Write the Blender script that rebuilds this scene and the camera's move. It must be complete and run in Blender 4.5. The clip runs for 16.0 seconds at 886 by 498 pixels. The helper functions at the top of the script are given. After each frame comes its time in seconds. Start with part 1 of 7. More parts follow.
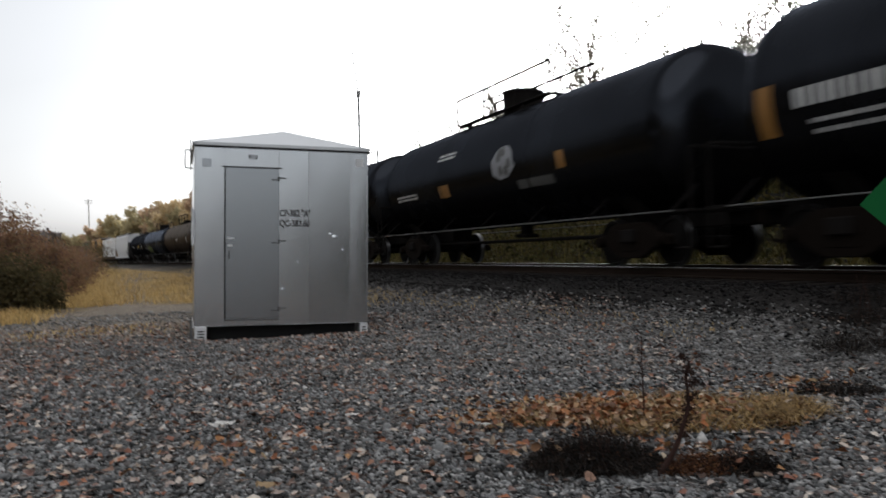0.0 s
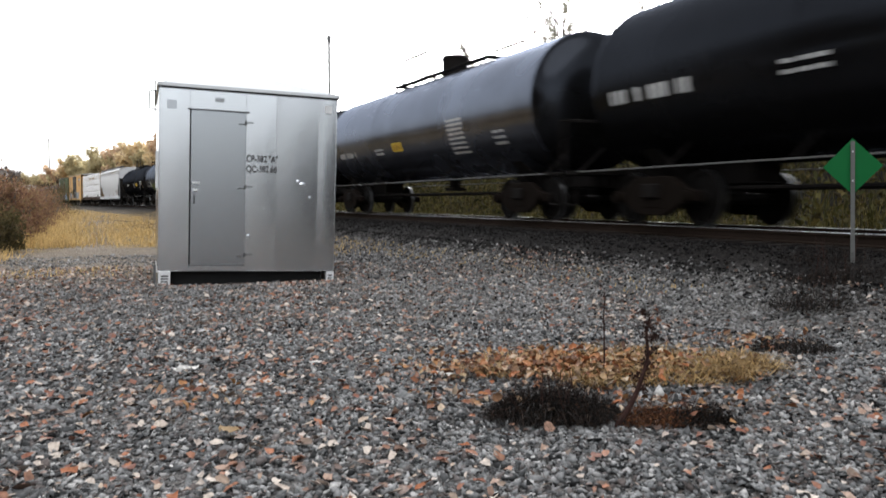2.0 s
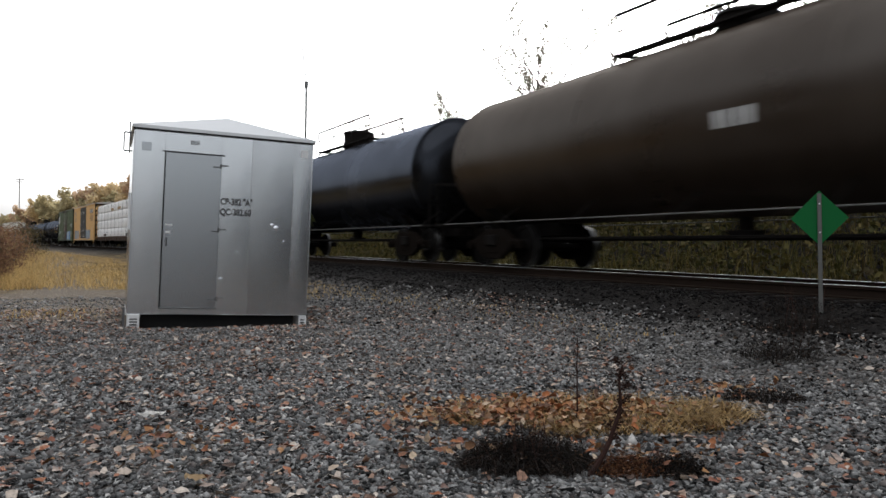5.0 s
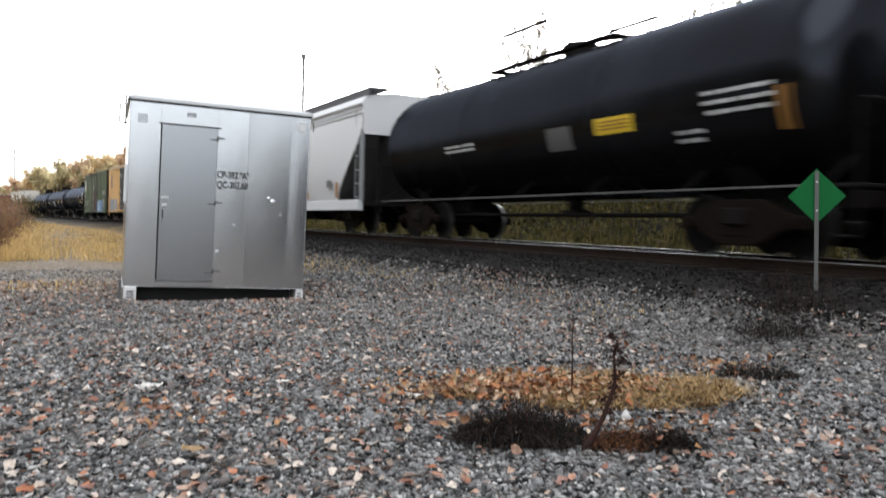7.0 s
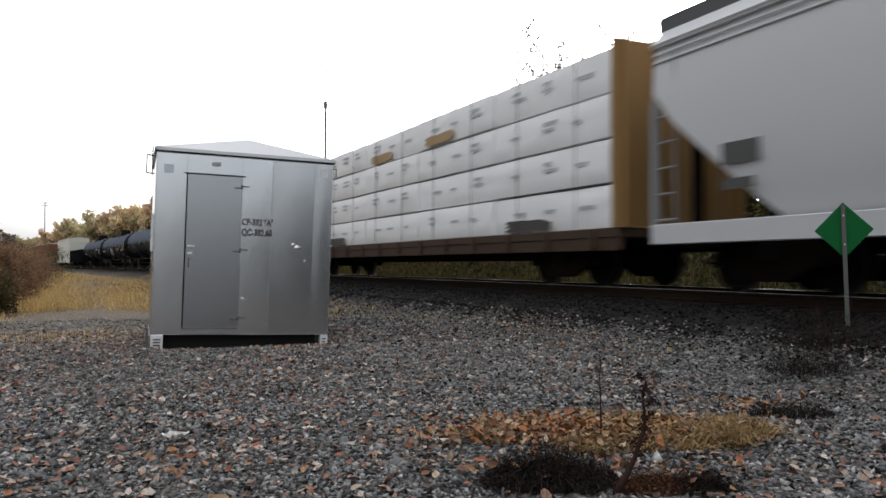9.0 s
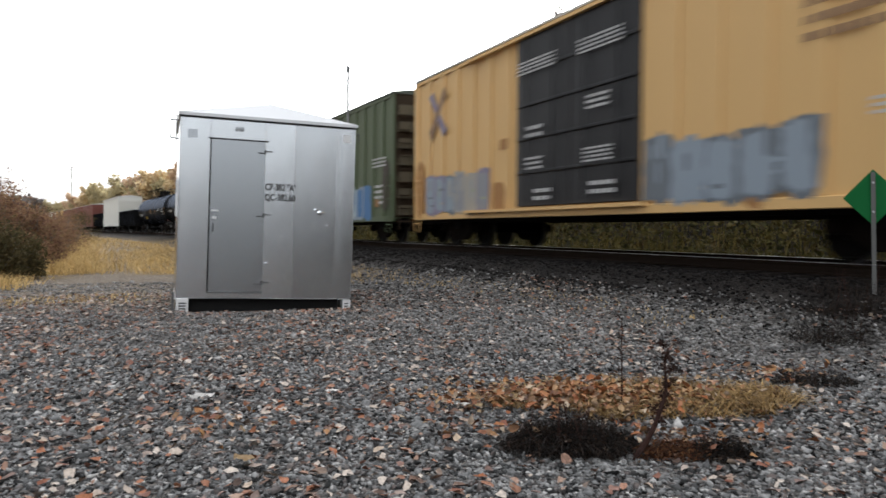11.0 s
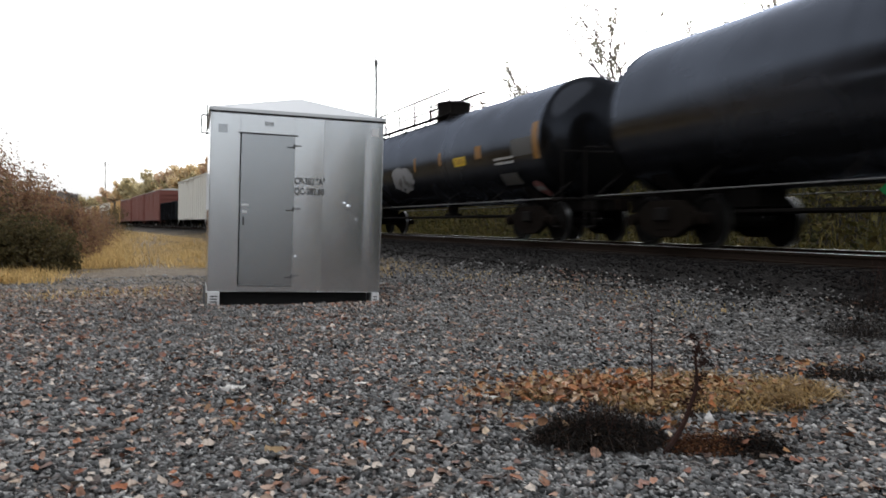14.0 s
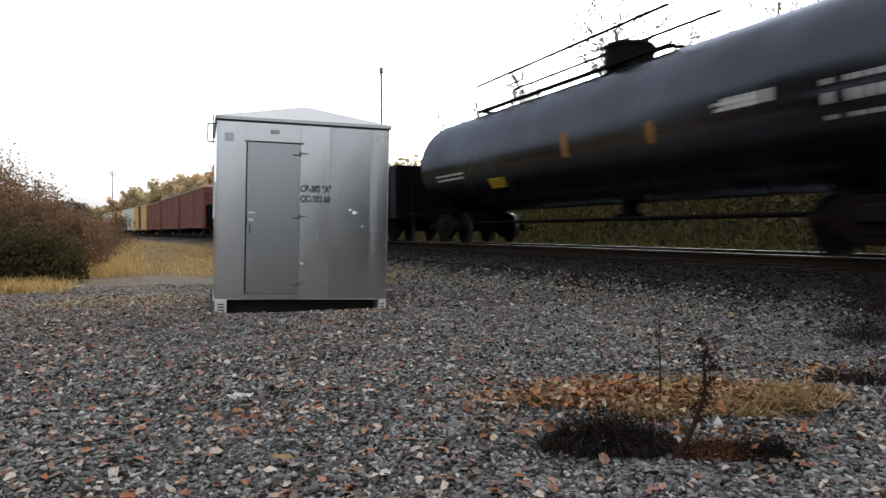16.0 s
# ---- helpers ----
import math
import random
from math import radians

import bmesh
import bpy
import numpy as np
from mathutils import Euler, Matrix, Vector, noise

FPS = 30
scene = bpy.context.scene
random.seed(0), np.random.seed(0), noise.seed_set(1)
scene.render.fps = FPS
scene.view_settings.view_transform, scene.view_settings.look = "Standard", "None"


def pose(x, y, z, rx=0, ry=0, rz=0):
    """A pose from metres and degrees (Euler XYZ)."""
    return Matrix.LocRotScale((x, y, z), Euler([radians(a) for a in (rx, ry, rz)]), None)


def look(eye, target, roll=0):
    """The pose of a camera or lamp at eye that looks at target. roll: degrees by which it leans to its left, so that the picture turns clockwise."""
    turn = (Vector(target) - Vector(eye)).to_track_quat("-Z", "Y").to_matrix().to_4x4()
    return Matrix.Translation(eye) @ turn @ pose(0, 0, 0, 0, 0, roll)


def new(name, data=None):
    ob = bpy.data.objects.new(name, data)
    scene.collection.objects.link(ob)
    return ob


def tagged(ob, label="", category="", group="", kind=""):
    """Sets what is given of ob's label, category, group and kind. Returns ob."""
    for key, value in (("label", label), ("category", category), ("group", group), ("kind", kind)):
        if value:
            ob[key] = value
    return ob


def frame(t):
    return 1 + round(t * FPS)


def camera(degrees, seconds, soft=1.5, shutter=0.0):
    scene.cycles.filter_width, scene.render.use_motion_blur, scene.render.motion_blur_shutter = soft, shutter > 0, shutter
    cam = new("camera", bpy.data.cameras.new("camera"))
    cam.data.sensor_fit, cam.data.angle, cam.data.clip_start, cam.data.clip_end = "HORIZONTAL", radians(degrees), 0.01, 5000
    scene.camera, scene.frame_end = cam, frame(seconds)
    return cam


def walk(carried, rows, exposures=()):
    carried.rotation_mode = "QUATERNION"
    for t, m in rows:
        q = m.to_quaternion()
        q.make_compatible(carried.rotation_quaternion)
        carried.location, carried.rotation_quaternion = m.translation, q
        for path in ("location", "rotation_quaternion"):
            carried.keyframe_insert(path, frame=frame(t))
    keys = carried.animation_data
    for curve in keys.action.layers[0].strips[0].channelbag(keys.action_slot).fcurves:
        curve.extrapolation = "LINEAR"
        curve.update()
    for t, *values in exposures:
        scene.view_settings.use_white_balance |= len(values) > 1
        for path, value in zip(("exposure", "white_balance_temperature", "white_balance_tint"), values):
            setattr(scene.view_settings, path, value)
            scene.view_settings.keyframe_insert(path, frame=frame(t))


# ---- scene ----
# camera: held in the hand at one spot, turning a little all the time
EYE_HEIGHT = 1.073
TURNS = [  # seconds, yaw to the left, pitch up, lean, in degrees
    (0.0, 1.24, 0.18, 1.56), (0.3, -0.34, -0.86, 0.90), (0.5, -1.06, -1.03, 1.12), (0.8, -0.91, -0.68, 0.28), (1.0, -0.19, -0.73, 0.52), (1.3, 0.17, -1.47, 0.35),
    (1.5, 0.02, -2.44, 0.21), (1.7, 2.20, -4.35, -0.02), (1.8, 0.06, -4.60, -0.05), (1.9, -1.09, -4.08, 0.05), (2.0, -1.06, -3.39, -0.08), (2.3, -2.13, -2.56, 0.05),
    (2.5, -2.29, -2.62, 0.19), (2.8, -2.88, -0.78, 0.18), (3.0, -2.49, 0.15, -0.24), (3.3, -2.80, 0.61, -0.57), (3.5, -3.05, 0.14, -0.66), (3.8, -2.64, 1.22, -1.40),
    (4.0, -2.23, 0.40, -0.51), (4.2, -2.69, 0.06, -0.40),
    (6.3, -3.03, -0.21, -1.38), (6.5, -3.35, -1.46, -1.68), (6.8, -3.71, -2.63, -1.84), (7.0, -3.17, -1.87, -1.32), (7.3, -2.90, 0.77, -1.46), (7.5, -1.59, 0.96, -1.64),
    (7.8, -1.28, -0.29, -2.17), (8.0, -2.40, 0.49, -1.41), (8.2, -2.31, 2.02, -0.95),
    (10.3, -1.16, -0.52, 0.15), (10.5, -1.22, -0.38, -0.34), (10.8, -1.45, -1.05, -0.55), (11.0, 0.16, -1.30, -0.38), (11.3, 0.73, -0.59, -0.70), (11.5, 0.97, -0.35, -0.44),
    (11.8, 0.94, -0.84, -0.82), (12.0, 1.55, -0.80, -1.88), (12.3, 1.47, 0.29, -0.94), (12.5, 2.00, 0.01, -0.46), (12.8, 2.35, -0.40, 0.28), (13.0, 2.06, -0.64, -0.18),
    (13.3, 2.15, -0.54, -0.14), (13.5, 2.36, -1.03, 0.80), (13.8, 2.71, -1.11, 0.24), (14.0, 2.21, -1.80, -0.19), (14.3, 0.80, -2.28, -0.13), (14.5, 0.70, -1.76, -0.88),
    (14.8, 0.97, -0.49, -1.00), (15.0, 1.13, -0.50, -0.29), (15.3, 2.38, -1.33, 0.24), (15.5, 2.43, -1.31, 0.84), (15.8, 2.82, -1.30, 0.48), (16.0, 2.67, -1.34, 0.29),
]


def shot(yaw, pitch, lean):
    return pose(0, 0, EYE_HEIGHT, 0, 0, yaw) @ pose(0, 0, 0, pitch) @ pose(0, 0, 0, 0, lean) @ pose(0, 0, 0, 90)


cam = camera(58.5, 16.0, soft=1.5, shutter=0.5)
walk(cam, [(t, shot(y, p, r)) for t, y, p, r in TURNS],
     exposures=((0.0, -0.30, 6250, 10), (0.5, 0.35, 6250, 10), (1.0, 0.60, 6250, 10), (1.5, 0.60, 6250, 10), (2.0, 0.70, 6250, 10), (2.5, 0.85, 6250, 10), (3.0, 0.65, 6250, 10), (3.5, 0.25, 6250, 10), (4.0, 0.00, 6250, 10), (6.5, 0.55, 6250, 10), (7.0, 0.90, 6250, 10), (7.5, 0.40, 6250, 10), (8.0, 0.05, 6250, 10), (10.5, 0.10, 6250, 10), (11.0, 0.50, 6250, 10), (11.5, 0.55, 6250, 10), (12.0, 0.50, 6250, 10), (12.5, 0.25, 6250, 10), (13.0, 0.00, 6250, 10), (13.5, 0.05, 6250, 10), (14.0, 0.20, 6250, 10), (14.5, 0.35, 6250, 10), (15.0, 0.25, 6250, 10), (15.5, 0.10, 6250, 10), (16.0, 0.10, 6250, 10)))

# light: a bright overcast sky
world = bpy.data.worlds.new("sky")
scene.world = world
world.use_nodes = True
wn = world.node_tree
sky = wn.nodes.new("ShaderNodeTexSky")
sky.sky_type, sky.sun_disc, sky.dust_density, sky.air_density = "NISHITA", False, 4.0, 1.0
sky.sun_elevation, sky.sun_rotation = radians(17), radians(20)
pale = wn.nodes.new("ShaderNodeHueSaturation")
pale.inputs["Saturation"].default_value = 0.12
wn.links.new(sky.outputs[0], pale.inputs["Color"])
wn.links.new(pale.outputs[0], wn.nodes["Background"].inputs[0])
wn.nodes["Background"].inputs[1].default_value = 0.24
sun = new("sun", bpy.data.lights.new("sun", "SUN"))
sun.data.energy, sun.data.angle, sun.data.color = 1.42, radians(70), (1.0, 0.985, 0.97)
sun.matrix_world = look((-12, -30, 80), (0, 0, 0))

# ---------------------------------------------------------------- materials
def material(name, rough=0.6, metal=0.0):
    m = bpy.data.materials.new(name)
    m.use_nodes = True
    b = m.node_tree.nodes["Principled BSDF"]
    b.inputs["Roughness"].default_value, b.inputs["Metallic"].default_value = rough, metal
    return m, m.node_tree, b


def node(tree, kind, **values):
    n = tree.nodes.new("ShaderNode" + kind)
    for k, v in values.items():
        n.inputs[k.replace("_", " ")].default_value = v
    return n


def ramp(tree, source, stops):
    r = tree.nodes.new("ShaderNodeValToRGB")
    while len(r.color_ramp.elements) < len(stops):
        r.color_ramp.elements.new(0.5)
    for e, (p, c) in zip(r.color_ramp.elements, stops):
        e.position, e.color = p, (*c, 1)
    tree.links.new(source, r.inputs[0])
    return r.outputs[0]


def worn(name, colors, scale=1.0, rough=0.6, metal=0.0, bump=0.1, fine=40.0, spread=0.25, stretch=(1, 1, 1), jitter=0.0, spec=0.5):
    """Two scales of noise between the given colours, with fine relief."""
    m, t, b = material(name, rough, metal)
    b.inputs["Specular IOR Level"].default_value = spec
    co = t.nodes.new("ShaderNodeTexCoord")
    mp = t.nodes.new("ShaderNodeMapping")
    mp.inputs["Scale"].default_value = stretch
    t.links.new(co.outputs["Object"], mp.inputs[0])
    big = node(t, "TexNoise", Scale=scale, Detail=6.0, Roughness=0.65)
    small = node(t, "TexNoise", Scale=fine, Detail=3.0)
    t.links.new(mp.outputs[0], big.inputs["Vector"])
    t.links.new(mp.outputs[0], small.inputs["Vector"])
    mix = node(t, "Math")
    mix.operation = "MULTIPLY_ADD"
    mix.inputs[1].default_value = 0.35
    t.links.new(small.outputs[0], mix.inputs[0])
    add = node(t, "Math")
    add.operation = "MULTIPLY_ADD"
    add.inputs[1].default_value = 0.65
    t.links.new(big.outputs[0], add.inputs[0])
    t.links.new(mix.outputs[0], add.inputs[2])
    src = add.outputs[0]
    if jitter:
        info = t.nodes.new("ShaderNodeObjectInfo")
        j = node(t, "Math")
        j.operation = "MULTIPLY_ADD"
        j.inputs[1].default_value = jitter
        t.links.new(info.outputs["Random"], j.inputs[0])
        t.links.new(src, j.inputs[2])
        src = j.outputs[0]
    n = len(colors)
    stops = [(0.5 + spread * (2 * i / max(n - 1, 1) - 1), c) for i, c in enumerate(colors)]
    t.links.new(ramp(t, src, stops), b.inputs["Base Color"])
    if bump:
        bp = node(t, "Bump", Strength=bump, Distance=0.02)
        t.links.new(small.outputs[0], bp.inputs["Height"])
        t.links.new(bp.outputs[0], b.inputs["Normal"])
    return m


def stony(name, colors, size, rough=0.9, others=()):
    """Crushed stone seen from above: a cell for each stone, with a recess between whose shade is put into the colour.
    """
    m, t, b = material(name, rough)
    b.inputs["Specular IOR Level"].default_value = 0.06
    co = t.nodes.new("ShaderNodeTexCoord")
    v = node(t, "TexVoronoi", Scale=1 / size)
    v2 = node(t, "TexVoronoi", Scale=1 / size)
    v2.feature = "DISTANCE_TO_EDGE"
    warp = node(t, "TexNoise", Scale=0.6 / size, Detail=2.0)
    mixv = t.nodes.new("ShaderNodeMix")
    mixv.data_type = "VECTOR"
    mixv.inputs[0].default_value = 0.05
    t.links.new(co.outputs["Object"], warp.inputs["Vector"])
    t.links.new(co.outputs["Object"], mixv.inputs[4])
    t.links.new(warp.outputs["Color"], mixv.inputs[5])
    for x in (v, v2):
        t.links.new(mixv.outputs[1], x.inputs["Vector"])
    sep = t.nodes.new("ShaderNodeSeparateColor")
    t.links.new(v.outputs["Color"], sep.inputs[0])
    col = ramp(t, sep.outputs[0], [(i / (len(colors) - 1), c) for i, c in enumerate(colors)])
    for layer, tones in others:
        at = t.nodes.new("ShaderNodeAttribute")
        at.attribute_name = layer
        lay = t.nodes.new("ShaderNodeMix")
        lay.data_type = "RGBA"
        t.links.new(at.outputs["Fac"], lay.inputs[0])
        t.links.new(col, lay.inputs[6])
        t.links.new(ramp(t, sep.outputs[1], [(i / (len(tones) - 1), c) for i, c in enumerate(tones)]), lay.inputs[7])
        col = lay.outputs[2]
    big = node(t, "TexNoise", Scale=0.35, Detail=5.0)
    t.links.new(co.outputs["Object"], big.inputs["Vector"])
    shade = ramp(t, big.outputs[0], [(0.3, (0.72, 0.70, 0.68)), (0.7, (1.15, 1.12, 1.08))])
    # darkens the colour at cell edges, as the shade between stones
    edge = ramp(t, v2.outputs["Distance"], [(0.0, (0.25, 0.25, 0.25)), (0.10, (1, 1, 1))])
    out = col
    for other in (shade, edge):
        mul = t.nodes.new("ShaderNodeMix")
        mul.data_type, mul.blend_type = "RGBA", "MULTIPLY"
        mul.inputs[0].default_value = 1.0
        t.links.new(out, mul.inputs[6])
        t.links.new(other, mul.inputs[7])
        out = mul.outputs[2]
    t.links.new(out, b.inputs["Base Color"])
    bp = node(t, "Bump", Strength=0.9, Distance=size * 0.5)
    t.links.new(v2.outputs["Distance"], bp.inputs["Height"])
    t.links.new(bp.outputs[0], b.inputs["Normal"])
    return m


def pieces(name, colors, rough=0.85, spread=None, through_light=0.0, spec=0.25):
    """A colour for each loose piece of a joined mesh."""
    m, t, b = material(name, rough)
    b.inputs["Specular IOR Level"].default_value = spec
    geo = t.nodes.new("ShaderNodeNewGeometry")
    stops = [(i / (len(colors) - 1), c) for i, c in enumerate(colors)] if spread is None else list(zip(spread, colors))
    col = ramp(t, geo.outputs["Random Per Island"], stops)
    co = t.nodes.new("ShaderNodeTexCoord")
    nz = node(t, "TexNoise", Scale=60.0, Detail=3.0)
    t.links.new(co.outputs["Object"], nz.inputs["Vector"])
    shade = ramp(t, nz.outputs[0], [(0.3, (0.65, 0.65, 0.65)), (0.7, (1.2, 1.2, 1.2))])
    mul = t.nodes.new("ShaderNodeMix")
    mul.data_type, mul.blend_type = "RGBA", "MULTIPLY"
    mul.inputs[0].default_value = 1.0
    t.links.new(col, mul.inputs[6])
    t.links.new(shade, mul.inputs[7])
    t.links.new(mul.outputs[2], b.inputs["Base Color"])
    if through_light:
        tr = t.nodes.new("ShaderNodeBsdfTranslucent")
        t.links.new(mul.outputs[2], tr.inputs[0])
        mx = t.nodes.new("ShaderNodeMixShader")
        mx.inputs[0].default_value = through_light
        t.links.new(b.outputs[0], mx.inputs[1])
        t.links.new(tr.outputs[0], mx.inputs[2])
        t.links.new(mx.outputs[0], t.nodes["Material Output"].inputs[0])
    return m


def sheen(name, colors, gloss, rough, tint=(0.74, 0.82, 1.0), **more):
    """Dull, sooty paint: dark body colour under an even film of gloss."""
    m = worn(name, colors, rough=0.8, spec=0.0, **more)
    t = m.node_tree
    g = t.nodes.new("ShaderNodeBsdfGlossy")
    g.inputs["Color"].default_value = (*tint, 1)
    co = t.nodes.new("ShaderNodeTexCoord")
    stain = node(t, "TexNoise", Scale=0.55, Detail=5.0)
    t.links.new(co.outputs["Object"], stain.inputs["Vector"])
    t.links.new(ramp(t, stain.outputs[0], [(0.3, (rough - 0.08,) * 3), (0.7, (rough + 0.1,) * 3)]), g.inputs["Roughness"])
    mx = t.nodes.new("ShaderNodeMixShader")
    t.links.new(ramp(t, stain.outputs[0], [(0.3, (gloss * 0.75,) * 3), (0.7, (gloss * 1.25,) * 3)]), mx.inputs[0])
    t.links.new(t.nodes["Principled BSDF"].outputs[0], mx.inputs[1])
    t.links.new(g.outputs[0], mx.inputs[2])
    t.links.new(mx.outputs[0], t.nodes["Material Output"].inputs[0])
    return m


GREYS = [(0.0084, 0.0084, 0.0084), (0.0336, 0.0344, 0.0344), (0.1260, 0.1277, 0.1277), (0.2100, 0.2100, 0.2083), (0.1260, 0.1050, 0.0966), (0.0504, 0.0512, 0.0529), (0.3192, 0.3192, 0.3125), (0.1428, 0.1462, 0.1462), (0.5040, 0.4914, 0.4704)]
# toned down for the shade between the loose stones on top
FINES = [(0.0126, 0.0126, 0.0134), (0.0672, 0.0672, 0.0680), (0.1260, 0.1252, 0.1235), (0.1848, 0.1823, 0.1789), (0.1092, 0.0966, 0.0882), (0.2856, 0.2814, 0.2772)]
M = {}
# near-black stone tones, used on the ground close to the line
DARK_STONE = [(0.0048, 0.0048, 0.0052), (0.0112, 0.0108, 0.0108), (0.0224, 0.0208, 0.0200), (0.0144, 0.0120, 0.0108), (0.0480, 0.0456, 0.0440)]
DIRT = [(0.0780, 0.0650, 0.0546), (0.1950, 0.1625, 0.1300), (0.2860, 0.2470, 0.2015), (0.1560, 0.1300, 0.1040), (0.3900, 0.3510, 0.2990)]
STRAW = [(0.16, 0.115, 0.055), (0.28, 0.20, 0.09), (0.36, 0.26, 0.115)]
M["gravel_ground"] = stony("gravel_ground", FINES, 0.026, others=(("dirt", DIRT), ("straw", STRAW), ("dark_stone", DARK_STONE)))
M["gravel"] = pieces("gravel", GREYS, 0.85)
M["ballast"] = pieces("ballast", DARK_STONE, 0.95, spec=0.04)
M["gravel_far"] = pieces("gravel_far", [(0.0537, 0.0537, 0.0537), (0.1290, 0.1269, 0.1247), (0.2042, 0.2010, 0.1968), (0.1613, 0.1484, 0.1397), (0.2687, 0.2655, 0.2601), (0.3548, 0.3494, 0.3386)], 0.9, spec=0.1)
M["fallen_leaves"] = pieces("fallen_leaves", [(0.07, 0.045, 0.035), (0.24, 0.15, 0.11), (0.30, 0.11, 0.05), (0.40, 0.33, 0.27), (0.56, 0.49, 0.42), (0.20, 0.13, 0.11), (0.22, 0.085, 0.05), (0.44, 0.35, 0.27), (0.11, 0.07, 0.055)], 0.7)
M["rust_leaves"] = pieces("rust_leaves", [(0.07, 0.035, 0.025), (0.30, 0.11, 0.045), (0.36, 0.19, 0.08), (0.09, 0.045, 0.03), (0.50, 0.40, 0.29), (0.34, 0.115, 0.04), (0.34, 0.25, 0.14), (0.16, 0.065, 0.035)], 0.7)
M["dry_grass"] = pieces("dry_grass", [(0.05, 0.03, 0.015), (0.20, 0.12, 0.045), (0.42, 0.28, 0.11), (0.09, 0.05, 0.022), (0.30, 0.18, 0.065), (0.54, 0.40, 0.20)], 0.8, None, 0.2)
M["straw_grass"] = pieces("straw_grass", [(0.4186, 0.2762, 0.1124), (0.6877, 0.4784, 0.1950), (0.5980, 0.4186, 0.1794), (0.3887, 0.2834, 0.1196)], 0.8, None, 0.3)
M["weed_bank"] = pieces("weed_bank", [(0.04, 0.038, 0.012), (0.10, 0.085, 0.022), (0.17, 0.13, 0.036), (0.05, 0.055, 0.015), (0.13, 0.085, 0.03)], 0.8, None, 0.25)
M["dark_weed"] = pieces("dark_weed", [(0.004, 0.0035, 0.003), (0.009, 0.007, 0.006), (0.018, 0.012, 0.009), (0.05, 0.026, 0.014)], 0.9, (0, 0.4, 0.8, 1.0))
M["brown_weed"] = pieces("brown_weed", [(0.012, 0.009, 0.007), (0.05, 0.022, 0.012), (0.14, 0.05, 0.02), (0.20, 0.10, 0.04)], 0.9)
M["weed_head"] = pieces("weed_head", [(0.018, 0.010, 0.008), (0.045, 0.02, 0.015), (0.03, 0.018, 0.013)], 0.9)
M["bank_leaf"] = pieces("bank_leaf", [(0.016, 0.018, 0.006), (0.05, 0.05, 0.014), (0.10, 0.085, 0.022), (0.035, 0.026, 0.011), (0.13, 0.10, 0.03)], 0.8, None, 0.25)
M["brush_red"] = pieces("brush_red", [(0.1463, 0.0838, 0.0625), (0.2475, 0.1413, 0.0900), (0.3375, 0.2025, 0.1125), (0.2025, 0.1575, 0.0838)], 0.85, None, 0.35)
M["brush_green"] = pieces("brush_green", [(0.045, 0.042, 0.019), (0.090, 0.075, 0.030), (0.135, 0.102, 0.045), (0.068, 0.056, 0.030)], 0.85, None, 0.3)
# autumn hues raised and greyed: distance haze is put into the colours
M["hazy_gold"] = pieces("hazy_gold", [(0.66, 0.50, 0.28), (0.76, 0.60, 0.34), (0.72, 0.58, 0.36), (0.80, 0.66, 0.44)], 0.75, None, 0.5)
M["hazy_olive"] = pieces("hazy_olive", [(0.46, 0.40, 0.24), (0.56, 0.48, 0.28), (0.62, 0.52, 0.30), (0.50, 0.44, 0.28)], 0.75, None, 0.5)
M["hazy_orange"] = pieces("hazy_orange", [(0.60, 0.42, 0.28), (0.68, 0.49, 0.32), (0.66, 0.50, 0.34), (0.55, 0.41, 0.29)], 0.75, None, 0.5)
# lightened: the sky's glare over these leaves is put into the colour
M["glare_leaf"] = pieces("glare_leaf", [(0.30, 0.28, 0.23), (0.38, 0.35, 0.28), (0.46, 0.42, 0.33)], 0.75, None, 0.5)
M["far_woods"] = pieces("far_woods", [(0.10, 0.088, 0.08), (0.17, 0.145, 0.13), (0.15, 0.115, 0.10)], 0.9)
M["bark"] = worn("bark", [(0.07, 0.06, 0.052), (0.15, 0.13, 0.115)], 6, 0.9, 0, 0.5, 30)
# bark lightened in the same way for glare
M["glare_bark"] = worn("glare_bark", [(0.12, 0.11, 0.10), (0.22, 0.20, 0.185)], 6, 0.9, 0, 0.3, 30)
M["galvanised"] = worn("galvanised", [(0.5060, 0.5280, 0.5500), (0.6160, 0.6380, 0.6600), (0.7480, 0.7700, 0.7920)], 1.6, 0.22, 1.0, 0.03, 24, 0.24, (1, 1, 0.35))
# darker copy of galvanised: the right panels' dimmer reflection put into the colour
M["galvanised_dim"] = worn("galvanised_dim", [(0.3450, 0.3622, 0.3795), (0.4370, 0.4542, 0.4715), (0.5980, 0.6152, 0.6325)], 1.6, 0.22, 1.0, 0.03, 24, 0.24, (1, 1, 0.35))
M["door_steel"] = worn("door_steel", [(0.3410, 0.3630, 0.3850), (0.4290, 0.4510, 0.4730), (0.4950, 0.5170, 0.5390)], 0.8, 0.25, 1.0, 0.015, 30, 0.2)
M["pale_steel"] = worn("pale_steel", [(0.6020, 0.6106, 0.6192), (0.6880, 0.6966, 0.7052)], 1.2, 0.38, 0.35, 0.02)
# near-black for the shed's gaps: their shade is put into the colour
M["gap_shade"] = worn("gap_shade", [(0.0026, 0.0026, 0.0026), (0.0066, 0.0066, 0.0066)], 3, 0.9)
M["dark_trim"] = worn("dark_trim", [(0.06, 0.06, 0.062), (0.12, 0.12, 0.122)], 5, 0.5, 0.5)
M["white_paint"] = worn("white_paint", [(0.55, 0.55, 0.55), (0.72, 0.72, 0.72)], 4, 0.5)
M["black_ink"] = worn("black_ink", [(0.02, 0.02, 0.022), (0.05, 0.05, 0.052)], 20, 0.6)
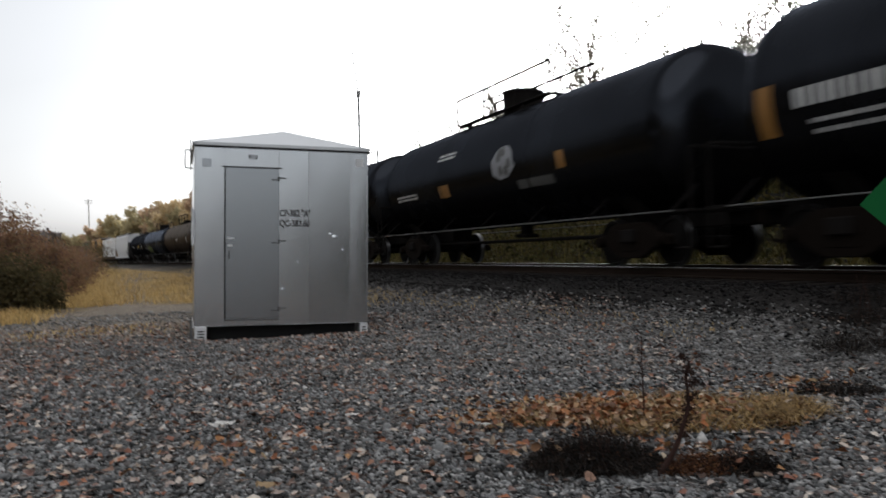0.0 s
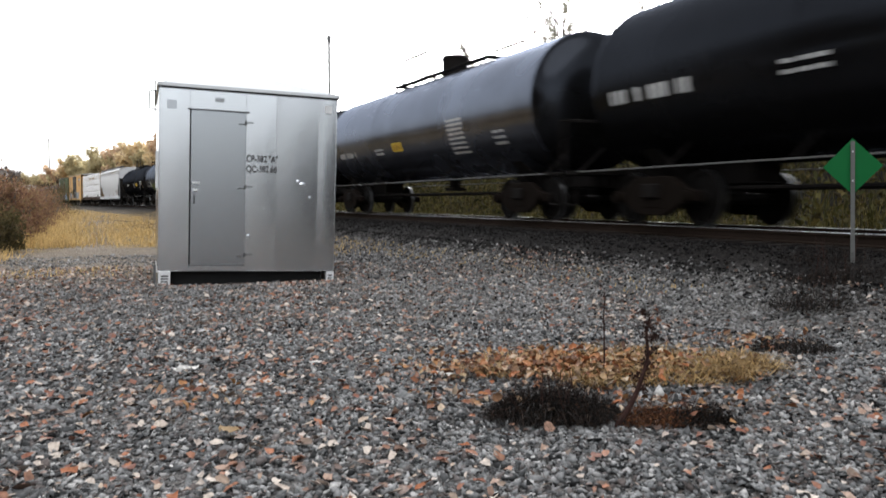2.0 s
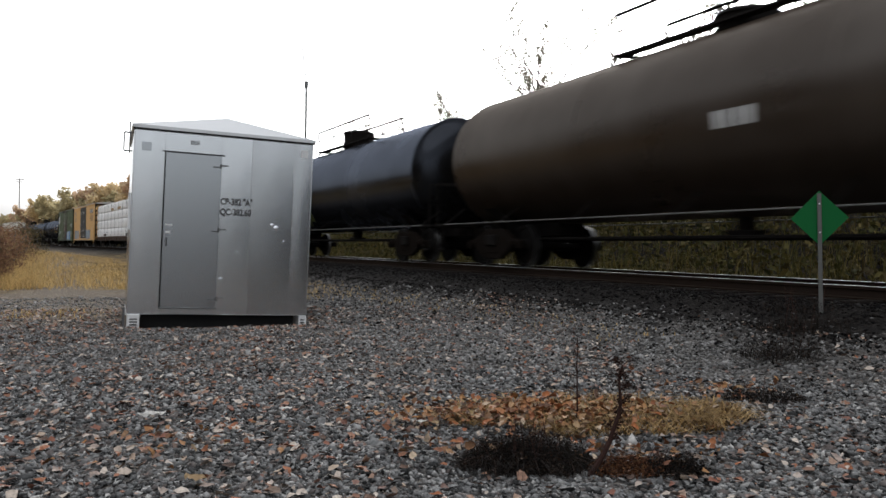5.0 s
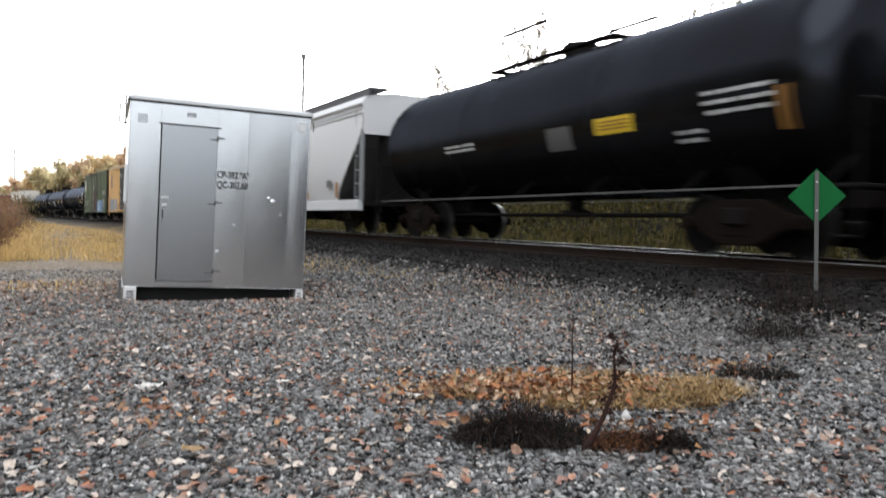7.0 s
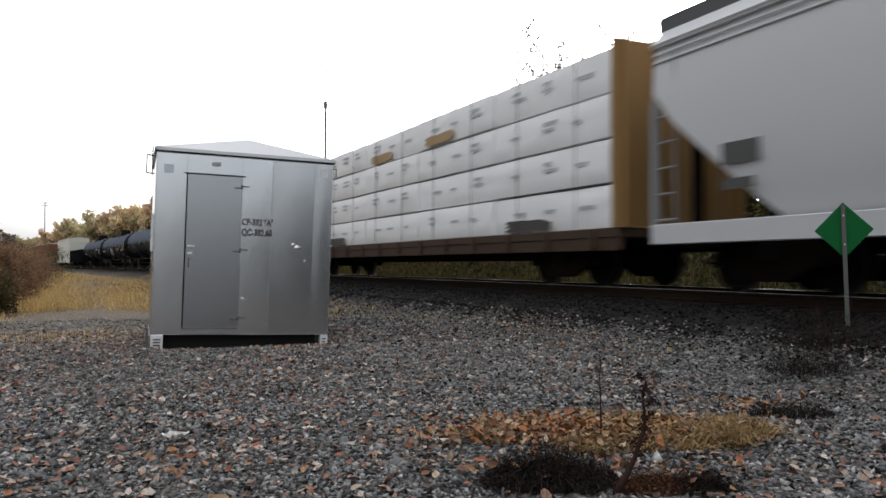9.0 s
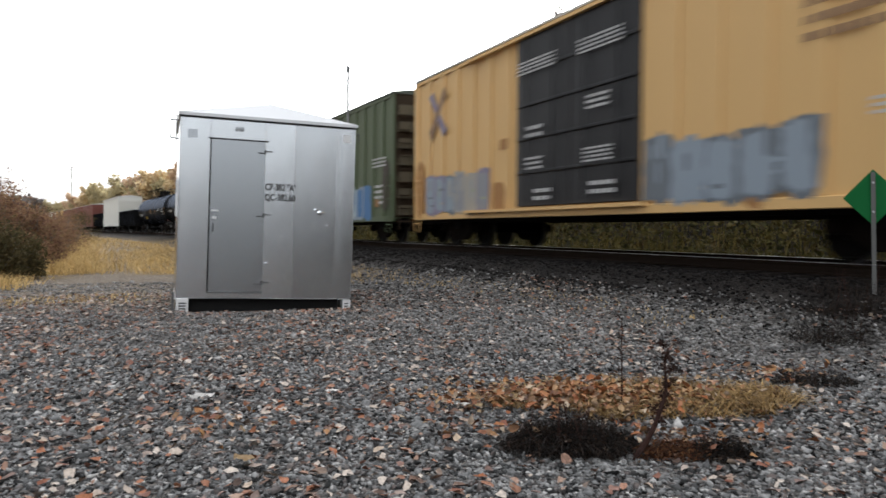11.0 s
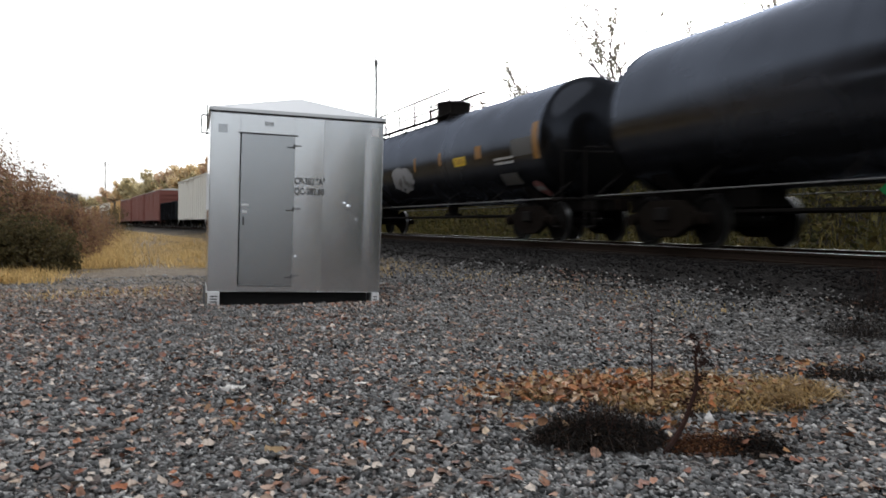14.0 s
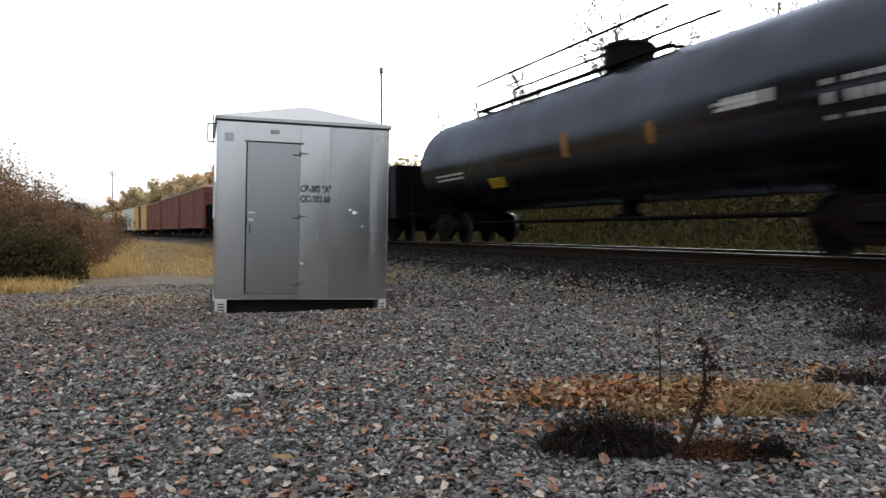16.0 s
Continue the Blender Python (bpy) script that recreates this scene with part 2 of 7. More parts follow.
M["mast_grey"] = worn("mast_grey", [(0.10, 0.10, 0.10), (0.17, 0.17, 0.17)], 3, 0.6, 0.2)
BLACKS = [(0.0006, 0.0006, 0.0008), (0.0014, 0.0014, 0.0018), (0.004, 0.0038, 0.0037)]
TANK_GRAIN = dict(scale=0.6, bump=0.02, fine=9, spread=0.2, stretch=(0.5, 1, 1))
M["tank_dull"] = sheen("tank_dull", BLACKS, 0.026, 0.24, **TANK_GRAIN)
M["post_grey"] = worn("post_grey", [(0.06, 0.06, 0.058), (0.11, 0.11, 0.105)], 3, 0.7, 0.1)
M["black_paint"] = sheen("black_paint", BLACKS, 0.045, 0.25, **TANK_GRAIN)
M["tank_sooty"] = sheen("tank_sooty", BLACKS, 0.125, 0.24, **TANK_GRAIN)
M["grey_black"] = sheen("grey_black", [(0.0012, 0.0012, 0.0016), (0.004, 0.004, 0.005), (0.012, 0.012, 0.014)], 0.21, 0.25, **TANK_GRAIN)
M["brown_tank"] = sheen("brown_tank", [(0.0010, 0.0009, 0.0008), (0.0060, 0.0040, 0.0027), (0.0150, 0.0085, 0.0050), (0.0250, 0.0160, 0.0100)], 0.085, 0.32, (1.0, 0.93, 0.86), scale=0.45, bump=0.05, fine=9, spread=0.17, stretch=(0.5, 1, 1))
M["door_black"] = worn("door_black", [(0.0024, 0.0024, 0.0032), (0.0072, 0.0072, 0.0088)], 1.5, 0.55, 0, 0.03)
M["dark_end"] = worn("dark_end", [(0.004, 0.0035, 0.003), (0.012, 0.011, 0.008), (0.04, 0.028, 0.018)], 1.2, 0.75, 0, 0.05, 8, 0.25, (1, 1, 0.4), 0.0, 0.15)
M["dark_rib"] = worn("dark_rib", [(0.02, 0.017, 0.012), (0.07, 0.058, 0.038), (0.11, 0.095, 0.065)], 1.2, 0.75, 0, 0.05, 8, 0.25, (1, 1, 0.4), 0.0, 0.15)
# steels blackened so that the shade under the cars is in their colour
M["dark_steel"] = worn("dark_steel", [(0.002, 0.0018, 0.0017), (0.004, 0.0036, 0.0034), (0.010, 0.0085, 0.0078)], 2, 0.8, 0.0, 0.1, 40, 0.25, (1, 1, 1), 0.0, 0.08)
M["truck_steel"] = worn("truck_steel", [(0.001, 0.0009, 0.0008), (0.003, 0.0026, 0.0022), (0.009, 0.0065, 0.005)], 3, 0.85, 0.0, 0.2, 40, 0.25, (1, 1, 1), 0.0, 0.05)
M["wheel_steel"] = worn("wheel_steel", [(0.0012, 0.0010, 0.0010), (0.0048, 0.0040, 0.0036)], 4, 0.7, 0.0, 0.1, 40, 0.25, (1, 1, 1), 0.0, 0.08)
M["rail"] = worn("rail", [(0.72, 0.72, 0.72), (0.88, 0.88, 0.88)], 3, 0.5, 1.0, 0.0)
M["tread"] = worn("tread", [(0.07, 0.07, 0.07), (0.13, 0.13, 0.13)], 6, 0.4, 1.0, 0.02)
M["rail_side"] = worn("rail_side", [(0.010, 0.008, 0.007), (0.024, 0.017, 0.013)], 6, 0.9, 0, 0.1, spec=0.03)
M["rail_paint"] = worn("rail_paint", [(0.0420, 0.0408, 0.0396), (0.1200, 0.1170, 0.1140)], 5, 0.6)
M["tie"] = worn("tie", [(0.008, 0.007, 0.0065), (0.02, 0.017, 0.015)], 4, 0.9, 0, 0.4, spec=0.03)
M["yellow_box"] = worn("yellow_box", [(0.26, 0.11, 0.025), (0.60, 0.29, 0.06), (0.74, 0.40, 0.095), (0.78, 0.45, 0.12), (0.66, 0.42, 0.17)], 0.9, 0.6, 0, 0.05, 9, 0.17, (1.6, 1, 0.3))
M["green_box"] = worn("green_box", [(0.0158, 0.0187, 0.0086), (0.0360, 0.0634, 0.0216), (0.0504, 0.0864, 0.0302), (0.0792, 0.1044, 0.0504)], 0.9, 0.6, 0, 0.05, 9, 0.16, (1.6, 1, 0.3))
M["red_box"] = worn("red_box", [(0.08, 0.022, 0.018), (0.15, 0.038, 0.03), (0.19, 0.06, 0.045)], 0.8, 0.6, 0, 0.05, 8, 0.25, (1, 1, 0.4), 0.15)
M["white_box"] = worn("white_box", [(0.50, 0.49, 0.43), (0.68, 0.67, 0.62)], 0.8, 0.6, 0, 0.05, 12)
M["rust_brown"] = worn("rust_brown", [(0.0084, 0.0063, 0.0056), (0.0315, 0.0168, 0.0126), (0.0525, 0.0420, 0.0280)], 1.2, 0.7, 0, 0.1, 10, 0.2)
M["rust_red"] = worn("rust_red", [(0.022, 0.010, 0.009), (0.05, 0.02, 0.017), (0.075, 0.034, 0.027)], 1.4, 0.75, 0, 0.1, 10, 0.2)
M["rust_pale"] = worn("rust_pale", [(0.08, 0.07, 0.055), (0.20, 0.18, 0.14)], 2.5, 0.75, 0, 0.1, 10, 0.2)
M["roof_steel"] = worn("roof_steel", [(0.30, 0.29, 0.28), (0.5, 0.49, 0.47)], 1, 0.55, 0.2)
M["roof_green"] = worn("roof_green", [(0.04, 0.05, 0.04), (0.09, 0.10, 0.08)], 1, 0.6)
M["roof_white"] = worn("roof_white", [(0.5, 0.5, 0.47), (0.66, 0.66, 0.63)], 1, 0.6)
M["hopper_grey"] = worn("hopper_grey", [(0.3696, 0.3780, 0.3780), (0.5040, 0.5208, 0.5334), (0.5712, 0.5838, 0.5964), (0.6216, 0.6300, 0.6384)], 0.45, 0.45, 0, 0.03, 6, 0.2, (0.8, 1, 0.35))
# dark grey that puts the shade under the hopper's ends into the colour
M["hopper_shade"] = worn("hopper_shade", [(0.012, 0.012, 0.012), (0.035, 0.034, 0.033), (0.09, 0.088, 0.085)], 0.9, 0.8, 0, 0.08, 8, 0.2, (1, 1, 0.5), 0.0, 0.2)
M["sill_pale"] = worn("sill_pale", [(0.4500, 0.4590, 0.4680), (0.5850, 0.5940, 0.6030)], 0.8, 0.5)
M["end_grey"] = worn("end_grey", [(0.10, 0.10, 0.10), (0.24, 0.245, 0.25)], 1.5, 0.65)
M["walk_dark"] = worn("walk_dark", [(0.04, 0.042, 0.045), (0.09, 0.092, 0.097)], 3, 0.7)
M["rust_deck"] = worn("rust_deck", [(0.006, 0.004, 0.003), (0.016, 0.010, 0.006), (0.05, 0.026, 0.013)], 1.5, 0.8, 0, 0.1)
M["bulkhead_brown"] = worn("bulkhead_brown", [(0.16, 0.085, 0.03), (0.28, 0.16, 0.055)], 1.2, 0.7)
M["lumber_wrap"] = worn("lumber_wrap", [(0.702, 0.728, 0.765), (0.853, 0.878, 0.900), (0.900, 0.900, 0.900)], 1.1, 0.38, 0, 0.35, 5, 0.25)
M["wrap_grey"] = worn("wrap_grey", [(0.32, 0.35, 0.37), (0.46, 0.49, 0.51)], 8, 0.5)
M["wrap_dark"] = worn("wrap_dark", [(0.02, 0.02, 0.022), (0.06, 0.055, 0.05)], 3, 0.6)
M["raw_wood"] = worn("raw_wood", [(0.30, 0.20, 0.10), (0.42, 0.29, 0.15)], 3, 0.7)
M["placard_yellow"] = worn("placard_yellow", [(0.55, 0.36, 0.015), (0.68, 0.46, 0.02)], 2, 0.5)
M["strip_orange"] = worn("strip_orange", [(0.154, 0.066, 0.010), (0.252, 0.115, 0.017)], 3, 0.5)
M["decal_white"] = worn("decal_white", [(0.30, 0.30, 0.30), (0.52, 0.52, 0.51)], 3, 0.6)
M["decal_grey"] = worn("decal_grey", [(0.035, 0.035, 0.036), (0.080, 0.080, 0.077)], 2, 0.6)
M["decal_pink"] = worn("decal_pink", [(0.34, 0.10, 0.10), (0.46, 0.20, 0.19)], 3, 0.6)
M["graffiti_white"] = worn("graffiti_white", [(0.105, 0.112, 0.119), (0.252, 0.259, 0.273)], 3, 0.6)
M["graffiti_green"] = worn("graffiti_green", [(0.02, 0.032, 0.005), (0.075, 0.10, 0.012)], 2, 0.6)
M["graffiti_blue"] = worn("graffiti_blue", [(0.14, 0.19, 0.25), (0.26, 0.31, 0.36)], 2, 0.6)
M["graffiti_dark"] = worn("graffiti_dark", [(0.07, 0.08, 0.10), (0.14, 0.16, 0.18)], 3, 0.6)
M["graffiti_grey"] = worn("graffiti_grey", [(0.22, 0.19, 0.15), (0.36, 0.33, 0.28)], 2, 0.6)
M["graffiti_violet"] = worn("graffiti_violet", [(0.13, 0.11, 0.17), (0.22, 0.19, 0.26)], 3, 0.6)
M["graffiti_moss"] = worn("graffiti_moss", [(0.20, 0.22, 0.13), (0.32, 0.34, 0.21)], 3, 0.6)
M["rust_ochre"] = worn("rust_ochre", [(0.16, 0.07, 0.025), (0.36, 0.18, 0.06)], 3, 0.75)
M["graffiti_deep_blue"] = worn("graffiti_deep_blue", [(0.025, 0.09, 0.22), (0.06, 0.17, 0.36)], 2, 0.6)
M["graffiti_pale"] = worn("graffiti_pale", [(0.22, 0.33, 0.42), (0.36, 0.46, 0.5)], 2, 0.6)
M["brown_ink"] = worn("brown_ink", [(0.16, 0.09, 0.05), (0.24, 0.14, 0.075)], 3, 0.6)
M["sign_green"] = worn("sign_green", [(0.0000, 0.0800, 0.0176), (0.0016, 0.1080, 0.0240)], 2, 0.6, 0, 0.0, 40, 0.25, (1, 1, 1), 0.0, 0.2)
M["paper"] = worn("paper", [(0.6, 0.58, 0.55), (0.75, 0.73, 0.7)], 8, 0.7)
M["pole_wood"] = worn("pole_wood", [(0.08, 0.065, 0.055), (0.15, 0.125, 0.105)], 3, 0.9)


# ---------------------------------------------------------------- mesh helpers
def mesh_of(bm, mat=None, smooth=False, name="mesh"):
    me = bpy.data.meshes.new(name)
    bm.normal_update()
    bm.to_mesh(me)
    bm.free()
    for m in (mat if isinstance(mat, (list, tuple)) else [mat]):
        if m:
            me.materials.append(m)
    if smooth:
        for p in me.polygons:
            p.use_smooth = True
        me.set_sharp_from_angle(angle=radians(35))
    return me


def part(name, bm, mat, parent, label="", m=None, smooth=False):
    ob = new(name, mesh_of(bm, mat, smooth, name))
    ob.parent = parent
    if m is not None:
        ob.matrix_basis = m
    if label:
        tagged(ob, label)
    return ob


def thing(name, m, label, category, group="", kind=""):
    ob = new(name)
    ob.empty_display_size = 0.2
    ob.matrix_basis = m
    return tagged(ob, label, category, group, kind)


def box(bm, x0, y0, z0, x1, y1, z1, bevel=0.0):
    r = bmesh.ops.create_cube(bm, size=1)
    vs = r["verts"]
    for v in vs:
        v.co = Vector((x0 + (v.co.x + 0.5) * (x1 - x0), y0 + (v.co.y + 0.5) * (y1 - y0), z0 + (v.co.z + 0.5) * (z1 - z0)))
    if bevel:
        es = list({e for v in vs for e in v.link_edges})
        bmesh.ops.bevel(bm, geom=es, offset=bevel, segments=1, affect="EDGES")
    return bm


def boxes(*specs, bevel=0.0):
    bm = bmesh.new()
    for s in specs:
        box(bm, *s, bevel=bevel)
    return bm


def rod(bm, a, b, r0, r1=None, n=8):
    a, b = Vector(a), Vector(b)
    d = b - a
    q = d.to_track_quat("Z", "Y").to_matrix().to_4x4()
    bmesh.ops.create_cone(bm, cap_ends=True, segments=n, radius1=r0, radius2=r0 if r1 is None else r1, depth=d.length,
                          matrix=Matrix.Translation((a + b) / 2) @ q)
    return bm


def rods(pairs, r, n=6):
    bm = bmesh.new()
    for a, b in pairs:
        rod(bm, a, b, r, n=n)
    return bm


def prism(bm, outline, x0, x1):
    """A closed outline of (y, z) pairs drawn out along x."""
    a = [bm.verts.new((x0, y, z)) for y, z in outline]
    b = [bm.verts.new((x1, y, z)) for y, z in outline]
    n = len(a)
    bm.faces.new(a[::-1])
    bm.faces.new(b)
    for i in range(n):
        bm.faces.new((a[i], a[(i + 1) % n], b[(i + 1) % n], b[i]))
    bmesh.ops.recalc_face_normals(bm, faces=bm.faces)
    return bm


# ---------------------------------------------------------------- the line of the track
RAIL_TOP = 0.679


def heading(u):
    v = min(max(u, 0.0), 84.0)
    return -0.4046 - 0.0021 * min(u, 84.0) + 1.25e-5 * v * v - 3e-6 * max(0.0, min(u, 170.0) - 40.0) ** 2


LINE = {}
STEP = 0.5
p_ = Vector((4.0, 15.278))
LINE[0] = p_.copy()
for i_ in range(0, 1000):
    h_ = heading((i_ + 0.5) * STEP)
    p_ = p_ + Vector((math.sin(h_), math.cos(h_))) * STEP
    LINE[i_ + 1] = p_.copy()
p_ = LINE[0].copy()
for i_ in range(0, -640, -1):
    h_ = heading((i_ - 0.5) * STEP)
    p_ = p_ - Vector((math.sin(h_), math.cos(h_))) * STEP
    LINE[i_ - 1] = p_.copy()


def on_line(u, side=0.0):
    """The place u metres up the line, side metres off it towards the camera."""
    k = max(-639, min(998, math.floor(u / STEP)))
    f = u / STEP - k
    p = LINE[k].lerp(LINE[k + 1], f)
    h = heading(u)
    return p + Vector((-math.cos(h), math.sin(h))) * side


def car_pose(u, half):
    """A car on the line whose trucks stand half a metre span either side of u; local x looks the way the train goes."""
    a, b = on_line(u - half), on_line(u + half)
    c, d = (a + b) / 2, a - b
    return pose(c.x, c.y, RAIL_TOP, 0, 0, math.degrees(math.atan2(d.y, d.x)))

# ---------------------------------------------------------------- ground
def smooth01(a):
    a = np.clip(a, 0, 1)
    return a * a * (3 - 2 * a)


LINE_X = np.array([LINE[k].x for k in range(-640, 1000)])
LINE_Y = np.array([LINE[k].y for k in range(-640, 1000)])
LINE_H = np.array([heading(k * STEP) for k in range(-640, 1000)])


def off_line(x, y):
    """How far a place lies off the line; more than 0 on the camera's side."""
    x, y = np.asarray(x, float).ravel(), np.asarray(y, float).ravel()
    out = np.empty(len(x))
    for i in range(0, len(x), 2000):
        dx, dy = x[i:i + 2000, None] - LINE_X, y[i:i + 2000, None] - LINE_Y
        k = np.argmin(dx * dx + dy * dy, axis=1)
        r = np.arange(len(k))
        out[i:i + 2000] = -np.cos(LINE_H[k]) * dx[r, k] + np.sin(LINE_H[k]) * dy[r, k]
    return out


def waves(x, y, seed, size):
    a = np.zeros_like(x)
    rng = np.random.RandomState(seed)
    for k in range(6):
        th, ph, s = rng.uniform(0, 6.28), rng.uniform(0, 6.28), size / 1.6 ** k
        a += np.sin((x * np.cos(th) + y * np.sin(th)) * 6.28 / s + ph) / 1.4 ** k
    return a / 3


def ground_height(x, y):
    x, y = np.asarray(x, float).ravel(), np.asarray(y, float).ravel()
    d = off_line(x, y)
    bed = RAIL_TOP - 0.19
    near = bed * smooth01((4.6 - d) / 2.7)
    far = np.where(d < -2.0, bed - 0.35 * smooth01((-d - 2.0) / 1.5), bed)
    far = far + 2.9 * smooth01((-d - 3.4) / 9.0)
    z = np.where(d > 0, near, far)
    calm = np.where(np.abs(d) < 1.9, 0.1, 1.0)
    z = z + 0.025 * calm * waves(x, y, 3, 2.4) + 0.01 * calm * waves(x, y, 5, 0.6)
    bank = smooth01((-x - 9 - 0.12 * y) / 5.0) * smooth01((d - 4) / 4.0)
    hollow = np.exp(-(((x + 2.7) / 1.5) ** 2 + ((y - 11.6) / 1.3) ** 2) ** 2)
    return z + 0.25 * bank - 0.06 * hollow


def spaced(limit, fine, growth, centre_lo, centre_hi):
    c = list(np.arange(centre_lo, centre_hi, fine))
    s, v = fine, c[-1]
    while v < limit:
        s *= growth
        v += s
        c.append(v)
    s, v = fine, c[0]
    while v > -limit:
        s *= growth
        v -= s
        c.insert(0, v)
    return np.array(c)


def build_ground():
    xs = spaced(2500, 0.22, 1.10, -7, 11)
    ys = spaced(2500, 0.22, 1.10, 1.5, 20)
    gx, gy = np.meshgrid(xs, ys)
    z = ground_height(gx, gy)
    me = bpy.data.meshes.new("ground")
    nx, ny = len(xs), len(ys)
    i = np.arange(nx * ny).reshape(ny, nx)
    faces = np.stack([i[:-1, :-1], i[:-1, 1:], i[1:, 1:], i[1:, :-1]], -1).reshape(-1, 4)
    me.from_pydata(np.stack([gx.ravel(), gy.ravel(), z], -1).tolist(), [], faces.tolist())
    me.materials.append(M["gravel_ground"])
    x, y, d = gx.ravel(), gy.ravel(), off_line(gx, gy)
    mottle = waves(x, y, 8, 1.7)
    az = np.degrees(np.arctan2(x, y))
    r = np.hypot(x, y)
    lay = {"dark_stone": smooth01((4.0 + 0.5 * mottle - d) / 1.3),
           "dirt": smooth01((r - 9.5 + 1.5 * mottle) / 4.0) * smooth01((-12 - az + 3 * mottle) / 8.0) * smooth01((d - 3) / 2),
           "straw": 0.75 * smooth01((r - 18.5 + 2.5 * mottle) / 3.0) * (d > 3.0) * np.clip(smooth01((-24.5 - az + mottle) / 2.0) + smooth01(1.4 - np.abs(az + 20.2) / 1.8), 0, 1)}
    lay["straw"] = np.maximum(lay["straw"], smooth01((-d - 2.8) / 1.5) * 0.9)
    for name, values in lay.items():
        me.attributes.new(name, "FLOAT", "POINT").data.foreach_set("value", np.asarray(values, np.float32))
    for p in me.polygons:
        p.use_smooth = True
    tagged(new("ground", me), "grey gravel ground strewn with brown autumn leaves", "ground", kind="structure")


build_ground()


# ---------------------------------------------------------------- track
def ribbon(name, mat, outline, u0, u1, step, parent, label=""):
    """An outline of (side, z) pairs drawn along the line."""
    bm = bmesh.new()
    rows = []
    u = u0
    while u <= u1 + 1e-6:
        rows.append([bm.verts.new((*on_line(u, s), z)) for s, z in outline])
        u += step
    n = len(outline)
    for a, b in zip(rows, rows[1:]):
        for k in range(n):
            bm.faces.new((a[k], a[(k + 1) % n], b[(k + 1) % n], b[k]))
    bmesh.ops.recalc_face_normals(bm, faces=bm.faces)
    return part(name, bm, mat, parent, label)


def build_track():
    track = thing("railway_track", Matrix(), "single railway track with shiny rail heads on a dark ballast bed", "railway track", kind="structure")
    t = RAIL_TOP
    for side in (0.7525, -0.7525):
        o = [(side + dx, t - dz) for dx, dz in ((-0.036, 0.006), (-0.03, 0), (0.03, 0), (0.036, 0.006), (0.036, 0.035), (0.012, 0.045),
                                               (0.012, 0.13), (0.07, 0.145), (0.07, 0.16), (-0.07, 0.16), (-0.07, 0.145), (-0.012, 0.13), (-0.012, 0.045), (-0.036, 0.035))]
        ribbon("rail", M["rail_side"], o, -60, 300, 1.5, track, "rusty steel rail")
        ribbon("rail_head", M["rail"], [(side - 0.03, t + 0.0005), (side + 0.03, t + 0.0005), (side + 0.03, t + 0.004), (side - 0.03, t + 0.004)], -60, 300, 1.5, track, "bright worn running surface")
    bm = boxes((-0.115, -1.3, -0.17, 0.115, 1.3, 0.0), bevel=0.012)
    me = mesh_of(bm, M["tie"], name="tie")
    for k in range(-50, 130):
        u = k * 0.52
        p = on_line(u)
        ob = new("tie", me)
        ob.parent = track
        h = heading(u)
        ob.matrix_basis = pose(p.x, p.y, t - 0.155 + random.uniform(-0.008, 0.004), random.uniform(-0.6, 0.6), 0, math.degrees(math.atan2(math.cos(h), math.sin(h))) + random.uniform(-1, 1))


build_track()


# ---------------------------------------------------------------- signal shed
def letters(body, size, mat, parent, m, name="lettering", label=""):
    cu = bpy.data.curves.new(name, "FONT")
    cu.body, cu.size, cu.extrude, cu.align_x, cu.offset = body, size, 0.0015, "LEFT", 0.0026
    tmp = bpy.data.objects.new(name, cu)
    me = bpy.data.meshes.new_from_object(tmp)
    bpy.data.objects.remove(tmp)
    me.materials.clear()
    me.materials.append(mat)
    ob = new(name, me)
    ob.parent = parent
    ob.matrix_basis = m
    if label:
        tagged(ob, label)
    return ob


